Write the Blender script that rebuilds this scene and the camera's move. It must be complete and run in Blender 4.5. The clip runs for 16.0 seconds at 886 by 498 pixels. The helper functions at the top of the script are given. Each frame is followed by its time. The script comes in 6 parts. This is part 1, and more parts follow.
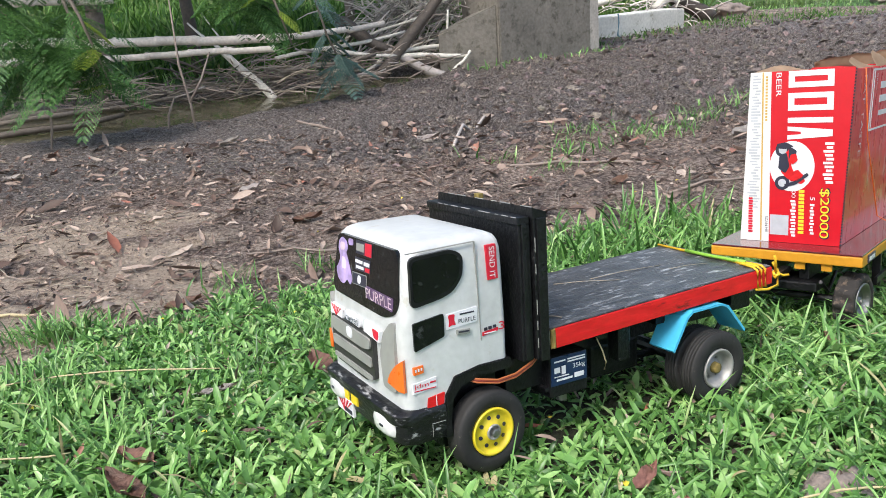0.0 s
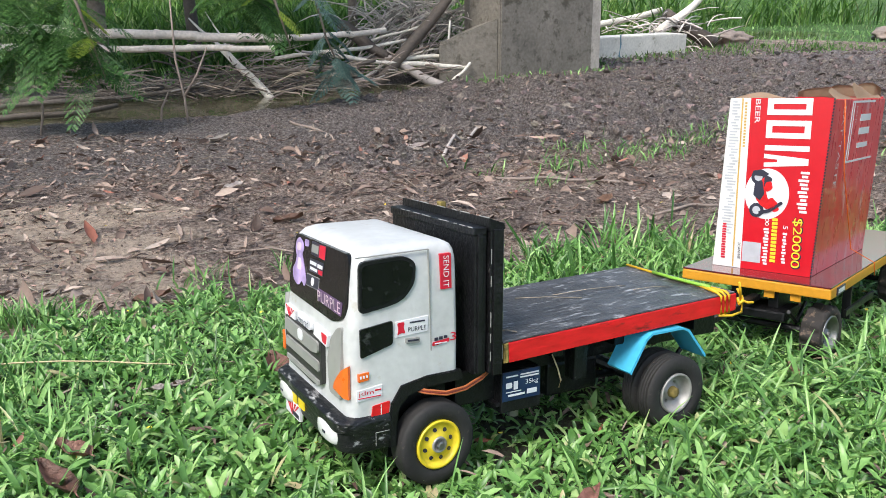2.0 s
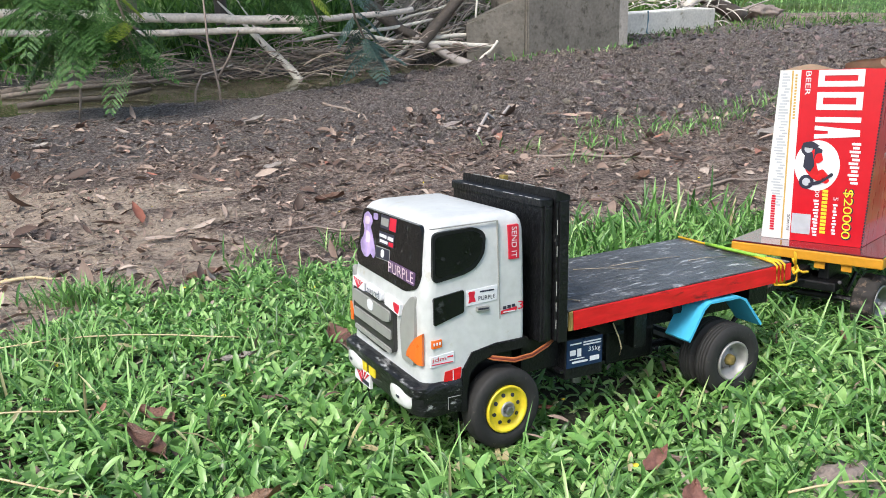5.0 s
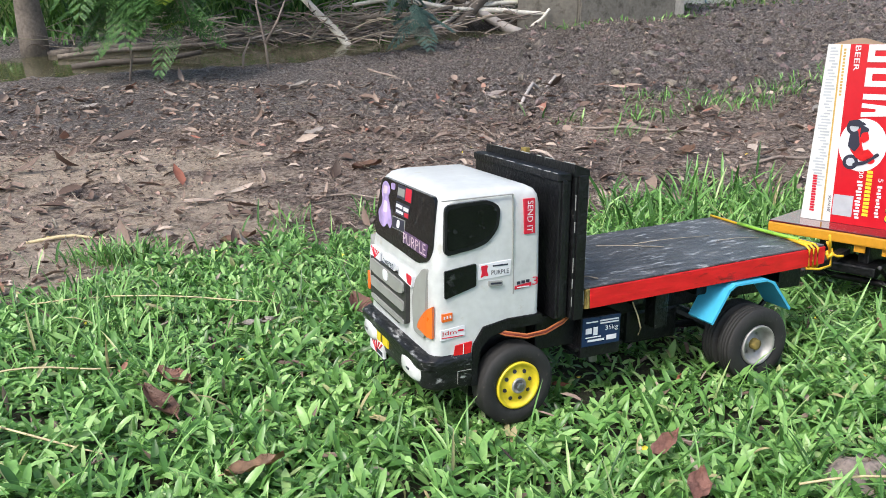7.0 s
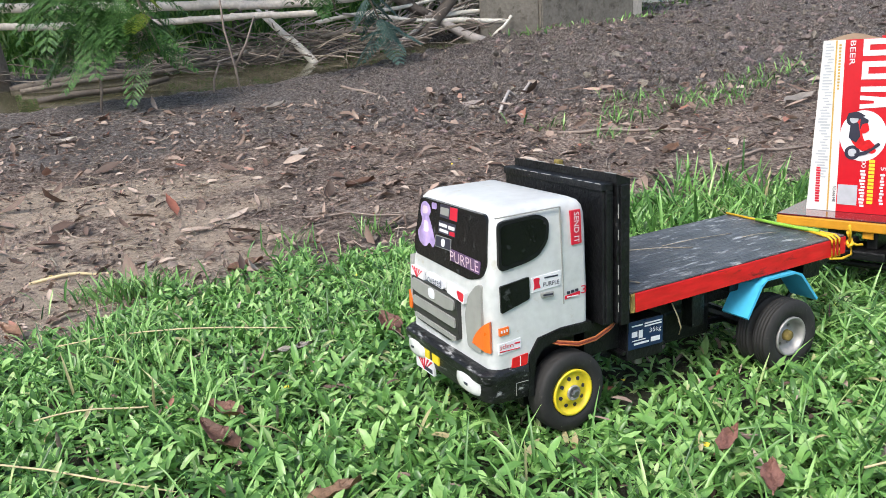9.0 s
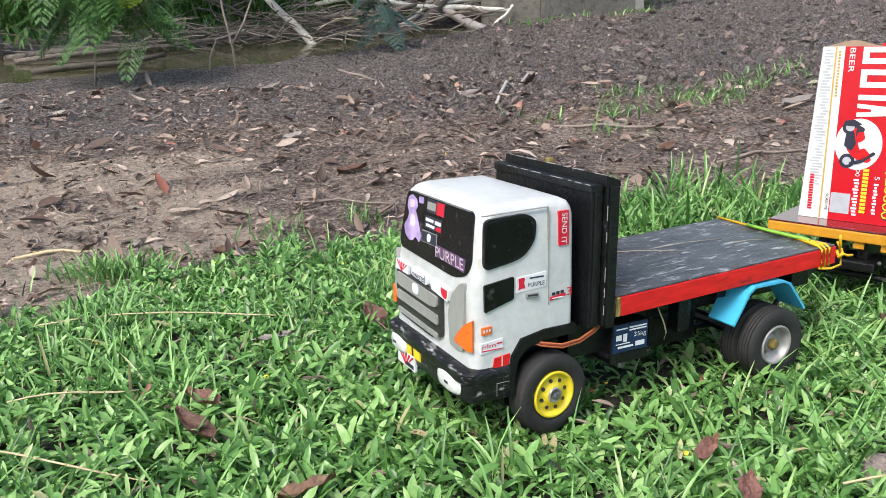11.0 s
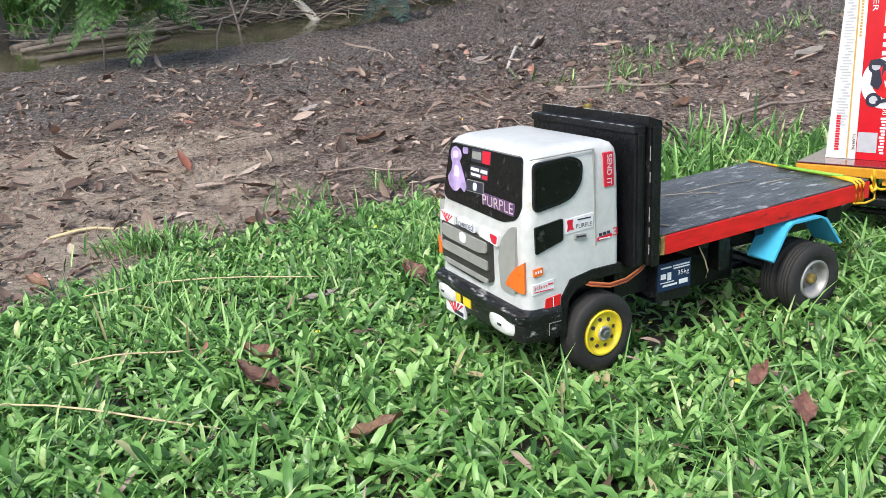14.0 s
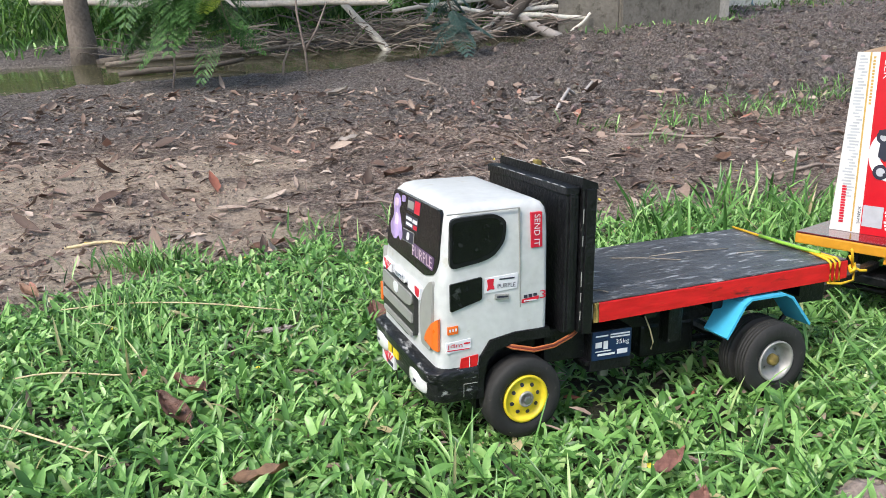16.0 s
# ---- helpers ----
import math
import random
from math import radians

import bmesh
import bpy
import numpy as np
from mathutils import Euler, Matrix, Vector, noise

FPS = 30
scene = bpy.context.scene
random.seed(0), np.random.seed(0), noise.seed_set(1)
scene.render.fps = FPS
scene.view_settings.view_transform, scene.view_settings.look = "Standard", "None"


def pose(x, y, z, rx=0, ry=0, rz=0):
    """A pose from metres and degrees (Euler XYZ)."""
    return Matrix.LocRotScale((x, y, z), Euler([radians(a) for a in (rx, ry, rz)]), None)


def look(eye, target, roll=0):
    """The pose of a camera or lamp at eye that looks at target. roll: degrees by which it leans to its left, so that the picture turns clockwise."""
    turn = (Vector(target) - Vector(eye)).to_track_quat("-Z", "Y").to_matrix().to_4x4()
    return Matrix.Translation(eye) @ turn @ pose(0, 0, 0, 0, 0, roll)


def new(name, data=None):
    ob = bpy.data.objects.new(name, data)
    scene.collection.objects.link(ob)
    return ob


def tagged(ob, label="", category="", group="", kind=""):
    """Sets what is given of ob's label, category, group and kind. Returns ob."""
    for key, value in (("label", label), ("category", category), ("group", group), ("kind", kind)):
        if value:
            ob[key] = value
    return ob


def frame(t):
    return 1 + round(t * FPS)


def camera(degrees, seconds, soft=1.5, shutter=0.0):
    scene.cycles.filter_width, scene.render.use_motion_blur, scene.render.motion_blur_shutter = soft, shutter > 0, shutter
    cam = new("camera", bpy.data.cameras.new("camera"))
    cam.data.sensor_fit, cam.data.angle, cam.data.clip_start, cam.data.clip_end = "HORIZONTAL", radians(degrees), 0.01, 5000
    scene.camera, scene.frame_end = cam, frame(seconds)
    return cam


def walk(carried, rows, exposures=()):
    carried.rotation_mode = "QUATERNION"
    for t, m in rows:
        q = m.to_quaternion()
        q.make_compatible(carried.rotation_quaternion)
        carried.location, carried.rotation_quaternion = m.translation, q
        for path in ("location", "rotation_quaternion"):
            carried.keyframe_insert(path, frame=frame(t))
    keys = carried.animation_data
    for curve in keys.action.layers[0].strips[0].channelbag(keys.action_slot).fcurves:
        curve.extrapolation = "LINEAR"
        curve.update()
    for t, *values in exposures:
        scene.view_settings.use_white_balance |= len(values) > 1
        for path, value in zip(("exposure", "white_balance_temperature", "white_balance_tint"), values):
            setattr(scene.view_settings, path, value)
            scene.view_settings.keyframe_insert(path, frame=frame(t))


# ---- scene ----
cam = camera(58.5, 16.0, 0.8)
PATH = [
    (0.0, pose(0.0000, -0.0276, 0.6404, 71.486, 3.713, -4.310)),
    (0.5, pose(-0.0515, -0.0339, 0.6407, 72.093, 3.710, -4.231)),
    (1.0, pose(0.0450, -0.0236, 0.6415, 72.862, 1.178, -3.362)),
    (1.5, pose(0.0444, -0.0239, 0.6376, 72.874, 0.693, -3.361)),
    (2.0, pose(0.0521, -0.0156, 0.6293, 72.270, 0.422, -3.679)),
    (2.5, pose(0.0270, -0.0235, 0.6399, 71.603, 1.802, -4.113)),
    (3.0, pose(-0.0293, -0.0402, 0.6411, 71.623, 2.755, -4.051)),
    (3.5, pose(0.0376, -0.0309, 0.6276, 71.455, 0.091, -2.034)),
    (5.8, pose(-0.0297, -0.0555, 0.6332, 70.833, 3.718, -1.140)),
    (6.0, pose(0.0355, -0.0436, 0.6457, 71.948, 4.876, 1.191)),
    (6.5, pose(0.0341, -0.0320, 0.6345, 69.057, 3.357, 1.912)),
    (7.0, pose(0.0347, -0.0338, 0.6274, 68.736, 0.960, 1.600)),
    (7.5, pose(0.0372, -0.0327, 0.6281, 68.843, 0.435, 1.044)),
    (8.0, pose(-0.0195, -0.0446, 0.6364, 69.053, 1.944, -0.484)),
    (8.5, pose(-0.1454, -0.0782, 0.6488, 69.438, 5.021, -2.477)),
    (9.0, pose(-0.0767, -0.0490, 0.6502, 69.235, 3.676, -2.032)),
    (11.5, pose(-0.0587, -0.0274, 0.6558, 68.041, 1.369, -1.682)),
    (12.0, pose(-0.0503, -0.0247, 0.6534, 67.692, 1.310, -1.688)),
    (12.5, pose(-0.0502, -0.0240, 0.6489, 67.176, 0.974, -2.008)),
    (13.0, pose(-0.0443, -0.0249, 0.6386, 66.614, 0.691, -2.192)),
    (13.5, pose(-0.0708, -0.0374, 0.6410, 66.411, 1.725, -2.447)),
    (14.0, pose(-0.1275, -0.0691, 0.6328, 66.523, 3.888, -2.244)),
    (14.5, pose(-0.0756, -0.0545, 0.6302, 66.554, 2.954, -1.235)),
    (15.0, pose(0.0821, -0.0210, 0.6311, 66.283, 1.809, 2.282)),
    (15.5, pose(0.0824, -0.0265, 0.6383, 67.699, 1.831, 3.924)),
    (16.0, pose(0.0835, -0.0306, 0.6392, 69.074, 1.762, 4.685)),
]
walk(cam, PATH)

# ---- light: a bright overcast sky with a wide, soft sun ----
world = bpy.data.worlds.new("sky")
scene.world = world
world.use_nodes = True
wn = world.node_tree
sky = wn.nodes.new("ShaderNodeTexSky")
sky.sky_type = "NISHITA"
sky.sun_disc = False
sky.sun_elevation = radians(56)
sky.sun_rotation = radians(220)
sky.air_density, sky.dust_density, sky.ozone_density = 1.2, 3.0, 1.0
wn.links.new(sky.outputs[0], wn.nodes["Background"].inputs[0])
wn.nodes["Background"].inputs[1].default_value = 0.13
sun_data = bpy.data.lights.new("sun", "SUN")
sun_data.energy, sun_data.angle, sun_data.color = 1.75, radians(22), (1.0, 0.98, 0.95)
sun_ob = new("sun", sun_data)
sun_ob.matrix_world = look((-1.95, -2.3, 4.5), (0, 0, 0))
scene.view_settings.exposure = 0.87

RNG = np.random.default_rng(7)


# ---- materials ----
def material(name, color, rough=0.7, metal=0.0, var=0.25, scale=8.0, fine=60.0, bump=0.15, dist=0.004, stain=None, stain_at=0.6,
             coat=0.0, island=0.0, obj=0.0, spec=0.5, grain=None):
    """Principled with noise at two scales, bump, optional stain colour and per-piece variation."""
    m = bpy.data.materials.new(name)
    m.use_nodes = True
    nt = m.node_tree
    N, L = nt.nodes, nt.links
    b = N["Principled BSDF"]
    tc = N.new("ShaderNodeTexCoord")
    place = tc.outputs["Object"]
    if grain:
        mp = N.new("ShaderNodeMapping")
        mp.inputs["Scale"].default_value = grain
        L.new(place, mp.inputs["Vector"])
        place = mp.outputs[0]
    n1, n2 = N.new("ShaderNodeTexNoise"), N.new("ShaderNodeTexNoise")
    for n, s, d in ((n1, scale, 5), (n2, fine, 3)):
        n.inputs["Scale"].default_value = s
        n.inputs["Detail"].default_value = d
        L.new(place, n.inputs["Vector"])
    add = N.new("ShaderNodeMath")
    add.operation = "ADD"
    L.new(n1.outputs[0], add.inputs[0])
    L.new(n2.outputs[0], add.inputs[1])
    mr = N.new("ShaderNodeMapRange")
    mr.inputs[1].default_value, mr.inputs[2].default_value = 0.6, 1.4
    mr.inputs[3].default_value, mr.inputs[4].default_value = 1 - var, 1 + var
    L.new(add.outputs[0], mr.inputs[0])
    mul = N.new("ShaderNodeMix")
    mul.data_type, mul.blend_type = "RGBA", "MULTIPLY"
    mul.inputs[0].default_value = 1
    base = N.new("ShaderNodeRGB")
    base.outputs[0].default_value = (*color, 1)
    comb = N.new("ShaderNodeCombineColor")
    for i in range(3):
        L.new(mr.outputs[0], comb.inputs[i])
    L.new(base.outputs[0], mul.inputs[6])
    L.new(comb.outputs[0], mul.inputs[7])
    col = mul.outputs[2]
    if stain:
        n3 = N.new("ShaderNodeTexNoise")
        n3.inputs["Scale"].default_value = scale * 2.3
        n3.inputs["Detail"].default_value = 6
        n3.inputs["Roughness"].default_value = 0.65
        L.new(place, n3.inputs["Vector"])
        sr = N.new("ShaderNodeMapRange")
        sr.inputs[1].default_value, sr.inputs[2].default_value = stain_at, stain_at + 0.12
        L.new(n3.outputs[0], sr.inputs[0])
        mx = N.new("ShaderNodeMix")
        mx.data_type = "RGBA"
        L.new(sr.outputs[0], mx.inputs[0])
        L.new(col, mx.inputs[6])
        mx.inputs[7].default_value = (*stain, 1)
        col = mx.outputs[2]
    if island or obj:
        hs = N.new("ShaderNodeHueSaturation")
        src = N.new("ShaderNodeNewGeometry").outputs["Random Per Island"] if island else N.new("ShaderNodeObjectInfo").outputs["Random"]
        k = island or obj
        r1, r2 = N.new("ShaderNodeMapRange"), N.new("ShaderNodeMapRange")
        L.new(src, r1.inputs[0])
        r1.inputs[3].default_value, r1.inputs[4].default_value = 1 - k, 1 + k
        L.new(r1.outputs[0], hs.inputs["Value"])
        fr = N.new("ShaderNodeMath")
        fr.operation = "MULTIPLY_ADD"
        fr.inputs[1].default_value, fr.inputs[2].default_value = 17.3, 0.0
        L.new(src, fr.inputs[0])
        fc = N.new("ShaderNodeMath")
        fc.operation = "FRACT"
        L.new(fr.outputs[0], fc.inputs[0])
        L.new(fc.outputs[0], r2.inputs[0])
        r2.inputs[3].default_value, r2.inputs[4].default_value = 0.5 - 0.06 * k, 0.5 + 0.06 * k
        L.new(r2.outputs[0], hs.inputs["Hue"])
        L.new(col, hs.inputs["Color"])
        col = hs.outputs[0]
    L.new(col, b.inputs["Base Color"])
    rr = N.new("ShaderNodeMapRange")
    rr.inputs[3].default_value, rr.inputs[4].default_value = max(0.03, rough - 0.12), min(1, rough + 0.12)
    L.new(n2.outputs[0], rr.inputs[0])
    L.new(rr.outputs[0], b.inputs["Roughness"])
    b.inputs["Metallic"].default_value = metal
    b.inputs["Coat Weight"].default_value = coat
    b.inputs["Specular IOR Level"].default_value = spec
    if bump:
        bp = N.new("ShaderNodeBump")
        bp.inputs["Strength"].default_value = bump
        bp.inputs["Distance"].default_value = dist
        L.new(add.outputs[0], bp.inputs["Height"])
        L.new(bp.outputs[0], b.inputs["Normal"])
    return m


def leafy(name, stops, rough=0.4, trans=0.25, along=True):
    """Leaves and blades: colour ramp over Random Per Island, thin-leaf translucency, a little gloss."""
    m = bpy.data.materials.new(name)
    m.use_nodes = True
    N, L = m.node_tree.nodes, m.node_tree.links
    b = N["Principled BSDF"]
    g = N.new("ShaderNodeNewGeometry")
    ramp = N.new("ShaderNodeValToRGB")
    e = ramp.color_ramp.elements
    e[0].position, e[0].color = stops[0][0], (*stops[0][1], 1)
    e[1].position, e[1].color = stops[-1][0], (*stops[-1][1], 1)
    for p, c in stops[1:-1]:
        e.new(p).color = (*c, 1)
    L.new(g.outputs["Random Per Island"], ramp.inputs[0])
    tc = N.new("ShaderNodeTexCoord")
    n = N.new("ShaderNodeTexNoise")
    n.inputs["Scale"].default_value = 90
    n.inputs["Detail"].default_value = 4
    L.new(tc.outputs["Object"], n.inputs["Vector"])
    mr = N.new("ShaderNodeMapRange")
    mr.inputs[3].default_value, mr.inputs[4].default_value = 0.65, 1.35
    L.new(n.outputs[0], mr.inputs[0])
    hs = N.new("ShaderNodeHueSaturation")
    L.new(mr.outputs[0], hs.inputs["Value"])
    L.new(ramp.outputs[0], hs.inputs["Color"])
    L.new(hs.outputs[0], b.inputs["Base Color"])
    b.inputs["Roughness"].default_value = rough
    b.inputs["Specular IOR Level"].default_value = 0.48
    bp = N.new("ShaderNodeBump")
    bp.inputs["Strength"].default_value, bp.inputs["Distance"].default_value = 0.25, 0.002
    L.new(n.outputs[0], bp.inputs["Height"])
    L.new(bp.outputs[0], b.inputs["Normal"])
    if trans:
        t = N.new("ShaderNodeBsdfTranslucent")
        L.new(hs.outputs[0], t.inputs[0])
        mx = N.new("ShaderNodeMixShader")
        mx.inputs[0].default_value = trans
        L.new(b.outputs[0], mx.inputs[1])
        L.new(t.outputs[0], mx.inputs[2])
        L.new(mx.outputs[0], N["Material Output"].inputs[0])
    return m


def ground_material():
    """Soil: dry brown dirt, dark churned mud, a pale sandy patch, darker soil under the lawn, green far banks."""
    m = bpy.data.materials.new("soil")
    m.use_nodes = True
    N, L = m.node_tree.nodes, m.node_tree.links
    b = N["Principled BSDF"]
    tc = N.new("ShaderNodeTexCoord")

    def noise_at(scale, detail=6, rough=0.6):
        n = N.new("ShaderNodeTexNoise")
        n.inputs["Scale"].default_value, n.inputs["Detail"].default_value, n.inputs["Roughness"].default_value = scale, detail, rough
        L.new(tc.outputs["Object"], n.inputs["Vector"])
        return n.outputs[0]

    def ramp_of(src, stops):
        r = N.new("ShaderNodeValToRGB")
        e = r.color_ramp.elements
        e[0].position, e[0].color = stops[0][0], (*stops[0][1], 1)
        e[1].position, e[1].color = stops[-1][0], (*stops[-1][1], 1)
        for p, c in stops[1:-1]:
            e.new(p).color = (*c, 1)
        L.new(src, r.inputs[0])
        return r.outputs[0]

    def mix(f, a, c):
        x = N.new("ShaderNodeMix")
        x.data_type = "RGBA"
        L.new(f, x.inputs[0])
        L.new(a, x.inputs[6])
        L.new(c, x.inputs[7])
        return x.outputs[2]

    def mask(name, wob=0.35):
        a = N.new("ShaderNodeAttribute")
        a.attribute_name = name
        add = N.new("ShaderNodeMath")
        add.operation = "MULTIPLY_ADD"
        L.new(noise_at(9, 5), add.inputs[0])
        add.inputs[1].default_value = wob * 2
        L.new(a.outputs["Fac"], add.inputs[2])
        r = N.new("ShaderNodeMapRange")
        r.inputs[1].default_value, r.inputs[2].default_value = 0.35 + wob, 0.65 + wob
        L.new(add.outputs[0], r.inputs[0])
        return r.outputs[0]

    fine = noise_at(150, 6, 0.75)
    speck = noise_at(56, 9, 0.84)
    dirt = ramp_of(speck, [(0.39, (0.04, 0.027, 0.021)), (0.45, (0.2, 0.135, 0.1)), (0.5, (0.4, 0.29, 0.225)), (0.55, (0.6, 0.475, 0.385)), (0.61, (0.78, 0.67, 0.58))])
    mud = ramp_of(speck, [(0.38, (0.018, 0.013, 0.011)), (0.45, (0.095, 0.073, 0.062)), (0.52, (0.23, 0.19, 0.165)), (0.6, (0.5, 0.45, 0.415))])
    sand = ramp_of(speck, [(0.36, (0.22, 0.15, 0.105)), (0.45, (0.5, 0.375, 0.28)), (0.52, (0.68, 0.54, 0.41)), (0.62, (0.8, 0.67, 0.53))])
    # soil within the lawn zone, darker and greener than the open dirt
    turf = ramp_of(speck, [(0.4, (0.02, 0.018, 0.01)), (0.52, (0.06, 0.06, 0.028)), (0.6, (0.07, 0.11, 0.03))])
    green = ramp_of(fine, [(0.3, (0.03, 0.075, 0.012)), (0.55, (0.075, 0.16, 0.03)), (0.75, (0.14, 0.25, 0.05))])
    patch = N.new("ShaderNodeMapRange")
    L.new(noise_at(4.5, 5, 0.65), patch.inputs[0])
    patch.inputs[1].default_value, patch.inputs[2].default_value = 0.42, 0.6
    damp = ramp_of(speck, [(0.4, (0.035, 0.025, 0.02)), (0.49, (0.18, 0.128, 0.1)), (0.6, (0.48, 0.385, 0.32))])
    dirt = mix(patch.outputs[0], damp, dirt)
    c = mix(mask("mud"), dirt, mud)
    c = mix(mask("sand"), c, sand)
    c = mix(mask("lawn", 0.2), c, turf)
    c = mix(mask("green", 0.25), c, green)
    L.new(c, b.inputs["Base Color"])
    r = N.new("ShaderNodeMapRange")
    r.inputs[3].default_value, r.inputs[4].default_value = 0.95, 0.6
    L.new(mask("mud"), r.inputs[0])
    L.new(r.outputs[0], b.inputs["Roughness"])
    s = N.new("ShaderNodeMath")
    s.operation = "ADD"
    L.new(fine, s.inputs[0])
    L.new(speck, s.inputs[1])
    bp = N.new("ShaderNodeBump")
    bp.inputs["Strength"].default_value, bp.inputs["Distance"].default_value = 1.0, 0.03
    L.new(s.outputs[0], bp.inputs["Height"])
    L.new(bp.outputs[0], b.inputs["Normal"])
    return m


def water_material():
    m = bpy.data.materials.new("murky_water")
    m.use_nodes = True
    N, L = m.node_tree.nodes, m.node_tree.links
    b = N["Principled BSDF"]
    tc = N.new("ShaderNodeTexCoord")
    n, n2 = N.new("ShaderNodeTexNoise"), N.new("ShaderNodeTexNoise")
    n.inputs["Scale"].default_value, n2.inputs["Scale"].default_value = 1.3, 14
    for k in (n, n2):
        L.new(tc.outputs["Object"], k.inputs["Vector"])
    r = N.new("ShaderNodeValToRGB")
    r.color_ramp.elements[0].color, r.color_ramp.elements[1].color = (0.05, 0.052, 0.026, 1), (0.11, 0.1, 0.055, 1)
    L.new(n.outputs[0], r.inputs[0])
    L.new(r.outputs[0], b.inputs["Base Color"])
    b.inputs["Roughness"].default_value = 0.07
    bp = N.new("ShaderNodeBump")
    bp.inputs["Strength"].default_value, bp.inputs["Distance"].default_value = 0.12, 0.01
    L.new(n2.outputs[0], bp.inputs["Height"])
    L.new(bp.outputs[0], b.inputs["Normal"])
    return m


M_SOIL, M_WATER = ground_material(), water_material()
M_GRASS = leafy("lawn_blades", [(0, (0.037, 0.107, 0.023)), (0.3, (0.12, 0.275, 0.064)), (0.65, (0.22, 0.435, 0.115)), (0.93, (0.36, 0.58, 0.195)), (0.98, (0.45, 0.57, 0.25)), (1, (0.46, 0.36, 0.2))], 0.33, 0.26)
M_REED = leafy("tall_grass_blades", [(0, (0.03, 0.085, 0.014)), (0.5, (0.08, 0.19, 0.03)), (0.9, (0.18, 0.33, 0.065)), (1, (0.3, 0.32, 0.15))], 0.5, 0.35)
M_FERN = leafy("leaflets", [(0, (0.035, 0.1, 0.025)), (0.6, (0.07, 0.18, 0.045)), (1, (0.14, 0.28, 0.07))], 0.5, 0.3)
M_FERN_Y = leafy("yellow_leaflets", [(0, (0.16, 0.24, 0.03)), (1, (0.3, 0.4, 0.05))], 0.5, 0.4)
M_FERN_B = leafy("grey_green_leaflets", [(0, (0.06, 0.12, 0.1)), (1, (0.13, 0.22, 0.19))], 0.5, 0.25)
M_LITTER = leafy("dry_leaves", [(0, (0.045, 0.028, 0.02)), (0.25, (0.11, 0.066, 0.048)), (0.5, (0.2, 0.138, 0.105)), (0.75, (0.32, 0.235, 0.185)), (0.94, (0.46, 0.37, 0.3)), (1, (0.3, 0.1, 0.06))], 0.65, 0.05)
M_CLOD = material("mud_clods", (0.165, 0.13, 0.112), 0.62, var=0.6, scale=50, fine=180, bump=0.9, dist=0.01, island=0.75)
M_TWIG = material("dry_twigs", (0.3, 0.25, 0.2), 0.85, var=0.35, scale=12, fine=90, bump=0.4, island=0.45)
M_BAMBOO = material("weathered_bamboo", (0.68, 0.61, 0.54), 0.6, var=0.25, scale=5, fine=40, bump=0.2, stain=(0.28, 0.2, 0.15), stain_at=0.6)
M_BARK = material("grey_bark", (0.2, 0.165, 0.135), 0.9, var=0.45, scale=6, fine=45, bump=0.8, dist=0.01)
M_DARKWOOD = material("wet_dark_wood", (0.1, 0.08, 0.065), 0.7, var=0.45, scale=6, fine=50, bump=0.6, dist=0.008)
M_FROND = material("dead_fronds", (0.53, 0.48, 0.43), 0.8, var=0.3, scale=4, fine=50, bump=0.3, island=0.45)
M_PIER = material("stained_concrete", (0.2, 0.18, 0.15), 0.9, var=0.35, scale=3.5, fine=35, bump=0.6, dist=0.012, stain=(0.09, 0.08, 0.06), stain_at=0.53)
M_PIER_SIDE = material("paler_concrete_side", (0.42, 0.38, 0.33), 0.9, var=0.3, scale=4, fine=40, bump=0.4, stain=(0.2, 0.18, 0.15))
M_SLAB = material("pale_concrete", (0.62, 0.6, 0.54), 0.85, var=0.25, scale=3, fine=30, bump=0.3, stain=(0.24, 0.22, 0.14), stain_at=0.58)
M_STRAW = material("dry_straw", (0.55, 0.45, 0.26), 0.7, var=0.25, scale=30, fine=150, bump=0.2)
M_DEADLEAF = material("brown_dead_leaf", (0.28, 0.155, 0.11), 0.5, var=0.4, scale=30, fine=160, bump=0.4, obj=0.35)
M_PALELEAF = material("pale_dead_leaf", (0.5, 0.44, 0.4), 0.7, var=0.2, scale=30, fine=160, bump=0.3, obj=0.2)
M_PETAL = material("yellow_petals", (0.75, 0.6, 0.05), 0.6, var=0.15, scale=40, bump=0)
M_ROCK = material("dried_soil_clump", (0.26, 0.21, 0.18), 0.95, var=0.4, scale=20, fine=110, bump=0.7, dist=0.006)


# ---- mesh helpers ----
def part(name, bm, mat, parent=None, label="", smooth=False):
    me = bpy.data.meshes.new(name)
    bmesh.ops.recalc_face_normals(bm, faces=bm.faces)
    bm.to_mesh(me)
    bm.free()
    me.materials.append(mat)
    if smooth:
        me.shade_smooth()
    ob = new(name, me)
    ob.parent = parent
    if label:
        tagged(ob, label)
    return ob


def raw(name, verts, faces, mat, smooth=False):
    """A mesh from numpy arrays: vertices (n, 3), faces (m, k)."""
    me = bpy.data.meshes.new(name)
    verts, faces = np.asarray(verts, np.float32), np.asarray(faces, np.int32)
    k = faces.shape[1]
    me.vertices.add(len(verts))
    me.vertices.foreach_set("co", verts.ravel())
    me.loops.add(faces.size)
    me.loops.foreach_set("vertex_index", faces.ravel())
    me.polygons.add(len(faces))
    me.polygons.foreach_set("loop_start", np.arange(0, faces.size, k, dtype=np.int32))
    me.polygons.foreach_set("use_smooth", np.full(len(faces), smooth))
    me.update(calc_edges=True)
    me.validate()
    me.materials.append(mat)
    return new(name, me)


def empty(name, m, label, category, group="", kind=""):
    ob = new(name)
    ob.matrix_world = m
    ob.empty_display_size = 0.05
    return tagged(ob, label, category, group, kind)


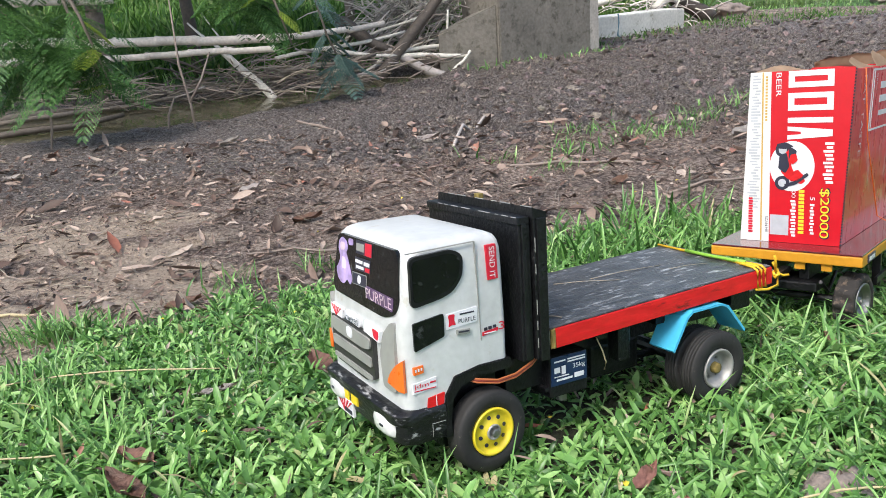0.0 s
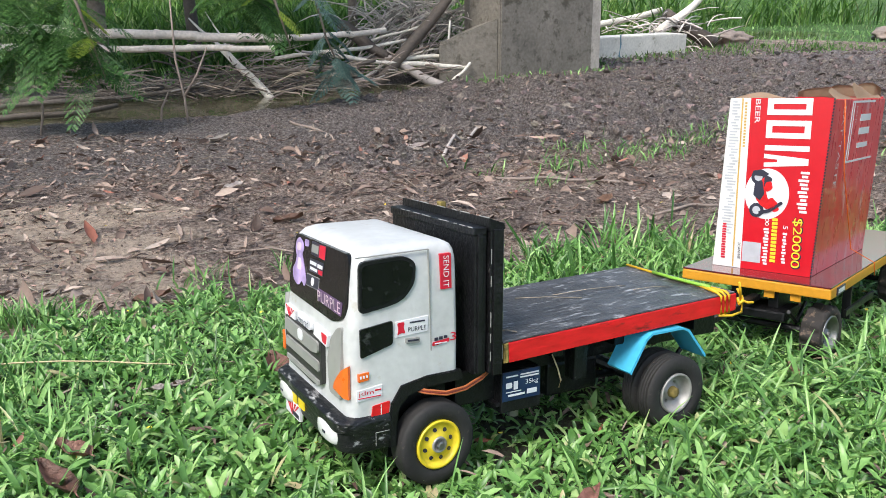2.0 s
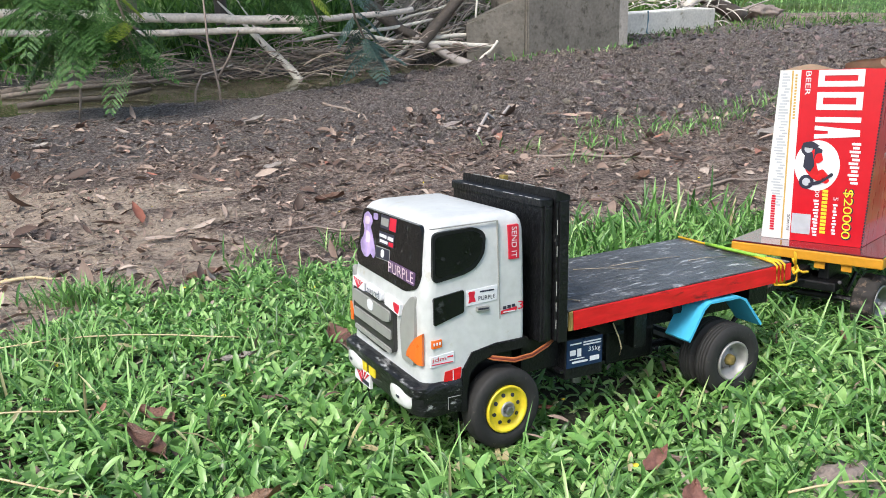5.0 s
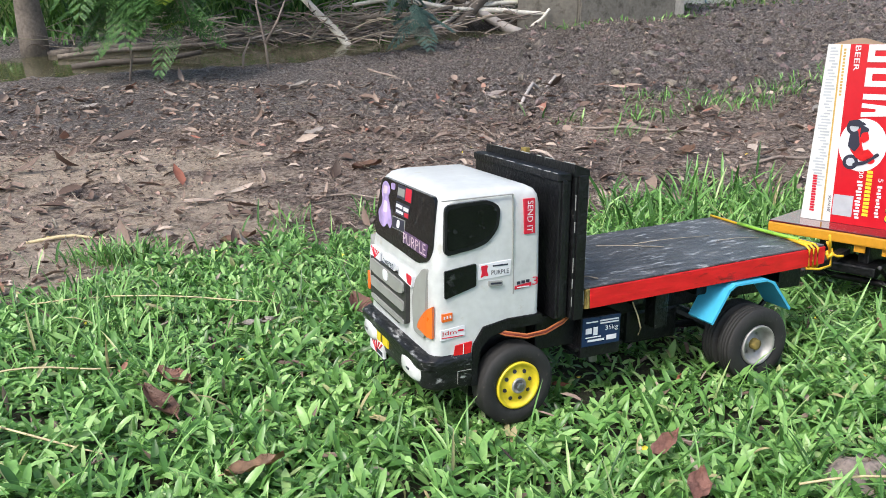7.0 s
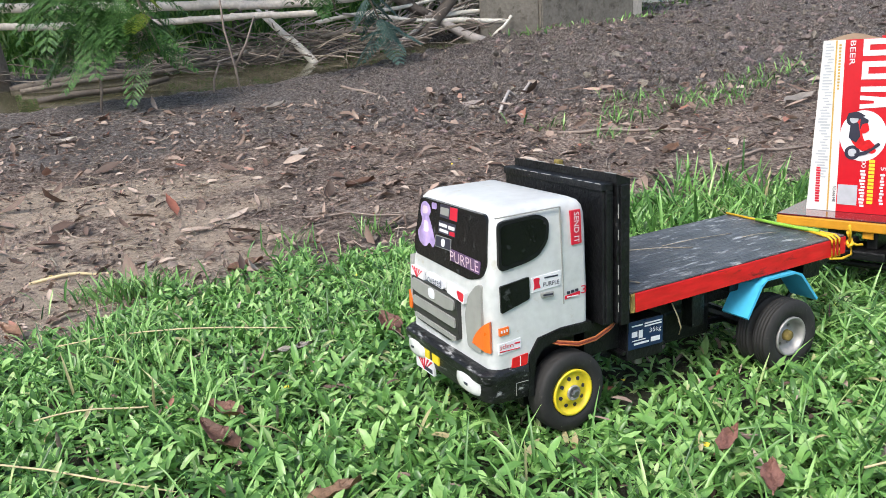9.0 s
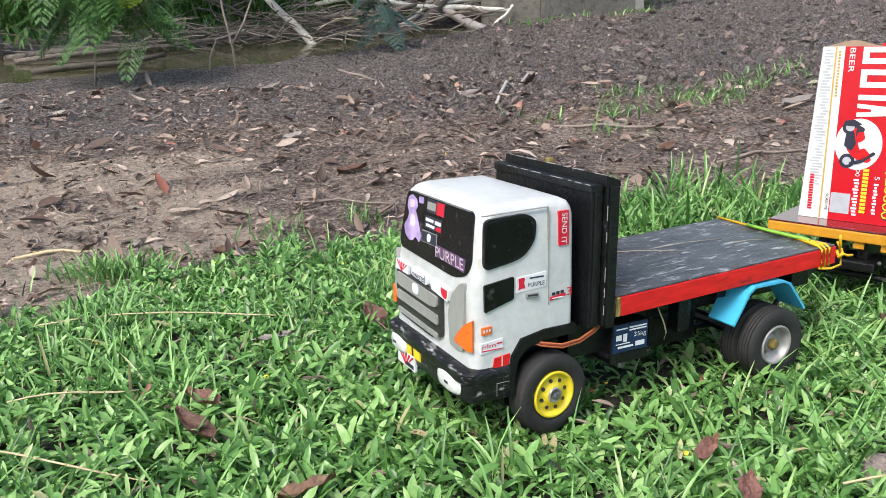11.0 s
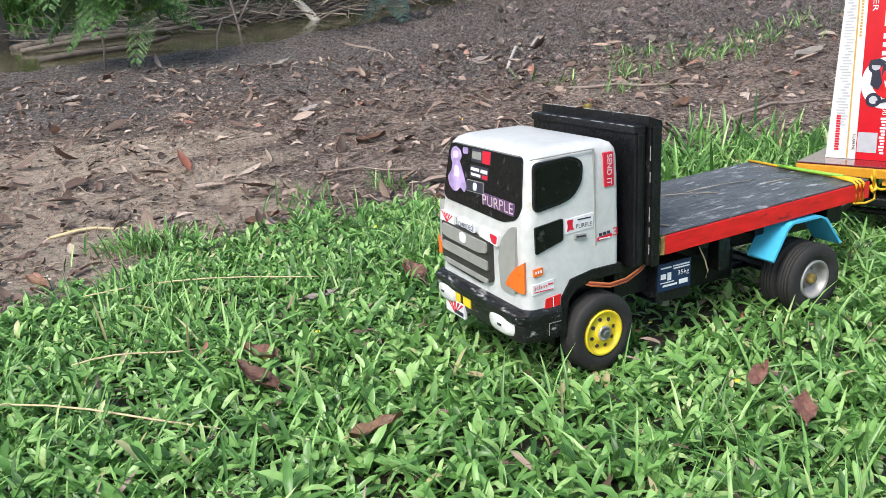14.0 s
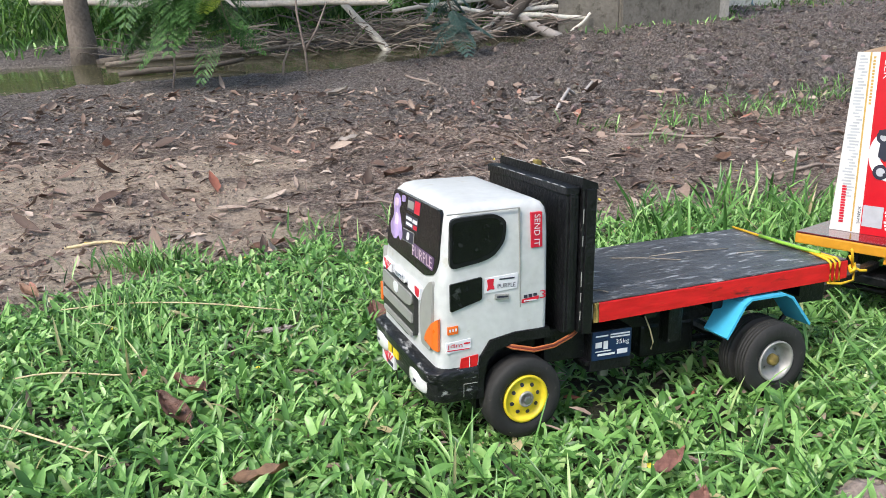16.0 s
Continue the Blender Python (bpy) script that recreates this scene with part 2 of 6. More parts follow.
def box(bm, lo, hi, bevel=0.0, seg=2):
    lo, hi = Vector(lo), Vector(hi)
    r = bmesh.ops.create_cube(bm, size=1, matrix=Matrix.Translation((lo + hi) / 2) @ Matrix.Diagonal((*(hi - lo), 1)))
    if bevel:
        es = list({e for v in r["verts"] for e in v.link_edges})
        bmesh.ops.bevel(bm, geom=es, offset=bevel, segments=seg, affect="EDGES", profile=0.6)
    return bm


def boxed(lo, hi, bevel=0.0, seg=2):
    return box(bmesh.new(), lo, hi, bevel, seg)


def prism(pts, axis, a, b, bm=None, bevel=0.0):
    """A polygon in the plane across an axis (0: in v,w; 1: in u,w; 2: in u,v), from a to b along it."""
    bm = bm or bmesh.new()

    def at(p, h):
        return {0: (h, p[0], p[1]), 1: (p[0], h, p[1]), 2: (p[0], p[1], h)}[axis]
    lo, hi = [bm.verts.new(at(p, a)) for p in pts], [bm.verts.new(at(p, b)) for p in pts]
    fs = [bm.faces.new(lo), bm.faces.new(hi)]
    n = len(pts)
    for i in range(n):
        fs.append(bm.faces.new((lo[i], lo[(i + 1) % n], hi[(i + 1) % n], hi[i])))
    bmesh.ops.recalc_face_normals(bm, faces=fs)
    if bevel:
        bmesh.ops.bevel(bm, geom=list({e for f in fs[:2] for e in f.edges}), offset=bevel, segments=2, affect="EDGES")
    return bm


def round_poly(pts, r, n=4):
    """A polygon with its corners rounded."""
    out = []
    k = len(pts)
    for i in range(k):
        p, a, c = Vector(pts[i]), Vector(pts[i - 1]), Vector(pts[(i + 1) % k])
        d = min(r, (a - p).length * 0.45, (c - p).length * 0.45)
        s, e = p + (a - p).normalized() * d, p + (c - p).normalized() * d
        for j in range(n + 1):
            t = j / n
            out.append(tuple((1 - t) ** 2 * s + 2 * t * (1 - t) * p + t * t * e))
    return out


def tube(points, radii, n=8, bm=None, wob=0.0):
    """A round bar along points; radii one or one per point."""
    bm = bm or bmesh.new()
    pts = [Vector(p) for p in points]
    if not hasattr(radii, "__len__"):
        radii = [radii] * len(pts)
    rings = []
    for i, p in enumerate(pts):
        d = (pts[min(i + 1, len(pts) - 1)] - pts[max(i - 1, 0)]).normalized()
        q = d.to_track_quat("Z", "Y")
        ring = []
        for j in range(n):
            a = 2 * math.pi * j / n
            r = radii[i] * (1 + (wob * (random.random() - 0.5) if wob else 0))
            ring.append(bm.verts.new(p + q @ Vector((math.cos(a) * r, math.sin(a) * r, 0))))
        rings.append(ring)
    for a, b in zip(rings, rings[1:]):
        for j in range(n):
            bm.faces.new((a[j], a[(j + 1) % n], b[(j + 1) % n], b[j]))
    bm.faces.new(rings[0][::-1])
    bm.faces.new(rings[-1])
    return bm


def lathe(profile, n=32, bm=None):
    """Turns (radius, v) pairs about the v axis; closed where the radius is 0."""
    bm = bm or bmesh.new()
    rings = []
    for r, v in profile:
        if r < 1e-6:
            rings.append([bm.verts.new((0, v, 0))])
        else:
            rings.append([bm.verts.new((r * math.cos(2 * math.pi * j / n), v, r * math.sin(2 * math.pi * j / n))) for j in range(n)])
    for a, b in zip(rings, rings[1:]):
        for j in range(n):
            k = (j + 1) % n
            if len(a) == 1 and len(b) > 1:
                bm.faces.new((a[0], b[k], b[j]))
            elif len(b) == 1 and len(a) > 1:
                bm.faces.new((a[j], a[k], b[0]))
            elif len(a) > 1:
                bm.faces.new((a[j], a[k], b[k], b[j]))
    return bm


def smoothstep(x, a, b):
    t = np.clip((x - a) / (b - a), 0, 1)
    return t * t * (3 - 2 * t)


def wavy(x, y, seed=0.0):
    """Cheap layered waves, about -1 to 1."""
    s = seed
    return (np.sin(x * 1.7 + 1.3 * np.sin(y * 1.1 + s) + s) + np.sin(y * 2.3 + 1.7 * np.sin(x * 1.9 - s) + 2 * s)
            + 0.6 * np.sin(x * 4.1 + y * 3.3 + 3 * s) + 0.4 * np.sin(x * 7.9 - y * 6.1 + s)) / 3.0


# ---- lie of the land ----
WATER_Z = -0.168


def edge_near(x):
    return np.interp(x, [-30, -6, -3.0, -1.9, -1.1, -0.4, 0.1, 0.5, 0.9, 1.0], [0.5, 3.4, 4.95, 5.42, 5.7, 6.2, 6.9, 7.35, 7.6, 7.65])


def edge_far(x):
    return np.interp(x, [-30, -6, -3.2, -2.3, -1.5, -0.6, 0.2, 0.8, 1.0], [3.4, 5.2, 6.3, 6.85, 7.1, 7.35, 7.7, 7.75, 7.65])


def land(x, y):
    """Height of the ground without its fine relief."""
    x, y = np.asarray(x, float), np.asarray(y, float)
    near = 0.002 - 0.1218 * (np.clip(y, -1.5, 3) - 0.83)
    k = smoothstep(y, 1.4, 3.0)
    z = near * (1 - k) - 0.14 * k
    s = np.minimum(y - edge_near(x), edge_far(x) - y)
    z = z - np.clip((s + 0.12) * 0.3, 0, 0.28)
    pond = 1 - np.hypot((x - 6.6) / 2.3, (y - 16.2) / 2.0)
    z = z - np.clip((pond + 0.1) * 0.6, 0, 0.25)
    bank = np.clip(y - edge_far(x) - 0.1, 0, None) * (1 - smoothstep(x, 0.2, 1.6))
    z = z + 0.75 * (1 - np.exp(-bank * 0.16))
    z = z + 0.9 * smoothstep(np.hypot(x, y), 19, 60) + 0.03 * wavy(x * 0.6, y * 0.6, 1.0) * smoothstep(y, 2.5, 5)
    return z


def lawn_edge(x):
    base = np.interp(x, [-6, -1.5, -1.15, -0.98, -0.85, -0.66, -0.45, -0.2, 0.3, 0.5, 1.1, 2.0, 6], [1.0, 1.08, 1.18, 1.32, 1.5, 1.8, 1.95, 1.98, 2.1, 2.3, 2.36, 2.45, 2.55])
    return base + 0.05 * np.sin(x * 23) + 0.04 * np.sin(x * 41 + 1)


def zones(x, y):
    mud = smoothstep(y + 0.25 * wavy(x * 2, y * 2, 3) - 0.15 * x, 3.2, 4.2) * (1 - 0.9 * smoothstep(y, 9.5, 13))
    mud = np.maximum(mud, 0.75 * smoothstep(y, 3.5, 4.5) * (x < 1))
    sand = np.clip(1.25 - np.hypot((x + 1.45 - 0.9 * (y - 2.85)) / 0.55, (y - 2.85 - 0.12 * wavy(x * 4, y * 4, 6)) / 0.24), 0, 1) + np.clip(1.3 - np.hypot((x + 1.15) / 0.45, (y - 1.8) / 0.3), 0, 1) + 0.85 * np.clip(1.35 - np.hypot((x + 1.1) / 0.85, (y - 2.35) / 0.8), 0, 1) * (0.75 + 0.5 * wavy(x * 5, y * 9, 2))
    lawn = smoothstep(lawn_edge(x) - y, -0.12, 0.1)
    green = np.maximum(smoothstep(y - edge_far(x), 0.3, 1.0) * (x < 0.6), smoothstep(y + 0.55 * x + 0.6 * wavy(x, y, 5), 15.5, 19))
    return mud, np.clip(sand, 0, 1), lawn, green


def relief(x, y):
    """Clods, ruts and small lumps."""
    mud, sand, lawn, green = zones(x, y)
    a = 0.007 + 0.032 * mud * smoothstep(x, -1.2, 0.6) + 0.007 * mud
    r = np.zeros_like(x)
    for f, w, s in ((9, 0.8, 0.3), (19, 0.8, 1.7), (37, 0.7, 4.1), (61, 0.5, 2.2)):
        r += w * wavy(x * f * 0.55 + 2 * np.sin(y * 3), y * f * 0.55, s)
    return a * r * (1 - 0.8 * lawn)


def ground_z(x, y):
    x, y = np.asarray(x, float), np.asarray(y, float)
    return land(x, y) + relief(x, y)


def gz(x, y):
    return float(ground_z(np.array([x]), np.array([y]))[0])


def build_ground():
    def axis(lo, hi, step, far):
        a = list(np.arange(lo, hi + 1e-6, step))
        s = step
        while a[-1] < far:
            s *= 1.17
            a.append(a[-1] + s)
        s = step
        while a[0] > -far:
            s *= 1.17
            a.insert(0, a[0] - s)
        return np.array(a)
    xs, ys = axis(-3.0, 4.6, 0.032, 400), axis(-0.4, 9.0, 0.032, 400)
    X, Y = np.meshgrid(xs, ys)
    Z = land(X, Y) + relief(X, Y) * (np.abs(X) < 40)
    v = np.stack([X, Y, Z], -1).reshape(-1, 3)
    ny, nx = X.shape
    i = np.arange(nx * ny).reshape(ny, nx)
    f = np.stack([i[:-1, :-1], i[:-1, 1:], i[1:, 1:], i[1:, :-1]], -1).reshape(-1, 4)
    ob = raw("ground", v, f, M_SOIL, True)
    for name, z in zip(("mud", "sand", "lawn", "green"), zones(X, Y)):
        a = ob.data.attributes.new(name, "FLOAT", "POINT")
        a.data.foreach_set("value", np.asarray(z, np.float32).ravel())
    tagged(ob, "brown dirt, churned dark mud and sandy soil", "ground", kind="structure")
    bm = bmesh.new()
    for lo, hi in (((-30, 0), (1.2, 9)), ((4, 13.8), (9.2, 18.6))):
        bm.faces.new([bm.verts.new((x, y, WATER_Z)) for x, y in ((lo[0], lo[1]), (hi[0], lo[1]), (hi[0], hi[1]), (lo[0], hi[1]))])
    w = part("water", bm, M_WATER)
    tagged(w, "murky olive-brown still water with leaves in it", "water", kind="structure")


build_ground()


# ---- strips: blades and leaves built in bulk ----
def strips(name, mat, base, azim, elev, length, width, curl, fold=0.25, rows=4, profile=None, twist=None):
    """Bent, folded leaf strips, one per base point; three points across, a midrib lower than the edges."""
    n = len(base)
    t = np.linspace(0, 1, rows)
    prof = np.interp(t, [0, 0.15, 0.45, 0.72, 0.9, 1.0], [0.55, 0.9, 1.0, 0.9, 0.5, 0.08]) if profile is None else np.interp(t, *profile)
    ang = elev[:, None] - curl[:, None] * t[None, :]
    ds = (length / (rows - 1))[:, None]
    h = np.concatenate([np.zeros((n, 1)), np.cumsum(np.cos(ang[:, :-1]) * ds, 1)], 1)
    z = np.concatenate([np.zeros((n, 1)), np.cumsum(np.sin(ang[:, :-1]) * ds, 1)], 1)
    ca, sa = np.cos(azim)[:, None], np.sin(azim)[:, None]
    mid = np.stack([base[:, 0:1] + h * ca, base[:, 1:2] + h * sa, base[:, 2:3] + z], -1)
    side = np.stack([-sa, ca, np.zeros_like(sa)], -1)
    up = np.stack([-np.sin(ang) * ca, -np.sin(ang) * sa, np.cos(ang)], -1)
    if twist is not None:
        c, s = np.cos(twist)[:, None, None], np.sin(twist)[:, None, None]
        side, up = side * c + up * s, up * c - side * s
    w = (width[:, None] * prof[None, :] / 2)[..., None]
    a, b = mid + side * w + up * w * fold * 2, mid - side * w + up * w * fold * 2
    v = np.stack([a, mid, b], 2).reshape(-1, 3)
    f = []
    for r in range(rows - 1):
        for c in range(2):
            q = r * 3 + c
            f.append((q, q + 1, q + 4, q + 3))
    f = (np.array(f)[None] + (np.arange(n) * rows * 3)[:, None, None]).reshape(-1, 4)
    return raw(name, v, f, mat, True)


def scatter(n, lo, hi):
    return RNG.uniform(lo[0], hi[0], n), RNG.uniform(lo[1], hi[1], n)


def crushed(x, y):
    """Where the truck and its trailer stand."""
    u, v = (x + 0.0141) * 0.9011 + (y - 0.8576) * 0.4287, -(x + 0.0141) * 0.4334 + (y - 0.8576) * 0.8954
    p, q = (x - 0.8577) * 0.7055 + (y - 1.2973) * 0.7031, -(x - 0.8577) * 0.7087 + (y - 1.2973) * 0.7013
    return ((u > -0.03) & (u < 0.72) & (v > -0.06) & (v < 0.26)) | ((p > -0.15) & (p < 0.75) & (q > -0.05) & (q < 0.3))


def build_lawn():
    """Broad-leaved carpet grass: rosettes of short wide leaves, with finer upright blades between."""
    x, y = scatter(64000, (-2.0, 0.15), (2.6, 2.75))
    keep = (y < lawn_edge(x) + 0.05 * RNG.standard_normal(len(x))) & (np.abs(x) < 0.35 + 0.72 * y)
    keep &= RNG.random(len(x)) < 0.76 + 0.5 * wavy(x * 5, y * 5, 2)
    keep &= ~(crushed(x, y) & (RNG.random(len(x)) < 0.25))
    x, y = x[keep], y[keep]
    per = 5
    n = len(x) * per
    tx, ty = np.repeat(x, per) + RNG.normal(0, 0.006, n), np.repeat(y, per) + RNG.normal(0, 0.006, n)
    rise = np.repeat(np.clip(RNG.normal(0.014, 0.01, len(x)), 0, 0.035) * np.where(crushed(x, y), 0.3, 1.0), per)
    base = np.stack([tx, ty, land(tx, ty) - 0.002 + rise], 1)
    az = np.repeat(RNG.uniform(0, 2 * np.pi, len(x)), per) + np.tile(np.arange(per) * 2 * np.pi / per, len(x)) + RNG.normal(0, 0.5, n)
    size = np.repeat(np.clip(RNG.lognormal(-0.08, 0.3, len(x)), 0.45, 1.45), per)
    ob = strips("lawn_grass", M_GRASS, base, az, np.clip(RNG.normal(0.6, 0.4, n), -0.1, 1.4), size * RNG.uniform(0.016, 0.034, n),
                size * RNG.uniform(0.005, 0.009, n), RNG.uniform(0.1, 1.2, n), 0.16, 5, twist=RNG.normal(0, 0.3, n))
    tagged(ob, "short broad-leaved bright green carpet grass", "grass", kind="stuff")
    x, y = scatter(24000, (-4.5, -2.2), (5.0, 2.75))
    keep = (y < lawn_edge(x) + 0.05 * RNG.standard_normal(len(x))) & ~((y > 0.15) & (np.abs(x) < 0.35 + 0.72 * y))
    x, y = np.repeat(x[keep], 3), np.repeat(y[keep], 3)
    n = len(x)
    ob = strips("outer_lawn", M_GRASS, np.stack([x, y, land(x, y) + 0.006], 1), RNG.uniform(0, 2 * np.pi, n), RNG.normal(0.5, 0.35, n), RNG.uniform(0.03, 0.06, n),
                RNG.uniform(0.01, 0.018, n), RNG.uniform(0.1, 1.2, n), 0.2, 4, twist=RNG.normal(0, 0.3, n))
    tagged(ob, "short broad-leaved green lawn all round", "grass", kind="stuff")
    x, y = scatter(42000, (-2.0, 0.15), (2.6, 2.75))
    clump = wavy(x * 4, y * 4, 7)
    keep = (y < lawn_edge(x)) & (np.abs(x) < 0.35 + 0.72 * y) & (RNG.random(len(x)) < 0.32 + 0.75 * clump) & ~crushed(x, y)
    x, y = x[keep], y[keep]
    n = len(x)
    ob = strips("thin_grass", M_GRASS, np.stack([x, y, land(x, y)], 1), RNG.uniform(0, 2 * np.pi, n), RNG.uniform(0.8, 1.5, n),
                RNG.uniform(0.045, 0.115, n), RNG.uniform(0.0022, 0.005, n), RNG.uniform(0.2, 1.3, n), 0.2, 5, twist=RNG.normal(0, 0.4, n))
    tagged(ob, "thin upright green grass blades in the lawn", "grass", kind="stuff")
    x, y = scatter(5000, (-2.0, 0.15), (2.6, 2.75))
    keep = (y < lawn_edge(x) + 0.1) & (np.abs(x) < 0.35 + 0.72 * y)
    x, y = x[keep], y[keep]
    n = len(x)
    ob = strips("lawn_thatch", M_LITTER, np.stack([x, y, land(x, y) + RNG.uniform(0.004, 0.03, n)], 1), RNG.uniform(0, 2 * np.pi, n), RNG.normal(0.2, 0.4, n),
                RNG.uniform(0.012, 0.05, n), RNG.uniform(0.002, 0.008, n), RNG.normal(0.3, 0.6, n), 0.2, 4, twist=RNG.normal(0, 0.4, n))
    tagged(ob, "dry brown bits and dead leaves between the grass", "leaves", kind="stuff")


def tuft_field(name, label, cx, cy, rx, ry, n, length, width, mat=None, kind="stuff"):
    x, y = RNG.normal(cx, rx, n), RNG.normal(cy, ry, n)
    ob = strips(name, mat or M_GRASS, np.stack([x, y, ground_z(x, y) - 0.004], 1), RNG.uniform(0, 2 * np.pi, n), RNG.uniform(0.8, 1.5, n),
                RNG.uniform(0.5, 1.0, n) * length, RNG.uniform(0.6, 1.2, n) * width, RNG.uniform(0.2, 1.2, n), 0.2, 5, twist=RNG.normal(0, 0.4, n))
    return tagged(ob, label, "grass", kind=kind)


build_lawn()
# longer grass at the rim of the lawn, behind the vehicle and round its wheels
x, y = RNG.uniform(0.42, 1.7, 1300), RNG.uniform(1.95, 2.6, 1300)
k = wavy(x * 6, y * 6, 4) > -0.25 + 0.9 * smoothstep(y, 2.2, 2.6)
x, y = x[k], y[k]
n = len(x)
tagged(strips("rim_grass", M_GRASS, np.stack([x, y, land(x, y)], 1), RNG.uniform(0, 6.28, n), RNG.uniform(0.9, 1.5, n), RNG.uniform(0.07, 0.17, n),
              RNG.uniform(0.005, 0.0105, n), RNG.uniform(0.2, 1.2, n), 0.2, 5, twist=RNG.normal(0, 0.4, n)), "longer green grass along the rim of the lawn", "grass", kind="stuff")
x, y = RNG.uniform(0.55, 1.25, 900), RNG.uniform(1.0, 1.5, 900)
n = len(x)
tagged(strips("trampled_grass", M_GRASS, np.stack([x, y, land(x, y)], 1), RNG.uniform(0, 6.28, n), RNG.uniform(0.5, 1.3, n), RNG.uniform(0.06, 0.13, n),
              RNG.uniform(0.003, 0.007, n), RNG.uniform(0.4, 1.6, n), 0.2, 5, twist=RNG.normal(0, 0.4, n)), "longer bent green grass round the trailer wheels", "grass", kind="stuff")
for cx, cy, rx, ry, k in ((1.22, 3.78, 0.1, 0.09, 90), (1.42, 3.86, 0.06, 0.05, 40), (1.66, 4.12, 0.1, 0.08, 80), (0.84, 3.55, 0.09, 0.06, 45), (1.0, 3.95, 0.1, 0.08, 40), (1.95, 4.35, 0.12, 0.1, 70),
                          (0.45, 3.5, 0.06, 0.05, 22), (-0.85, 1.8, 0.07, 0.05, 240), (-0.25, 2.25, 0.04, 0.03, 26), (-0.52, 2.15, 0.04, 0.03, 22), (2.5, 3.7, 0.2, 0.15, 90), (0.7, 3.2, 0.08, 0.05, 20), (2.4, 4.7, 0.2, 0.12, 60)):
    tuft_field("grass_tuft", "small tuft of green grass growing in the dirt", cx, cy, rx, ry, k, 0.09, 0.006)


# ---- litter on the dirt ----
def build_litter():
    def on_dirt(n, far):
        x, y = RNG.uniform(-4.0, 0.9 * far, n), 1.3 + (far - 1.3) * RNG.random(n) ** 0.8
        keep = (y > lawn_edge(x) - 0.05) & (np.abs(x) < 0.6 + 0.75 * y) & ((y < edge_near(x) - 0.05) | (x > 1.0))
        return x[keep], y[keep]
    xn, yn = RNG.uniform(-2.6, 3.2, 21000), RNG.uniform(1.4, 4.6, 21000)
    k = (yn > lawn_edge(xn) - 0.06) & (np.abs(xn) < 0.5 + 0.72 * yn)
    xf, yf = on_dirt(12000, 11.0)
    x, y = np.concatenate([xn[k], xf]), np.concatenate([yn[k], yf])
    n = len(x)
    s = np.where(RNG.random(n) < 0.06, RNG.uniform(0.6, 1.5, n), np.clip(RNG.lognormal(-1.35, 0.6, n), 0.08, 0.7))
    ob = strips("leaf_litter", M_LITTER, np.stack([x, y, ground_z(x, y) + 0.004 + 0.004 * s], 1), RNG.uniform(0, 6.28, n), RNG.normal(0.06, 0.16, n), s * RNG.uniform(0.035, 0.09, n), s * RNG.uniform(0.012, 0.036, n),
                RNG.normal(0.2, 1.0, n), 0.25, 4, ([0, 0.2, 0.5, 0.8, 1], [0.1, 0.75, 1, 0.7, 0.05]), RNG.normal(0, 0.4, n))
    tagged(ob, "fallen dry brown and grey leaves on the dirt", "leaves", kind="stuff")
    # short bits of stalk and twig
    x, y = on_dirt(9000, 7.5)
    n = len(x)
    ob = strips("twig_litter", M_TWIG, np.stack([x, y, ground_z(x, y) + 0.006], 1), RNG.uniform(0, 6.28, n), RNG.normal(0.03, 0.1, n), RNG.uniform(0.02, 0.13, n),
                RNG.uniform(0.0018, 0.005, n), RNG.normal(0.05, 0.25, n), 0.5, 4, ([0, 1], [1, 0.7]))
    tagged(ob, "small dry twigs and straws on the dirt", "twigs", kind="stuff")
    # clods of mud and crumbs of soil
    ico = bmesh.new()
    bmesh.ops.create_icosphere(ico, subdivisions=1, radius=1)
    ico.verts.index_update()
    cv = np.array([v.co[:] for v in ico.verts])
    cf = np.array([[v.index for v in f.verts] for f in ico.faces])
    ico.free()
    xf, yf = on_dirt(52000, 13.0)
    xn, yn = RNG.uniform(-2.6, 3.0, 14000), RNG.uniform(1.4, 4.0, 14000)
    k = (yn > lawn_edge(xn) - 0.06) & (np.abs(xn) < 0.5 + 0.72 * yn)
    x, y = np.concatenate([xn[k], xf]), np.concatenate([yn[k], yf])
    mud = zones(x, y)[0] * smoothstep(x, -1.4, 0.8)
    keep = RNG.random(len(x)) < 0.45 + 0.55 * mud
    x, y, mud = x[keep], y[keep], mud[keep]
    n = len(x)
    s = np.clip(RNG.lognormal(-0.45, 0.55, n), 0.25, 2.0) * (0.005 + 0.0155 * mud)
    R = RNG.uniform(0.45, 1.3, (n, 1, 3)) * s[:, None, None]
    v = cv[None] * R * RNG.uniform(0.5, 1.4, (n, len(cv), 1))
    a = RNG.uniform(0, 6.28, n)
    c, d = np.cos(a)[:, None], np.sin(a)[:, None]
    v = np.stack([v[..., 0] * c - v[..., 1] * d + x[:, None], v[..., 0] * d + v[..., 1] * c + y[:, None], v[..., 2] * 0.75 + (ground_z(x, y) + 0.1 * s)[:, None]], -1)
    f = cf[None] + (np.arange(n) * len(cv))[:, None, None]
    tagged(raw("mud_clods", v.reshape(-1, 3), f.reshape(-1, 3), M_CLOD, False), "clods of dark churned mud", "mud", kind="stuff")
    # fallen yellow petals
    x, y = scatter(60, (-1.4, 0.7), (1.4, 3.2))
    n = len(x)
    lift = np.where(y < lawn_edge(x), 0.03, 0.004)
    ob = strips("petals", M_PETAL, np.stack([x, y, ground_z(x, y) + lift], 1), RNG.uniform(0, 6.28, n), RNG.normal(0.2, 0.3, n), RNG.uniform(0.007, 0.014, n),
                RNG.uniform(0.006, 0.009, n), RNG.normal(0.3, 0.4, n), 0.2, 3)
    tagged(ob, "tiny fallen yellow petals", "petals", kind="stuff")


build_litter()


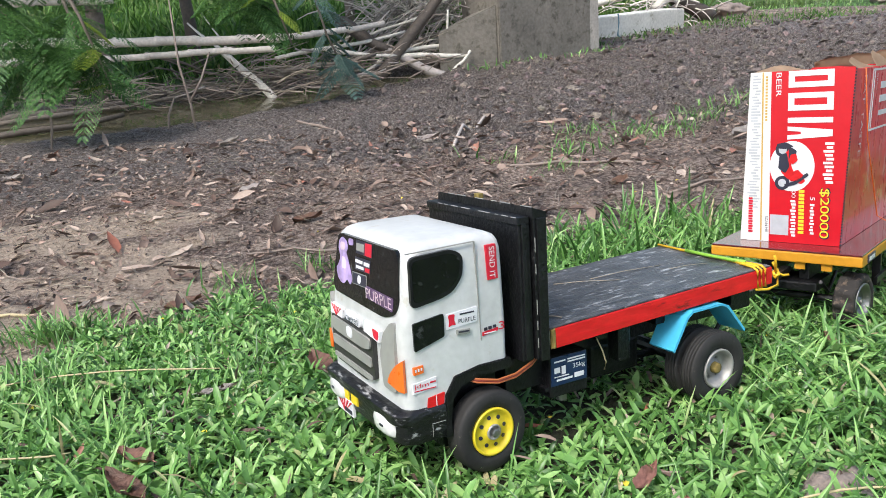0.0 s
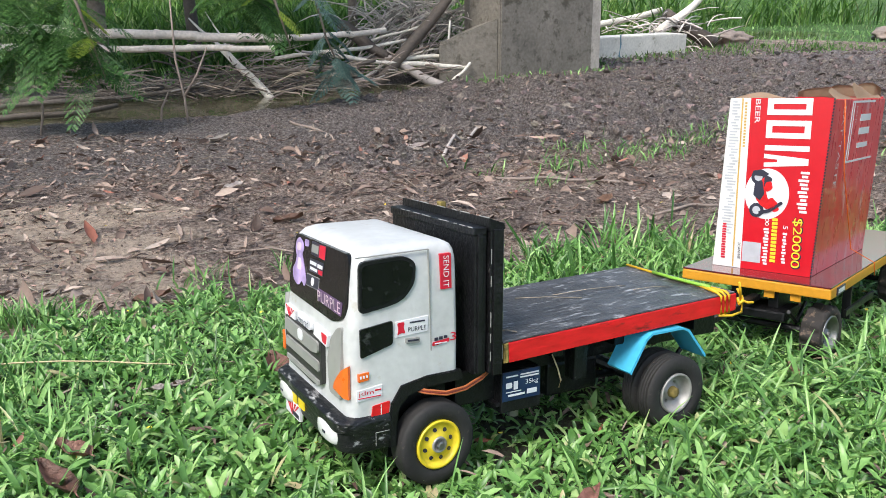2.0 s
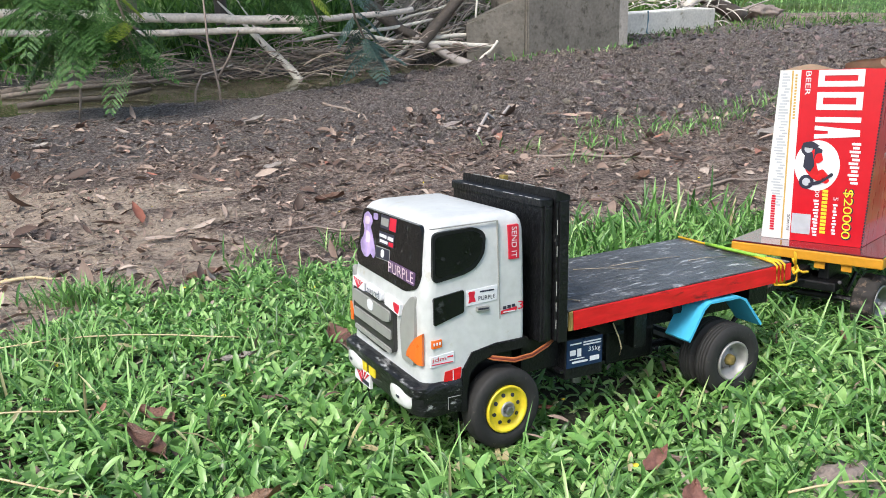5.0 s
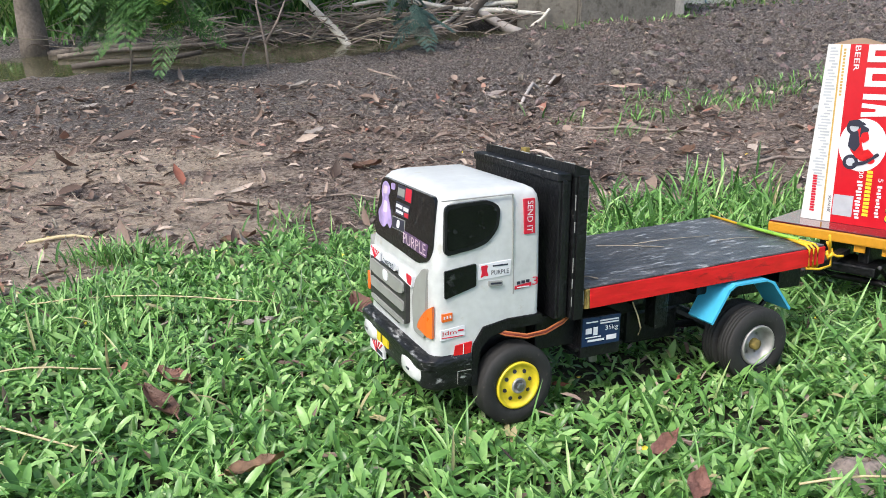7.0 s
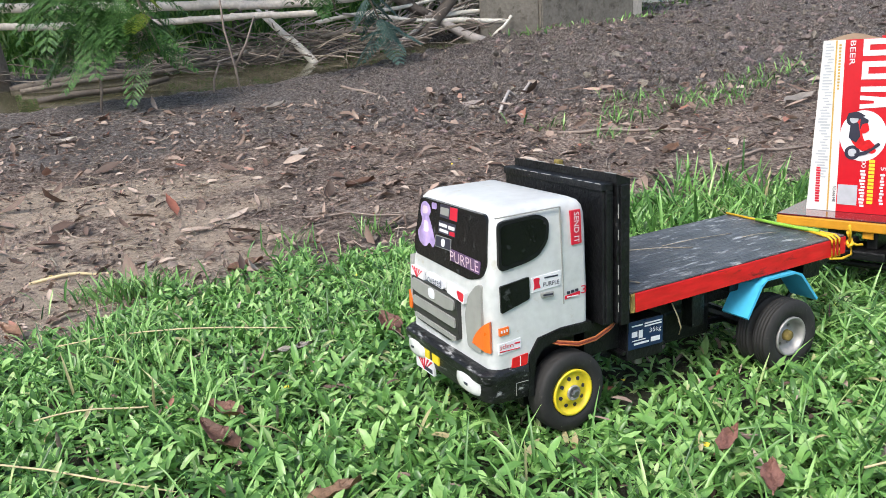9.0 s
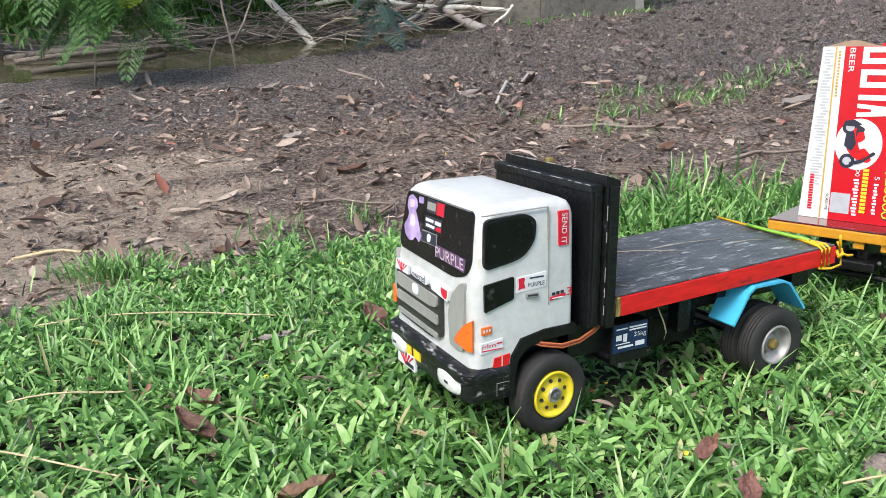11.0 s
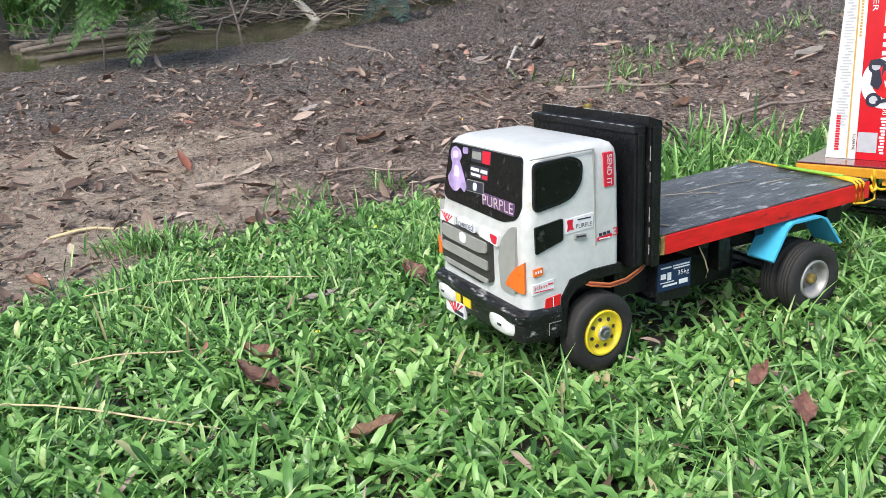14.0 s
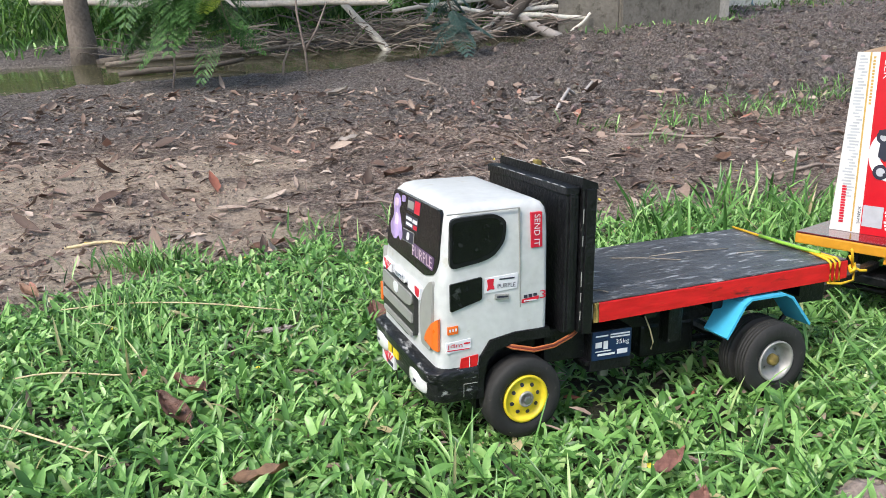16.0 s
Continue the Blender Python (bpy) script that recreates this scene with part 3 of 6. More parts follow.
def dead_leaf(x, y, length, width, turn, lift, label, mat=None, curl=0.7, tilt=0.15):
    """One curled leaf with a midrib and a stalk, lying on soil or grass."""
    bm = bmesh.new()
    rows, cols = 9, 5
    grid = []
    for i in range(rows):
        t = i / (rows - 1)
        w = width * 0.5 * math.sin(math.pi * (0.04 + 0.94 * t) ** 0.8) * (1 + 0.08 * math.sin(9 * t + x * 30))
        line = []
        for j in range(cols):
            s = j / (cols - 1) * 2 - 1
            line.append(bm.verts.new(((t - 0.5) * length, s * w, curl * (0.35 * width * s * s + 0.22 * length * (t - 0.5) ** 2) + 0.003 * math.sin(14 * t + 5 * s))))
        grid.append(line)
    for i in range(rows - 1):
        for j in range(cols - 1):
            bm.faces.new((grid[i][j], grid[i][j + 1], grid[i + 1][j + 1], grid[i + 1][j]))
    bmesh.ops.solidify(bm, geom=bm.faces[:], thickness=0.0006)
    tube([(-0.5 * length, 0, 0.002 + curl * 0.055 * length), (-0.62 * length, 0.01 * length, 0.004)], [0.0012, 0.0009], 5, bm)
    ob = part("dead_leaf", bm, mat or M_DEADLEAF, None, smooth=True)
    ob.matrix_world = pose(x, y, gz(x, y) + lift, 8 * math.sin(x * 9), -math.degrees(tilt), turn)
    return tagged(ob, label, "leaf", "fallen leaves")


G_LIFT = 0.043
for args in (
        (-0.408, 0.985, 0.06, 0.034, 160, G_LIFT, "curled dark brown dead leaf lying in the grass"),
        (-0.395, 0.9, 0.085, 0.034, 140, G_LIFT, "long reddish-brown dead leaf lying in the grass"),
        (-0.99, 1.5, 0.07, 0.03, 150, 0.025, "dark brown dead leaf at the rim of the lawn"),
        (-0.215, 0.73, 0.07, 0.026, 20, G_LIFT, "reddish-brown dead leaf half sunk in the grass"),
        (0.285, 0.685, 0.05, 0.026, 70, G_LIFT + 0.005, "dark purple-brown dead leaf upright in the grass"),
        (0.273, 0.785, 0.06, 0.022, 45, G_LIFT, "brown and pink dead leaf lying in the grass"),
        (-0.60, 2.0, 0.1, 0.04, 20, 0.006, "dark brown dead leaf on the dirt"),
        (-0.50, 1.9, 0.09, 0.04, 200, 0.01, "dark brown dead leaf at the rim of the lawn"),
        (0.87, 2.93, 0.09, 0.05, 40, 0.006, "reddish dead leaf on the dirt"),
        (-0.33, 2.75, 0.11, 0.06, 10, 0.006, "reddish dead leaf on the dirt"),
        (-0.174, 1.34, 0.075, 0.045, 120, 0.035, "pinkish-brown dead leaf lying in the grass"),
        (0.76, 1.2, 0.09, 0.035, 100, 0.02, "dry brown leaf standing in the grass by the trailer")):
    dead_leaf(*args)
for args in (
        (0.175, 4.2, 0.15, 0.07, 10, 0.008, "large pale grey dead leaf on the mud"),
        (1.68, 3.6, 0.17, 0.08, 15, 0.012, "large pale grey dead leaf on the dirt"),
        (-0.92, 4.5, 0.15, 0.09, 50, 0.008, "crumpled pale dead leaf on the dirt"),
        (-0.9, 2.1, 0.05, 0.03, 60, 0.005, "small pale dead leaf on the dirt"),
        (-0.34, 1.235, 0.075, 0.018, 5, G_LIFT, "pale straw-coloured dead leaf in the grass"),
        (-1.9, 3.95, 0.13, 0.06, 5, 0.006, "pale yellowish dead leaf on the dirt"),
        (-0.62, 3.3, 0.1, 0.05, 30, 0.006, "pale pinkish dead leaf on the dirt")):
    dead_leaf(*args, mat=M_PALELEAF, curl=0.5)


def stalk(name, label, pts, r, mat, category, n=6):
    ob = part(name, tube(pts, r, n), mat, smooth=True)
    return tagged(ob, label, category)


def line_on_ground(a, b, lift, bend, k=7):
    pts = []
    for i in range(k):
        t = i / (k - 1)
        x, y = a[0] + (b[0] - a[0]) * t, a[1] + (b[1] - a[1]) * t
        pts.append((x - (b[1] - a[1]) * bend * math.sin(math.pi * t), y + (b[0] - a[0]) * bend * math.sin(math.pi * t), gz(x, y) + lift + 0.006 * math.sin(5 * t)))
    return pts


for a, b, bend in (((-0.8, 0.885), (-0.417, 0.771), 0.02), ((-0.82, 1.34), (-0.34, 1.36), 0.05), ((0.4, 0.7), (0.62, 0.71), 0.02), ((-0.7, 1.0), (-0.52, 1.04), 0.0)):
    stalk("straw", "dry yellow grass stalk lying on the lawn", line_on_ground(a, b, 0.042, bend), [0.0015] * 6 + [0.0008], M_STRAW, "straw")
for a, b, bend, r, m in (((-0.6, 5.1), (-0.27, 4.42), 0.06, 0.009, M_TWIG), ((-0.5, 2.45), (-0.05, 2.4), 0.02, 0.004, M_TWIG), ((0.3, 3.9), (0.75, 4.6), 0.12, 0.009, M_FROND),
                         ((0.5, 3.35), (1.1, 3.2), 0.05, 0.007, M_TWIG), ((-1.2, 2.0), (-0.95, 2.05), 0.03, 0.005, M_STRAW), ((1.0, 2.75), (1.5, 2.85), 0.05, 0.006, M_TWIG)):
    stalk("stick", "dry grey stick lying on the dirt", line_on_ground(a, b, r * 0.8, bend), [r, r * 1.05, r, r * 0.95, r * 0.9, r * 0.8, r * 0.5], m, "stick")


def soil_lump(x, y, s, label):
    bm = bmesh.new()
    bmesh.ops.create_icosphere(bm, subdivisions=4, radius=1)
    for v in bm.verts:
        k = 1 + 0.35 * noise.noise(v.co * 2.2 + Vector((x * 9, y, 0))) + 0.18 * noise.noise(v.co * 6)
        v.co = Vector((v.co.x * s * 1.4 * k, v.co.y * s * k, v.co.z * s * 0.5 * k))
    ob = part("soil_lump", bm, M_ROCK, smooth=True)
    ob.matrix_world = pose(x, y, gz(x, y) + s * 0.3, 0, 0, 40)
    tagged(ob, label, "soil")


soil_lump(0.5, 0.75, 0.042, "rough dried lump of grey-brown soil in the grass")


# ---- waterside: trunks, bamboo rails, driftwood ----
def trunk(x, y, r, h, lean, name, label, mat):
    pts = [(x + lean[0] * t, y + lean[1] * t, gz(x, y) - 0.1 + h * t) for t in np.linspace(0, 1, 12)]
    ob = part(name, tube(pts, [r * (1.25 - 0.35 * min(1, t * 3)) for t in np.linspace(0, 1, 12)], 14, None, 0.12), mat, smooth=True)
    top = Vector(pts[-1])
    tree = empty("tree", Matrix(), label, "tree")
    ob.parent = tree
    ob.name = "trunk"
    rg = np.random.default_rng(int(abs(x * 100)))
    # unseen limbs and leaves over the trunk, added dense to shade bank and water
    for i in range(6):
        a = i * 1.05 + x
        part("limb", tube([top - Vector((0, 0, 0.4)), top + Vector((math.cos(a) * 0.5, math.sin(a) * 0.5, 0.35)), top + Vector((math.cos(a) * 1.2, math.sin(a) * 1.2, 0.75))], [r * 0.5, r * 0.35, r * 0.12], 6), mat, tree)
    k = 2400
    ang, rad = rg.uniform(0, 6.28, k), 1.7 * np.sqrt(rg.random(k))
    base = np.stack([top.x + rad * np.cos(ang), top.y + rad * np.sin(ang), top.z + 0.1 + rg.uniform(0, 1.1, k) + 0.2 * np.sin(5 * ang)], 1)
    shade_crown = strips("shade_crown", M_FERN, base, rg.uniform(0, 6.28, k), rg.normal(-0.2, 0.5, k), rg.uniform(0.12, 0.3, k), rg.uniform(0.05, 0.1, k), rg.uniform(0, 0.8, k), 0.1, 3)
    shade_crown.parent = tree
    return tree


trunk(-2.45, 7.1, 0.075, 2.6, (0.1, 0.1), "tree_trunk", "grey-brown tree trunk standing at the water's edge", M_BARK)
trunk(-1.8, 7.9, 0.06, 2.4, (-0.12, 0.1), "tree_trunk", "slim dark grey tree trunk behind the bamboo rails", M_DARKWOOD)
trunk(-0.35, 8.6, 0.05, 2.4, (0.05, 0.2), "tree_trunk", "slim pale-flecked tree trunk in the greenery", M_BARK)
trunk(-3.4, 6.3, 0.09, 2.6, (0.0, 0.1), "tree_trunk", "grey tree trunk standing at the water's edge", M_BARK)


def bamboo(a, b, r, label):
    """A culm with swollen joints."""
    a, b = Vector(a), Vector(b)
    pts, rad = [], []
    length = (b - a).length
    k = max(3, int(length / 0.32))
    for i in range(k):
        for t, s in ((0.0, 1.14), (0.035, 1.1), (0.07, 0.97), (0.5, 0.95), (0.95, 1.0)):
            u = (i + t) / k
            pts.append(a.lerp(b, u) + Vector((0, 0, -0.02 * math.sin(math.pi * u) + 0.006 * math.sin(i * 2.1))))
            rad.append(r * s * (1 - 0.12 * u))
    pts.append(b)
    rad.append(r * 0.9)
    ob = part("bamboo_pole", tube(pts, rad, 12), M_BAMBOO, smooth=True)
    return tagged(ob, label, "bamboo pole", "bamboo rails")


bamboo((-4.2, 6.8, 0.49), (-0.86, 6.82, 0.305), 0.042, "thick pale weathered bamboo pole, lashed as a rail")
bamboo((-4.0, 6.7, 0.31), (-0.9, 6.72, 0.235), 0.03, "thinner brownish bamboo pole below the main rail")
bamboo((-4.2, 6.9, 0.8), (-2.2, 6.95, 0.7), 0.04, "pale bamboo pole, the upper rail")
bamboo((-2.1, 7.1, 0.78), (-0.6, 7.4, 0.76), 0.035, "pale bamboo pole, the upper rail")
bamboo((-0.95, 7.0, 0.3), (0.0, 7.8, 0.33), 0.03, "pale bamboo pole leaning into the driftwood")


def log(a, b, r0, r1, mat, label, name="log", bend=0.03, n=10):
    a, b = Vector(a), Vector(b)
    side = (b - a).cross(Vector((0, 0, 1)))
    pts = [a.lerp(b, t) + side * bend * math.sin(math.pi * t) + Vector((0, 0, 0.01 * math.sin(7 * t))) for t in np.linspace(0, 1, 9)]
    ob = part(name, tube(pts, [r0 + (r1 - r0) * t for t in np.linspace(0, 1, 9)], n, None, 0.1), mat, smooth=True)
    return tagged(ob, label, "driftwood")


log((-0.95, 6.75, -0.2), (-1.42, 7.2, 0.2), 0.036, 0.03, M_FROND, "pale broken log propped on the bamboo, its end in the water")
log((-1.4, 7.18, 0.18), (-1.75, 7.5, 0.45), 0.02, 0.008, M_FROND, "split thin stalks on top of a broken log", "branch")
log((-1.36, 7.15, 0.19), (-1.62, 7.6, 0.5), 0.012, 0.005, M_FROND, "split thin stalks on top of a broken log", "branch")
log((-3.3, 6.3, -0.16), (-1.9, 7.0, -0.1), 0.03, 0.022, M_BARK, "long grey log lying along the water's edge", bend=0.02)
log((-2.75, 5.55, -0.16), (-1.95, 5.95, -0.12), 0.024, 0.018, M_DARKWOOD, "dark wet log lying half in the water")
log((-3.1, 6.05, -0.15), (-1.6, 6.95, -0.1), 0.02, 0.014, M_BARK, "grey log lying along the water's edge")
log((-0.12, 7.55, -0.2), (0.75, 8.0, 0.78), 0.06, 0.045, M_DARKWOOD, "thick dark leaning trunk rising out of the water", "leaning_trunk")
log((0.0, 7.7, 0.08), (0.53, 7.58, -0.19), 0.04, 0.05, M_FROND, "pale split plank sloping into the water", "plank", 0.0, 6)
log((-0.42, 7.95, 0.36), (0.03, 7.7, 0.08), 0.07, 0.045, M_DARKWOOD, "brown palm sheath lying on the driftwood", "palm_sheath", 0.05, 6)
for a, b, r, m in (((-0.55, 7.5, 0.12), (0.1, 7.6, 0.03), 0.022, M_FROND), ((-0.5, 7.6, -0.02), (0.2, 7.7, 0.1), 0.02, M_BARK), ((0.1, 7.7, 0.05), (1.0, 7.9, 0.12), 0.022, M_FROND),
                   ((0.1, 7.65, 0.02), (0.95, 7.75, -0.02), 0.025, M_FROND), ((-0.3, 7.6, -0.18), (0.0, 7.65, 0.05), 0.02, M_FROND), ((0.6, 7.6, -0.17), (0.8, 7.65, 0.02), 0.016, M_FROND),
                   ((-0.9, 6.9, 0.02), (-0.1, 7.5, 0.06), 0.02, M_BARK), ((0.2, 7.8, -0.08), (1.0, 7.85, -0.05), 0.03, M_DARKWOOD), ((0.55, 7.7, -0.15), (0.62, 7.8, 0.4), 0.012, M_FROND),
                   ((-0.2, 7.9, 0.2), (0.5, 8.1, 0.4), 0.014, M_FROND), ((-1.0, 7.4, 0.1), (0.2, 7.9, 0.22), 0.02, M_FROND)):
    log(a, b, r, r * 0.8, m, "dry stick in the heap of driftwood", "branch")


def frond_heap(name, label, centre, spread, n, length, rise, r, mat, seed, arch=0.4, aim=None):
    """A tangle of thin arching stems as one mesh."""
    rng = np.random.default_rng(seed)
    bm = bmesh.new()
    for _ in range(n):
        p = Vector(centre) + Vector(rng.normal(0, 1, 3) * np.array(spread))
        a = rng.uniform(0, 2 * math.pi) if aim is None else aim + rng.normal(0, 0.6)
        d = Vector((math.cos(a), math.sin(a), 0))
        ln = length * rng.uniform(0.5, 1.2)
        up = rise * rng.uniform(0.2, 1.1)
        bend = Vector(rng.normal(0, 0.05, 3)) * ln
        pts = []
        for t in np.linspace(0, 1, 6):
            pts.append(p + d * ln * t + Vector((0, 0, ln * (up * t - arch * t * t))) + bend * math.sin(math.pi * t))
        rr = r * rng.uniform(0.5, 1.3)
        tube(pts, [rr, rr, rr * 0.9, rr * 0.75, rr * 0.55, rr * 0.3], 4, bm)
    ob = part(name, bm, mat)
    return tagged(ob, label, "branches", kind="stuff")


frond_heap("dead_fronds", "heap of pale dry palm fronds and thin branches", (0.3, 8.5, 0.3), (0.32, 0.15, 0.14), 230, 0.6, 1.3, 0.009, M_FROND, 3, 0.5)
frond_heap("dead_fronds", "arching pale dry palm ribs behind the driftwood", (0.05, 8.35, 0.0), (0.25, 0.15, 0.1), 90, 0.95, 1.5, 0.009, M_FROND, 4, 0.6, 0.5)
frond_heap("brushwood", "tangle of thin dry twigs at the water's edge", (-1.5, 7.0, -0.1), (0.6, 0.22, 0.06), 170, 0.45, 0.28, 0.006, M_TWIG, 5, 0.03)
frond_heap("brushwood", "tangle of thin dry twigs under the bamboo rails", (-0.6, 7.1, -0.05), (0.5, 0.25, 0.08), 120, 0.5, 0.35, 0.006, M_TWIG, 6, 0.04)
frond_heap("brushwood", "thin dry twigs on the far bank", (-2.6, 6.7, -0.05), (0.4, 0.3, 0.05), 70, 0.5, 0.3, 0.006, M_TWIG, 8, 0.03)
rs = np.random.default_rng(21)
for i in range(46):
    cx, cy = rs.uniform(-1.9, 0.7), 0
    cy = float(edge_far(cx)) + rs.uniform(-0.15, 0.7)
    ln, an, up = rs.uniform(0.25, 0.75), rs.normal(0.3, 0.7), rs.normal(0.1, 0.3)
    d = Vector((math.cos(an), math.sin(an), up)) * ln * 0.5
    c = Vector((cx, cy, gz(cx, cy) + rs.uniform(0.02, 0.22)))
    log(c - d, c + d, rs.uniform(0.006, 0.017), 0.006, (M_FROND, M_BARK, M_TWIG)[i % 3], "dry stick in the heap of driftwood", "branch", 0.05, 6)
for pts in (((-1.28, 5.25, -0.2), (-1.3, 5.3, 0.0), (-1.36, 5.4, 0.25), (-1.38, 5.5, 0.7)), ((-1.3, 5.3, 0.02), (-1.22, 5.35, 0.15), (-1.15, 5.4, 0.32)), ((-2.02, 4.75, -0.18), (-2.0, 4.8, 0.0), (-2.03, 4.9, 0.22)),
            ((-1.45, 5.2, -0.2), (-1.44, 5.25, -0.05), (-1.4, 5.3, 0.05))):
    stalk("twig", "thin dry twig standing in the shallow water", pts, [0.008] * (len(pts) - 1) + [0.004], M_TWIG, "twig")


# ---- concrete pier and slab ----
def build_pier():
    p = empty("pier", pose(0, 0, 0), "stained grey concrete bridge pier with a sloping footing", "pier")
    a, b = Vector((1.09, 7.68, 0)), Vector((2.16, 8.31, 0))
    d = (b - a).normalized()
    nrm = Vector((-d.y, d.x, 0))
    bm = bmesh.new()

    def block(bm, p0, p1, depth, z0, z1, batter=0.0, top_in=0.0):
        lo = [p0, p1 + d * batter, p1 + d * batter + nrm * depth, p0 + nrm * depth]
        hi = [p0 + d * top_in, p1, p1 + nrm * depth, p0 + nrm * depth + d * top_in]
        vs = [bm.verts.new((q.x, q.y, z0)) for q in lo] + [bm.verts.new((q.x, q.y, z1)) for q in hi]
        for f in ((0, 1, 2, 3), (4, 5, 6, 7), (0, 1, 5, 4), (1, 2, 6, 5), (2, 3, 7, 6), (3, 0, 4, 7)):
            bm.faces.new([vs[i] for i in f])
    block(bm, a, b - d * 0.07, 0.6, -0.45, 2.6, 0.04)
    bmesh.ops.bevel(bm, geom=bm.edges[:], offset=0.012, segments=2, affect="EDGES")
    part("column", bm, M_PIER, p)
    # right side of the column, coloured paler than its front
    bm = bmesh.new()
    block(bm, b - d * 0.066, b + d * 0.03, 0.58, -0.45, 2.6, 0.06)
    bmesh.ops.bevel(bm, geom=bm.edges[:], offset=0.01, segments=2, affect="EDGES")
    part("right_side", bm, M_PIER_SIDE, p, "paler right side of the column")
    bm = bmesh.new()
    f0, f1 = a - d * 0.002 + nrm * 0.03, a - d * 0.5 + nrm * 0.3
    w = nrm * 0.3 + d * 0.2
    vs = [bm.verts.new((q.x, q.y, z)) for q, z in ((f1, -0.45), (f0, -0.45), (f0 + w, -0.45), (f1 + w, -0.45), (f1, 0.2), (f0, 0.43), (f0 + w, 0.43), (f1 + w, 0.2))]
    for f in ((0, 1, 2, 3), (4, 5, 6, 7), (0, 1, 5, 4), (1, 2, 6, 5), (2, 3, 7, 6), (3, 0, 4, 7)):
        bm.faces.new([vs[i] for i in f])
    bmesh.ops.bevel(bm, geom=bm.edges[:], offset=0.012, segments=2, affect="EDGES")
    part("footing", bm, M_PIER, p, "sloping concrete footing")


build_pier()


def build_slab():
    a, b = Vector((2.5, 9.95, 0)), Vector((4.1, 10.95, 0))
    m = Matrix.Translation((a.x, a.y, -0.17)) @ Matrix.Rotation(math.atan2(b.y - a.y, b.x - a.x), 4, "Z")
    t = empty("concrete_beam", m, "pale weathered concrete beam lying on the bank", "concrete beam")
    bm = boxed((0, 0, 0), ((b - a).length, 0.4, 0.29), 0.015)
    bmesh.ops.subdivide_edges(bm, edges=bm.edges[:], cuts=3)
    for v in bm.verts:
        v.co += Vector((0, 0, 0.008)) * noise.noise(v.co * 5)
    part("beam", bm, M_SLAB, t)
    part("rope", tube([(0.55, -0.012, 0.31), (0.56, -0.014, 0.2), (0.54, -0.014, 0.05), (0.6, -0.016, 0.005)], 0.012, 6), M_BLUEROPE, t, "faded blue rope over the beam")


M_BLUEROPE = material("faded_blue_rope", (0.14, 0.24, 0.3), 0.85, var=0.3, scale=20, fine=120, bump=0.4)
build_slab()
log((3.9, 11.6, 0.1), (4.6, 11.9, 0.55), 0.07, 0.05, M_FROND, "pale dry palm stem behind the concrete beam", "dead_palm")
log((4.9, 12.0, -0.1), (4.1, 11.9, 0.35), 0.12, 0.09, M_DARKWOOD, "dark fallen trunk behind the concrete beam", "fallen_trunk")
log((2.9, 12.0, 0.15), (4.2, 12.4, 0.4), 0.05, 0.04, M_FROND, "pale fallen branch behind the concrete beam", "branch")
frond_heap("dead_fronds", "dry palm fronds behind the concrete beam", (4.1, 11.7, 0.1), (0.4, 0.3, 0.1), 60, 0.7, 0.8, 0.012, M_FROND, 9, 0.5)
soil_lump(5.4, 12.6, 0.28, "pale flat rock beside the far pool")
soil_lump(8.6, 13.4, 0.3, "grey rock at the rim of the far grass")


# ---- greenery ----
def greens(name, label, n, xr, yr, length, width, mat, cond=None):
    x, y = RNG.uniform(*xr, n), RNG.uniform(*yr, n)
    if cond is not None:
        k = cond(x, y)
        x, y = x[k], y[k]
    n = len(x)
    ob = strips(name, mat, np.stack([x, y, land(x, y) - 0.01], 1), RNG.uniform(0, 6.28, n), RNG.uniform(0.9, 1.55, n), RNG.uniform(0.45, 1.1, n) * length,
                RNG.uniform(0.5, 1.3, n) * width, RNG.uniform(0.2, 1.5, n), 0.2, 6, twist=RNG.normal(0, 0.5, n))
    return tagged(ob, label, "grass", kind="stuff")


greens("bank_grass", "tall bright green grass on the far bank", 15000, (-8, 1.2), (6.0, 12.5), 0.5, 0.022, M_REED, lambda x, y: y > edge_far(x) + 0.75)
greens("low_weeds", "low green weeds at the foot of the far bank", 4500, (-7, 0.8), (5.2, 9.0), 0.14, 0.02, M_GRASS, lambda x, y: (y > edge_far(x) + 0.25) & (y < edge_far(x) + 1.4))
greens("far_reeds", "tall green reeds behind the pier", 9000, (-9, 12), (12.0, 22), 1.1, 0.035, M_REED, lambda x, y: (y > 11.5 + 0.2 * np.abs(x - 3)) & ((x < 5) | (y > 19)))
greens("far_lawn", "mown bright green grass beyond the mud", 16000, (5, 22), (11, 24), 0.09, 0.014, M_GRASS, lambda x, y: y + 0.55 * x > 16.2 + RNG.normal(0, 0.5, len(x)))
greens("pier_grass", "low grass at the foot of the pier", 700, (0.55, 2.5), (7.1, 8.3), 0.11, 0.014, M_GRASS, lambda x, y: np.abs(y - (7.58 + 0.58 * (x - 1.18) * (x > 1.18) - 0.25 * (x < 1.1))) < 0.09)
greens("beam_grass", "dry grass and weeds round the concrete beam", 1600, (2.4, 7.0), (9.0, 12.2), 0.12, 0.014, M_REED, lambda x, y: y > 9.1 + 0.35 * (x - 2.4))


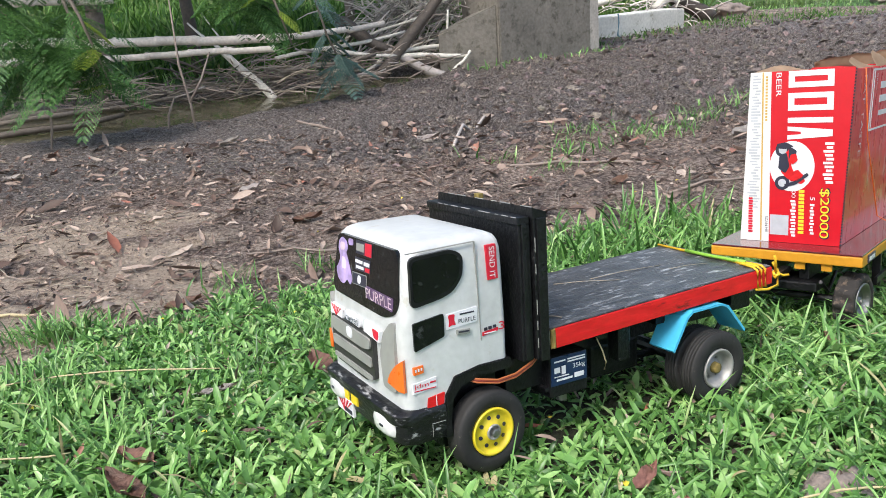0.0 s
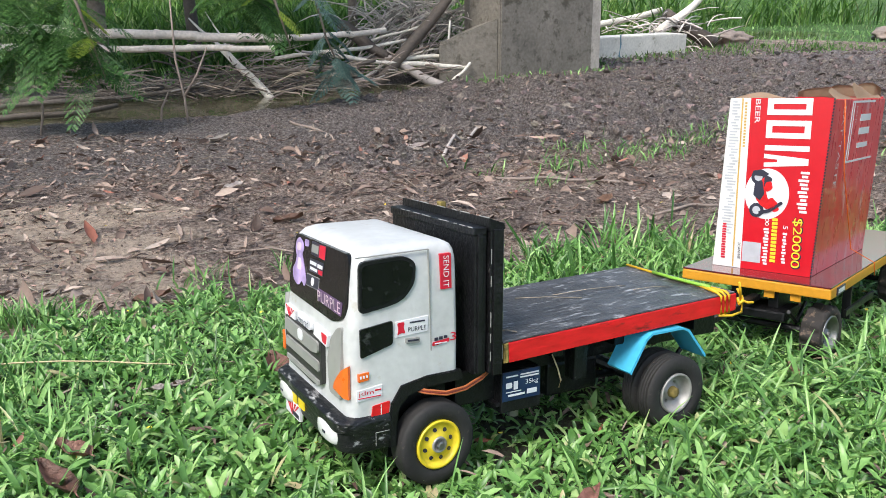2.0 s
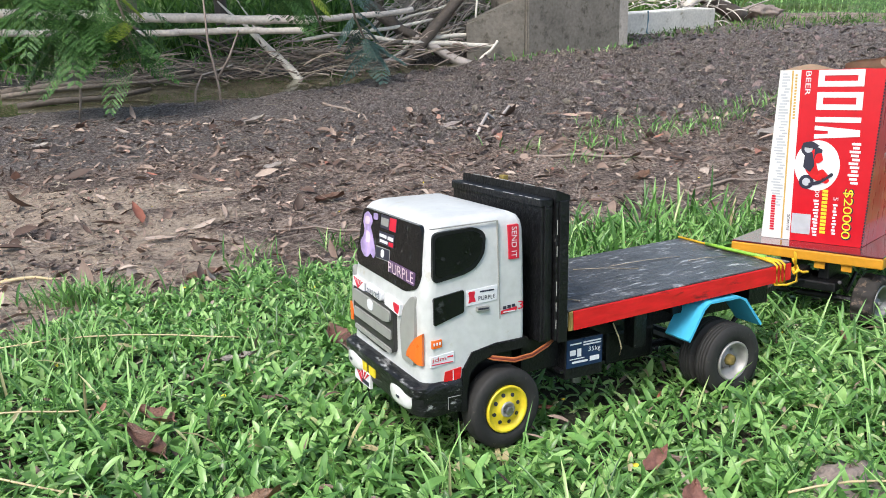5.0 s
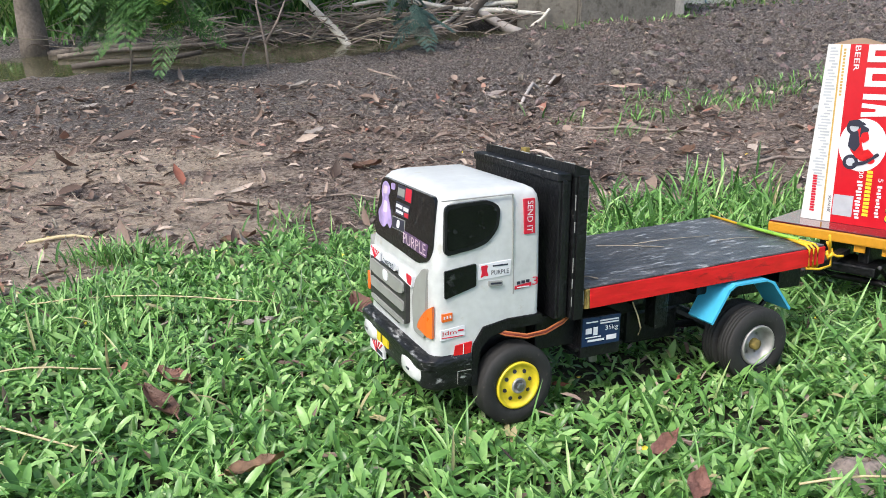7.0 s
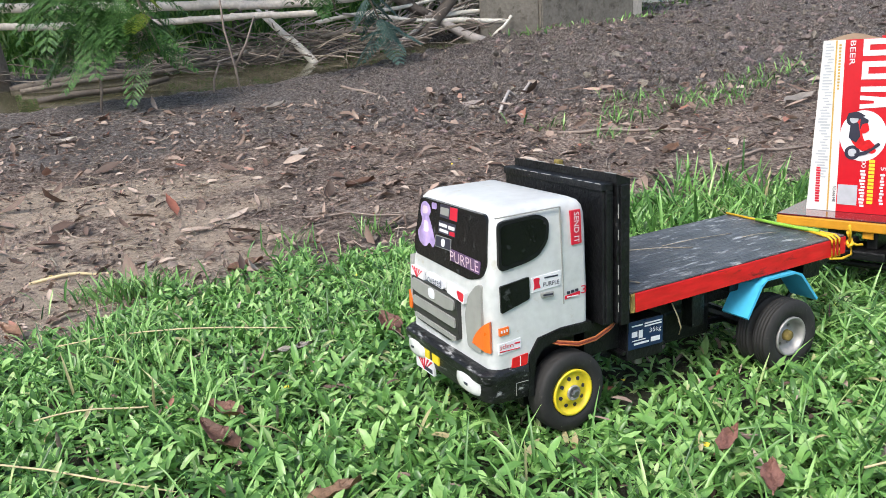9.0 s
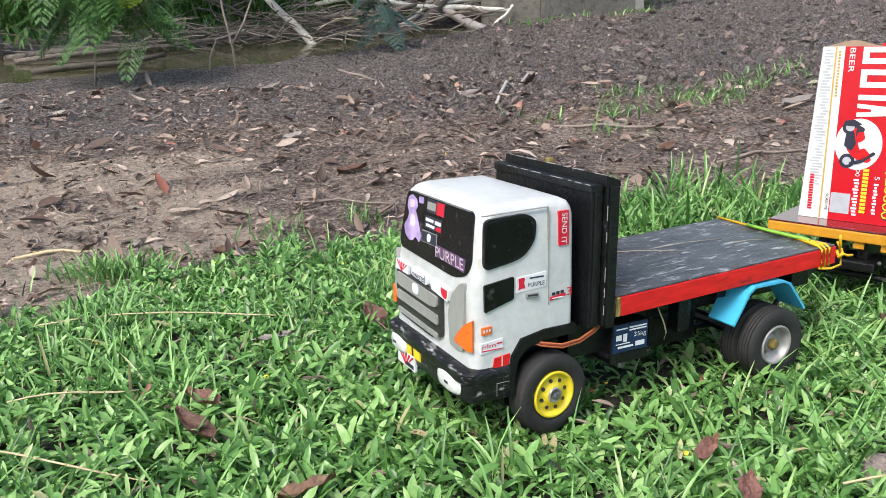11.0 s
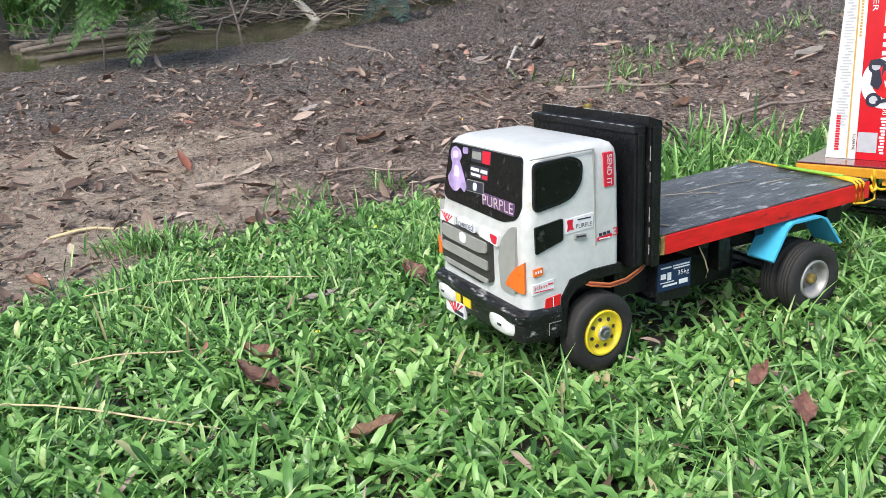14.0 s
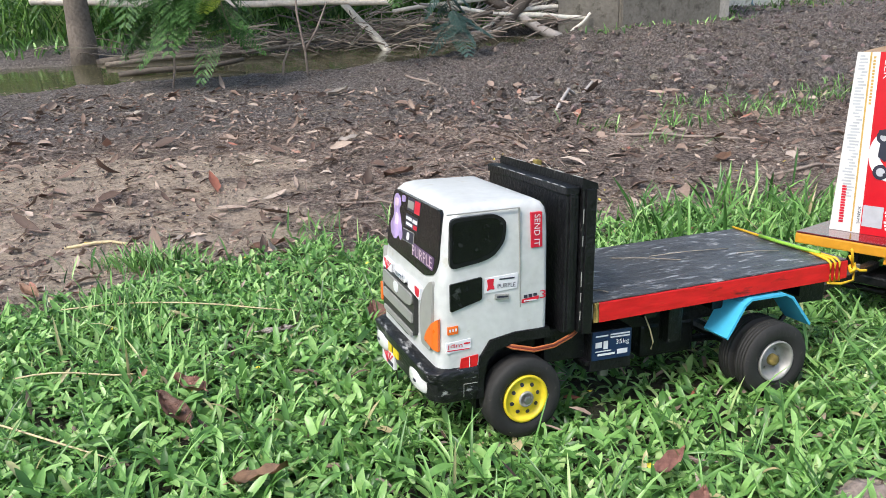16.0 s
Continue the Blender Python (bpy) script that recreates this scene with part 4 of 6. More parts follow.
def pinnate(bm, root, aim, length, leaflets, size, droop):
    """A feathery leaf: a rib with pairs of side ribs, each with rows of tiny leaflets."""
    aim = aim.normalized()
    side = aim.cross(Vector((0, 0, 1)))
    side = side.normalized() if side.length > 0.01 else Vector((1, 0, 0))
    pts = [root + aim * length * t + Vector((0, 0, -droop * length * t * t)) for t in np.linspace(0, 1, 6)]
    tube(pts, [0.003, 0.0028, 0.0025, 0.002, 0.0016, 0.001], 4, bm)
    for k in range(2, 11):
        t = k / 10
        p = root + aim * length * t + Vector((0, 0, -droop * length * t * t))
        for sgn in (-1, 1):
            d = (side * sgn + aim * 0.45 + Vector((0, 0, -0.25))).normalized()
            ln = length * 0.34 * math.sin(math.pi * (0.15 + 0.75 * t))
            nrm = d.cross(aim).normalized()
            for q in range(leaflets):
                u = (q + 1) / leaflets
                c = p + d * ln * u + Vector((0, 0, -0.15 * ln * u * u))
                for s2 in (-1, 1):
                    e = (aim * s2 + d * 0.5).normalized()
                    w = d * size * 0.3
                    tip = c + e * size + nrm * size * 0.15 * random.uniform(-1, 1)
                    mid = c + e * size * 0.5
                    bm.faces.new([bm.verts.new(z) for z in (c, mid + w, tip, mid - w)])


def overhang(name, label, mat, branch, leaves, seed, length, leaflets=8, size=0.02):
    """A hanging branch with feathery leaves, fed by a limb from above."""
    random.seed(seed)
    t = empty(name, pose(0, 0, 0), label, "branch")
    part("limb", tube(branch, [0.014 - 0.009 * i / (len(branch) - 1) for i in range(len(branch))], 7), M_BARK, t, "thin grey-brown limb", True)
    bm = bmesh.new()
    for i in range(leaves):
        u = random.random() ** 0.7 * (len(branch) - 1)
        k = min(int(u), len(branch) - 2)
        p = Vector(branch[k]).lerp(Vector(branch[k + 1]), u - k)
        a = random.uniform(0, 6.28)
        pinnate(bm, p, Vector((math.cos(a), math.sin(a) * 0.7, random.uniform(-0.9, 0.15))), length * random.uniform(0.6, 1.15), leaflets, size, 0.35)
    part("foliage", bm, mat, t)


overhang("hanging_branch", "dark green feathery leaves hanging over the water", M_FERN, [(-2.6, 4.9, 1.5), (-2.35, 4.85, 0.95), (-2.1, 4.8, 0.6), (-1.9, 4.8, 0.35)], 85, 1, 0.36)
overhang("hanging_branch", "dark green feathery leaves hanging over the water", M_FERN, [(-2.0, 4.9, 1.5), (-1.85, 4.85, 0.9), (-1.75, 4.8, 0.5), (-1.65, 4.75, 0.3)], 40, 2, 0.32)
overhang("hanging_branch", "green feathery leaves hanging before the trunks", M_FERN, [(-1.0, 5.6, 1.6), (-1.05, 5.6, 1.0), (-0.95, 5.6, 0.7), (-0.75, 5.6, 0.55)], 40, 3, 0.3)
overhang("hanging_branch", "yellowing feathery leaf tips on a hanging twig", M_FERN_Y, [(-0.9, 5.5, 1.2), (-0.7, 5.5, 0.6), (-0.62, 5.5, 0.32)], 3, 4, 0.16, 7)
overhang("hanging_branch", "yellowing feathery leaf tips on a hanging twig", M_FERN_Y, [(-1.9, 4.7, 1.2), (-1.68, 4.7, 0.6), (-1.58, 4.7, 0.2)], 3, 5, 0.18, 7)
overhang("hanging_branch", "grey-green feathery leaves hanging over the driftwood", M_FERN_B, [(-0.6, 6.0, 1.5), (-0.52, 6.0, 0.8), (-0.42, 6.0, 0.35), (-0.32, 6.0, 0.1)], 26, 6, 0.24)
overhang("hanging_branch", "green feathery leaves hanging before the trunks", M_FERN, [(-0.3, 6.2, 1.6), (-0.3, 6.2, 1.0), (-0.45, 6.2, 0.72)], 12, 7, 0.28)


# ---- the toy truck: u to its rear, v away from its near side, w up ----
M_WHITE = material("white_hand_painted", (0.57, 0.58, 0.57), 0.36, var=0.14, scale=14, fine=70, bump=0.2, dist=0.0025, stain=(0.47, 0.44, 0.37), stain_at=0.61, coat=0.15)
M_BLACK = material("brushed_black_paint", (0.007, 0.007, 0.008), 0.4, var=0.6, scale=30, fine=160, bump=0.5, dist=0.003, stain=(0.16, 0.155, 0.15), stain_at=0.65, spec=0.4)
M_WINDOW = material("black_painted_window", (0.007, 0.008, 0.008), 0.2, var=0.6, scale=24, fine=170, bump=0.25, dist=0.0015, stain=(0.07, 0.075, 0.075), stain_at=0.6, spec=0.35)
M_GREY = material("grey_painted_panel", (0.3, 0.3, 0.28), 0.4, var=0.12, scale=20, fine=90, bump=0.15, dist=0.001)
M_DARKGREY = material("dark_grille_slots", (0.03, 0.03, 0.028), 0.5, var=0.3, scale=30, bump=0.1)
M_ORANGE = material("orange_lens", (0.85, 0.16, 0.02), 0.3, var=0.1, scale=20, bump=0.08, coat=0.4)
M_RED = material("red_paint", (0.66, 0.014, 0.018), 0.33, var=0.3, scale=20, fine=110, bump=0.35, dist=0.002, stain=(0.06, 0.012, 0.012), stain_at=0.62, grain=(0.3, 1.0, 1.0))
M_REDSTICK = material("red_sticker", (0.6, 0.015, 0.04), 0.35, var=0.06, scale=30, bump=0)
M_YELLOW = material("yellow_paint", (0.78, 0.6, 0.03), 0.4, var=0.15, scale=30, fine=150, bump=0.15, dist=0.001, stain=(0.4, 0.27, 0.05), stain_at=0.68)
M_BLUE = material("sky_blue_paint", (0.07, 0.46, 0.7), 0.4, var=0.12, scale=18, fine=90, bump=0.15, dist=0.001, stain=(0.2, 0.45, 0.55), stain_at=0.68)
M_TYRE = material("black_rubber", (0.022, 0.021, 0.02), 0.75, var=0.4, scale=30, fine=140, bump=0.35, dist=0.002, stain=(0.09, 0.075, 0.06), stain_at=0.62)
M_MUDTYRE = material("muddy_rubber", (0.03, 0.026, 0.023), 0.85, var=0.4, scale=30, fine=140, bump=0.4, dist=0.002, stain=(0.17, 0.12, 0.085), stain_at=0.54)
M_STEEL = material("worn_steel", (0.3, 0.29, 0.28), 0.42, 0.9, var=0.2, scale=30, bump=0.1, dist=0.001)
M_DULL = material("dull_grey_wheel_metal", (0.36, 0.35, 0.33), 0.5, 0.4, var=0.3, scale=30, bump=0.15, dist=0.001)
M_LAMP = material("painted_headlight", (0.66, 0.66, 0.64), 0.22, var=0.2, scale=30, bump=0.2, dist=0.001, coat=0.5)
M_BEDTOP = material("scuffed_black_board", (0.055, 0.058, 0.063), 0.33, var=0.8, scale=46, fine=240, bump=0.6, dist=0.003, stain=(0.4, 0.41, 0.42), stain_at=0.565, grain=(0.3, 1.0, 1.0))
M_BUMPER = material("black_paint_with_pale_brush_scuffs", (0.01, 0.01, 0.011), 0.36, var=0.6, scale=26, fine=140, bump=0.6, dist=0.003, stain=(0.42, 0.42, 0.41), stain_at=0.585, grain=(1.0, 0.35, 1.6))
M_CHIP = material("chipped_brown_wood", (0.2, 0.15, 0.04), 0.9, var=0.5, scale=60, bump=0.5)
M_NAVY = material("dark_blue_label", (0.012, 0.03, 0.085), 0.3, var=0.15, scale=30, bump=0.05, dist=0.001)
M_WIRE = material("orange_brown_wire", (0.42, 0.12, 0.04), 0.4, var=0.2, scale=40, bump=0)
M_WIRE2 = material("dark_red_wire", (0.2, 0.03, 0.02), 0.4, var=0.2, scale=40, bump=0)
M_ROPE = material("yellow_cord", (0.8, 0.47, 0.02), 0.5, var=0.2, scale=60, fine=300, bump=0.3, dist=0.001)
M_GREENROPE = material("green_yellow_cord", (0.25, 0.5, 0.05), 0.5, var=0.3, scale=60, fine=300, bump=0.3, dist=0.001)
M_LILAC = material("lilac_sticker", (0.45, 0.33, 0.62), 0.35, var=0.35, scale=60, bump=0)
M_PURPLE = material("dark_purple_sticker", (0.12, 0.06, 0.15), 0.35, var=0.2, scale=60, bump=0)
M_PINK = material("pale_pink_sticker", (0.72, 0.58, 0.64), 0.35, var=0.2, scale=60, bump=0)
M_PAPER = material("white_sticker", (0.74, 0.74, 0.76), 0.35, var=0.05, scale=30, bump=0)
M_INK = material("dark_print", (0.03, 0.03, 0.05), 0.4, var=0.1, scale=30, bump=0)
M_DECKY = material("ochre_painted_edge", (0.62, 0.28, 0.02), 0.42, var=0.15, scale=12, fine=80, bump=0.2, dist=0.001, stain=(0.35, 0.18, 0.03), stain_at=0.66)
M_DECKTOP = material("glossy_dark_red_board", (0.12, 0.018, 0.02), 0.12, var=0.5, scale=8, fine=60, bump=0.08, dist=0.001, stain=(0.05, 0.03, 0.03), stain_at=0.55, coat=0.6)
M_BOXRED = material("red_printed_cardboard", (0.58, 0.006, 0.016), 0.38, var=0.1, scale=7, fine=50, bump=0.2, dist=0.002, coat=0.2)
M_BOXSIDE = material("scuffed_red_cardboard", (0.68, 0.014, 0.035), 0.3, var=0.2, scale=9, fine=60, bump=0.3, dist=0.002, stain=(0.75, 0.36, 0.38), stain_at=0.58, coat=0.4, grain=(1.0, 1.0, 0.25))
M_BOXWHITE = material("white_printed_cardboard", (0.72, 0.71, 0.68), 0.45, var=0.06, scale=10, fine=60, bump=0.2, dist=0.001)
M_BOXGREY = material("pale_grey_print", (0.48, 0.49, 0.52), 0.45, var=0.1, scale=30, bump=0)
M_GOLD = material("gold_print", (0.6, 0.38, 0.09), 0.4, var=0.1, scale=30, bump=0)
M_CARD = material("bare_brown_cardboard", (0.5, 0.36, 0.24), 0.85, var=0.15, scale=12, fine=80, bump=0.3, dist=0.002, stain=(0.4, 0.33, 0.27))
M_PRINTY = material("yellow_print", (0.85, 0.62, 0.04), 0.4, var=0.05, scale=30, bump=0)

TRUCK = Matrix(((0.9011, -0.4334, 0.0152, -0.0141), (0.4287, 0.8954, 0.1202, 0.8576), (-0.0657, -0.1018, 0.9926, 0.0001), (0.0000, 0.0000, 0.0000, 1.0000)))
TRAILER = Matrix(((0.7055, -0.7087, 0.0079, 0.8577), (0.7031, 0.7013, 0.1173, 1.2973), (-0.0887, -0.0772, 0.9931, -0.0493), (0.0000, 0.0000, 0.0000, 1.0000)))
TILT = Matrix.Translation((0.232, 0, 0.163)) @ Matrix.Rotation(radians(-2.0), 4, "Y") @ Matrix.Translation((-0.232, 0, -0.163))  # the bed rises to its rear
SIDE = ((1, 0, 0), (0, 0, 1))        # lettering on a near side, read along u
SIDE_DOWN = ((0, 0, -1), (1, 0, 0))  # the same, read downwards
FRONT = ((0, -1, 0), (0, 0, 1))      # lettering on a front
FRONT_DOWN = ((0, 0, -1), (0, -1, 0))


def lettering(name, body, parent, mat, centre, width, height, axes, label="", spacing=1.0):
    """Flat letters in the built-in font, fitted to width and height round a centre."""
    cu = bpy.data.curves.new(name, "FONT")
    cu.body, cu.align_x, cu.align_y, cu.space_character = body, "CENTER", "CENTER", spacing
    cu.extrude, cu.resolution_u = 0.0, 3
    tmp = new(name, cu)
    bpy.context.view_layer.update()
    me = bpy.data.meshes.new_from_object(tmp.evaluated_get(bpy.context.evaluated_depsgraph_get()))
    bpy.data.objects.remove(tmp)
    bpy.data.curves.remove(cu)
    co = np.array([v.co[:] for v in me.vertices])
    lo, hi = co.min(0), co.max(0)
    X, Y = Vector(axes[0]), Vector(axes[1])
    for v in me.vertices:
        a = (v.co.x - (lo[0] + hi[0]) / 2) / (hi[0] - lo[0]) * width
        b = (v.co.y - (lo[1] + hi[1]) / 2) / (hi[1] - lo[1]) * height
        v.co = Vector(centre) + X * a + Y * b
    me.materials.clear()
    me.materials.append(mat)
    ob = new(name, me)
    ob.parent = parent
    if label:
        tagged(ob, label)
    return ob


def bars(name, parent, mat, rects, axis, at, thick=0.0006, label=""):
    """Plain bars that stand for print: (a0, b0, a1, b1) in the plane across an axis."""
    for a0, b0, a1, b1 in rects:
        ob = part(name, prism([(a0, b0), (a1, b0), (a1, b1), (a0, b1)], axis, at, at - thick), mat, parent, label)
    return ob


def tyre_profile(r, inner, w, ribs=0):
    """Half-open section of a tyre from its near bead round the tread to the far bead; near face at v = 0."""
    p = [(inner, 0.18 * w), (inner + 0.15 * (r - inner), 0.04 * w), (inner + 0.5 * (r - inner), 0.0), (r - 0.16 * (r - inner), 0.03 * w), (r - 0.03 * (r - inner), 0.12 * w)]
    if ribs:
        for i in range(ribs):
            a, b = 0.14 + 0.72 * i / ribs, 0.14 + 0.72 * (i + 0.72) / ribs
            c = 0.14 + 0.72 * (i + 1) / ribs
            p += [(r, w * a), (r, w * b), (r * 0.955, w * (b + 0.02)), (r * 0.955, w * (c - 0.02))]
        p += [(r, w * 0.87)]
    else:
        p += [(r, 0.2 * w), (r, 0.46 * w), (r, 0.54 * w), (r, 0.8 * w)]
    p += [(r - 0.03 * (r - inner), 0.88 * w), (inner + 0.5 * (r - inner), w), (inner, 0.82 * w), (inner, 0.18 * w)]
    return p


def wheel(parent, name, u, v, w, r, width, inner, flip, style, turn=0.0, label=""):
    """A wheel as a part with its tyre, rim, hub and bolts under it; its outer face at v."""
    hub = new(name)
    hub.parent = parent
    hub.matrix_local = pose(u, v, w, 0, 0, turn) @ (Matrix.Diagonal((1, -1, 1, 1)) if flip else Matrix())
    hub.empty_display_size = 0.02
    if label:
        tagged(hub, label)
    bm = lathe(tyre_profile(r, inner, width, {"yellow": 0, "dull": 4, "chrome": 0}[style]), 48)
    if style == "chrome":
        for q in bm.verts:
            rr = math.hypot(q.co.x, q.co.z)
            if rr > r * 0.985:
                k = round(math.atan2(q.co.z, q.co.x) / (2 * math.pi) * 48) + (1 if q.co.y > width * 0.5 else 0)
                f = 1.05 if k % 4 < 2 else 0.93
                q.co.x, q.co.z = q.co.x * f, q.co.z * f
    part("tyre", bm, M_MUDTYRE if style == "chrome" else M_TYRE, hub, "chunky muddy black tyre" if style == "chrome" else "", True)
    if style == "yellow":
        part("rim", lathe([(inner * 1.0, 0.2 * width), (inner * 1.02, 0.02 * width), (inner * 0.95, 0.0), (inner * 0.88, 0.05 * width), (inner * 0.84, 0.16 * width), (inner * 0.72, 0.18 * width),
                           (inner * 0.42, 0.1 * width), (inner * 0.38, 0.04 * width), (0, 0.04 * width)], 48), M_YELLOW, hub, "yellow painted rim", True)
        for i in range(8):
            a = 2 * math.pi * (i + 0.3) / 8
            bm = lathe([(0, -0.0007), (inner * 0.085, -0.0007), (inner * 0.085, 0.002)], 12)
            ob = part("rim_hole", bm, M_INK, hub)
            ob.matrix_local = Matrix.Translation((math.cos(a) * inner * 0.62, 0.137 * width, math.sin(a) * inner * 0.62)) @ Matrix.Rotation(0.25, 4, Vector((-math.sin(a), 0, math.cos(a))))
        part("hub_cap", lathe([(inner * 0.34, 0.06 * width), (inner * 0.33, -0.02 * width), (inner * 0.27, -0.05 * width), (inner * 0.26, 0.0), (0, 0.0)], 24), M_DULL, hub, "grey metal hub", True)
        part("axle_nut", lathe([(inner * 0.19, 0.02 * width), (inner * 0.19, -0.12 * width), (inner * 0.12, -0.15 * width), (0, -0.15 * width)], 6), M_STEEL, hub, "steel axle nut")
    elif style == "dull":
        part("rim", lathe([(inner, 0.25 * width), (inner * 1.02, 0.05 * width), (inner * 0.95, 0.0), (inner * 0.86, 0.12 * width), (inner * 0.8, 0.5 * width), (inner * 0.4, 0.55 * width),
                           (inner * 0.36, 0.4 * width), (0, 0.4 * width)], 40), M_DULL, hub, "dull grey metal rim", True)
        part("hub_cap", lathe([(inner * 0.3, 0.45 * width), (inner * 0.26, 0.15 * width), (inner * 0.14, 0.08 * width), (0, 0.08 * width)], 16), M_CHIP, hub, "rusty brown hub", True)
        for i in range(6):
            a = 2 * math.pi * i / 6
            ob = part("wheel_nut", lathe([(0, -0.002), (inner * 0.07, -0.002), (inner * 0.07, 0.003)], 6), M_STEEL, hub)
            ob.matrix_local = Matrix.Translation((math.cos(a) * inner * 0.52, 0.52 * width, math.sin(a) * inner * 0.52))
    else:
        part("rim", lathe([(inner, 0.25 * width), (inner * 1.04, 0.03 * width), (inner * 0.97, 0.0), (inner * 0.9, 0.06 * width), (inner * 0.86, 0.32 * width), (inner * 0.8, 0.34 * width), (inner * 0.74, 0.42 * width),
                           (inner * 0.45, 0.42 * width), (inner * 0.4, 0.32 * width), (inner * 0.26, 0.3 * width), (inner * 0.24, 0.16 * width), (0, 0.16 * width)], 40), M_STEEL, hub, "grey steel rim", True)
        part("axle_nut", lathe([(inner * 0.13, 0.17 * width), (inner * 0.13, 0.06 * width), (0, 0.06 * width)], 6), M_DULL, hub)
        for i in range(5):
            a = 2 * math.pi * i / 5
            ob = part("wheel_nut", lathe([(0, -0.002), (inner * 0.07, -0.002), (inner * 0.07, 0.003)], 6), M_INK, hub)
            ob.matrix_local = Matrix.Translation((math.cos(a) * inner * 0.6, 0.41 * width, math.sin(a) * inner * 0.6))
    return hub


def loft(rings, bm=None):
    bm = bm or bmesh.new()
    vs = [[bm.verts.new(p) for p in ring] for ring in rings]
    n = len(rings[0])
    for a, b in zip(vs, vs[1:]):
        for j in range(n):
            bm.faces.new((a[j], a[(j + 1) % n], b[(j + 1) % n], b[j]))
    bm.faces.new(vs[0])
    bm.faces.new(vs[-1])
    return bm


def cut(ob, cutter_bm):
    """Takes a shape out of a part's mesh."""
    cme = bpy.data.meshes.new("cutter")
    bmesh.ops.recalc_face_normals(cutter_bm, faces=cutter_bm.faces)
    cutter_bm.to_mesh(cme)
    cutter_bm.free()
    cob = new("cutter", cme)
    cob.parent = ob.parent
    md = ob.modifiers.new("cut", "BOOLEAN")
    md.object, md.operation, md.solver = cob, "DIFFERENCE", "EXACT"
    bpy.context.view_layer.update()
    me = bpy.data.meshes.new_from_object(ob.evaluated_get(bpy.context.evaluated_depsgraph_get()))
    ob.modifiers.clear()
    old = ob.data
    ob.data = me
    bpy.data.meshes.remove(old)
    bpy.data.objects.remove(cob)
    bpy.data.meshes.remove(cme)


CAB_L, CAB_W = 0.158, 0.25
FS = CAB_W / 0.217  # spread of the marks across the front


def rake(w):
    return 0.016 * max(0.0, (w - 0.2) / 0.14)


def cab_ring(w, inset=0.0, front=0.0, r=0.017):
    far = 0.012 * max(0.0, (w - 0.18) / 0.16)
    u0, u1, v0, v1 = rake(w) + inset + front, CAB_L - inset, inset, CAB_W - inset - far
    pts = []
    for cx, cy, a0, rr in ((u0 + r, v0 + r, 180, r), (u1 - 0.008, v0 + 0.008, 270, 0.008), (u1 - 0.008, v1 - 0.008, 0, 0.008), (u0 + r, v1 - r, 90, r)):
        for k in range(6):
            a = radians(a0 + 90 * k / 5)
            pts.append((cx + rr * math.cos(a), cy + rr * math.sin(a), w))
    return pts


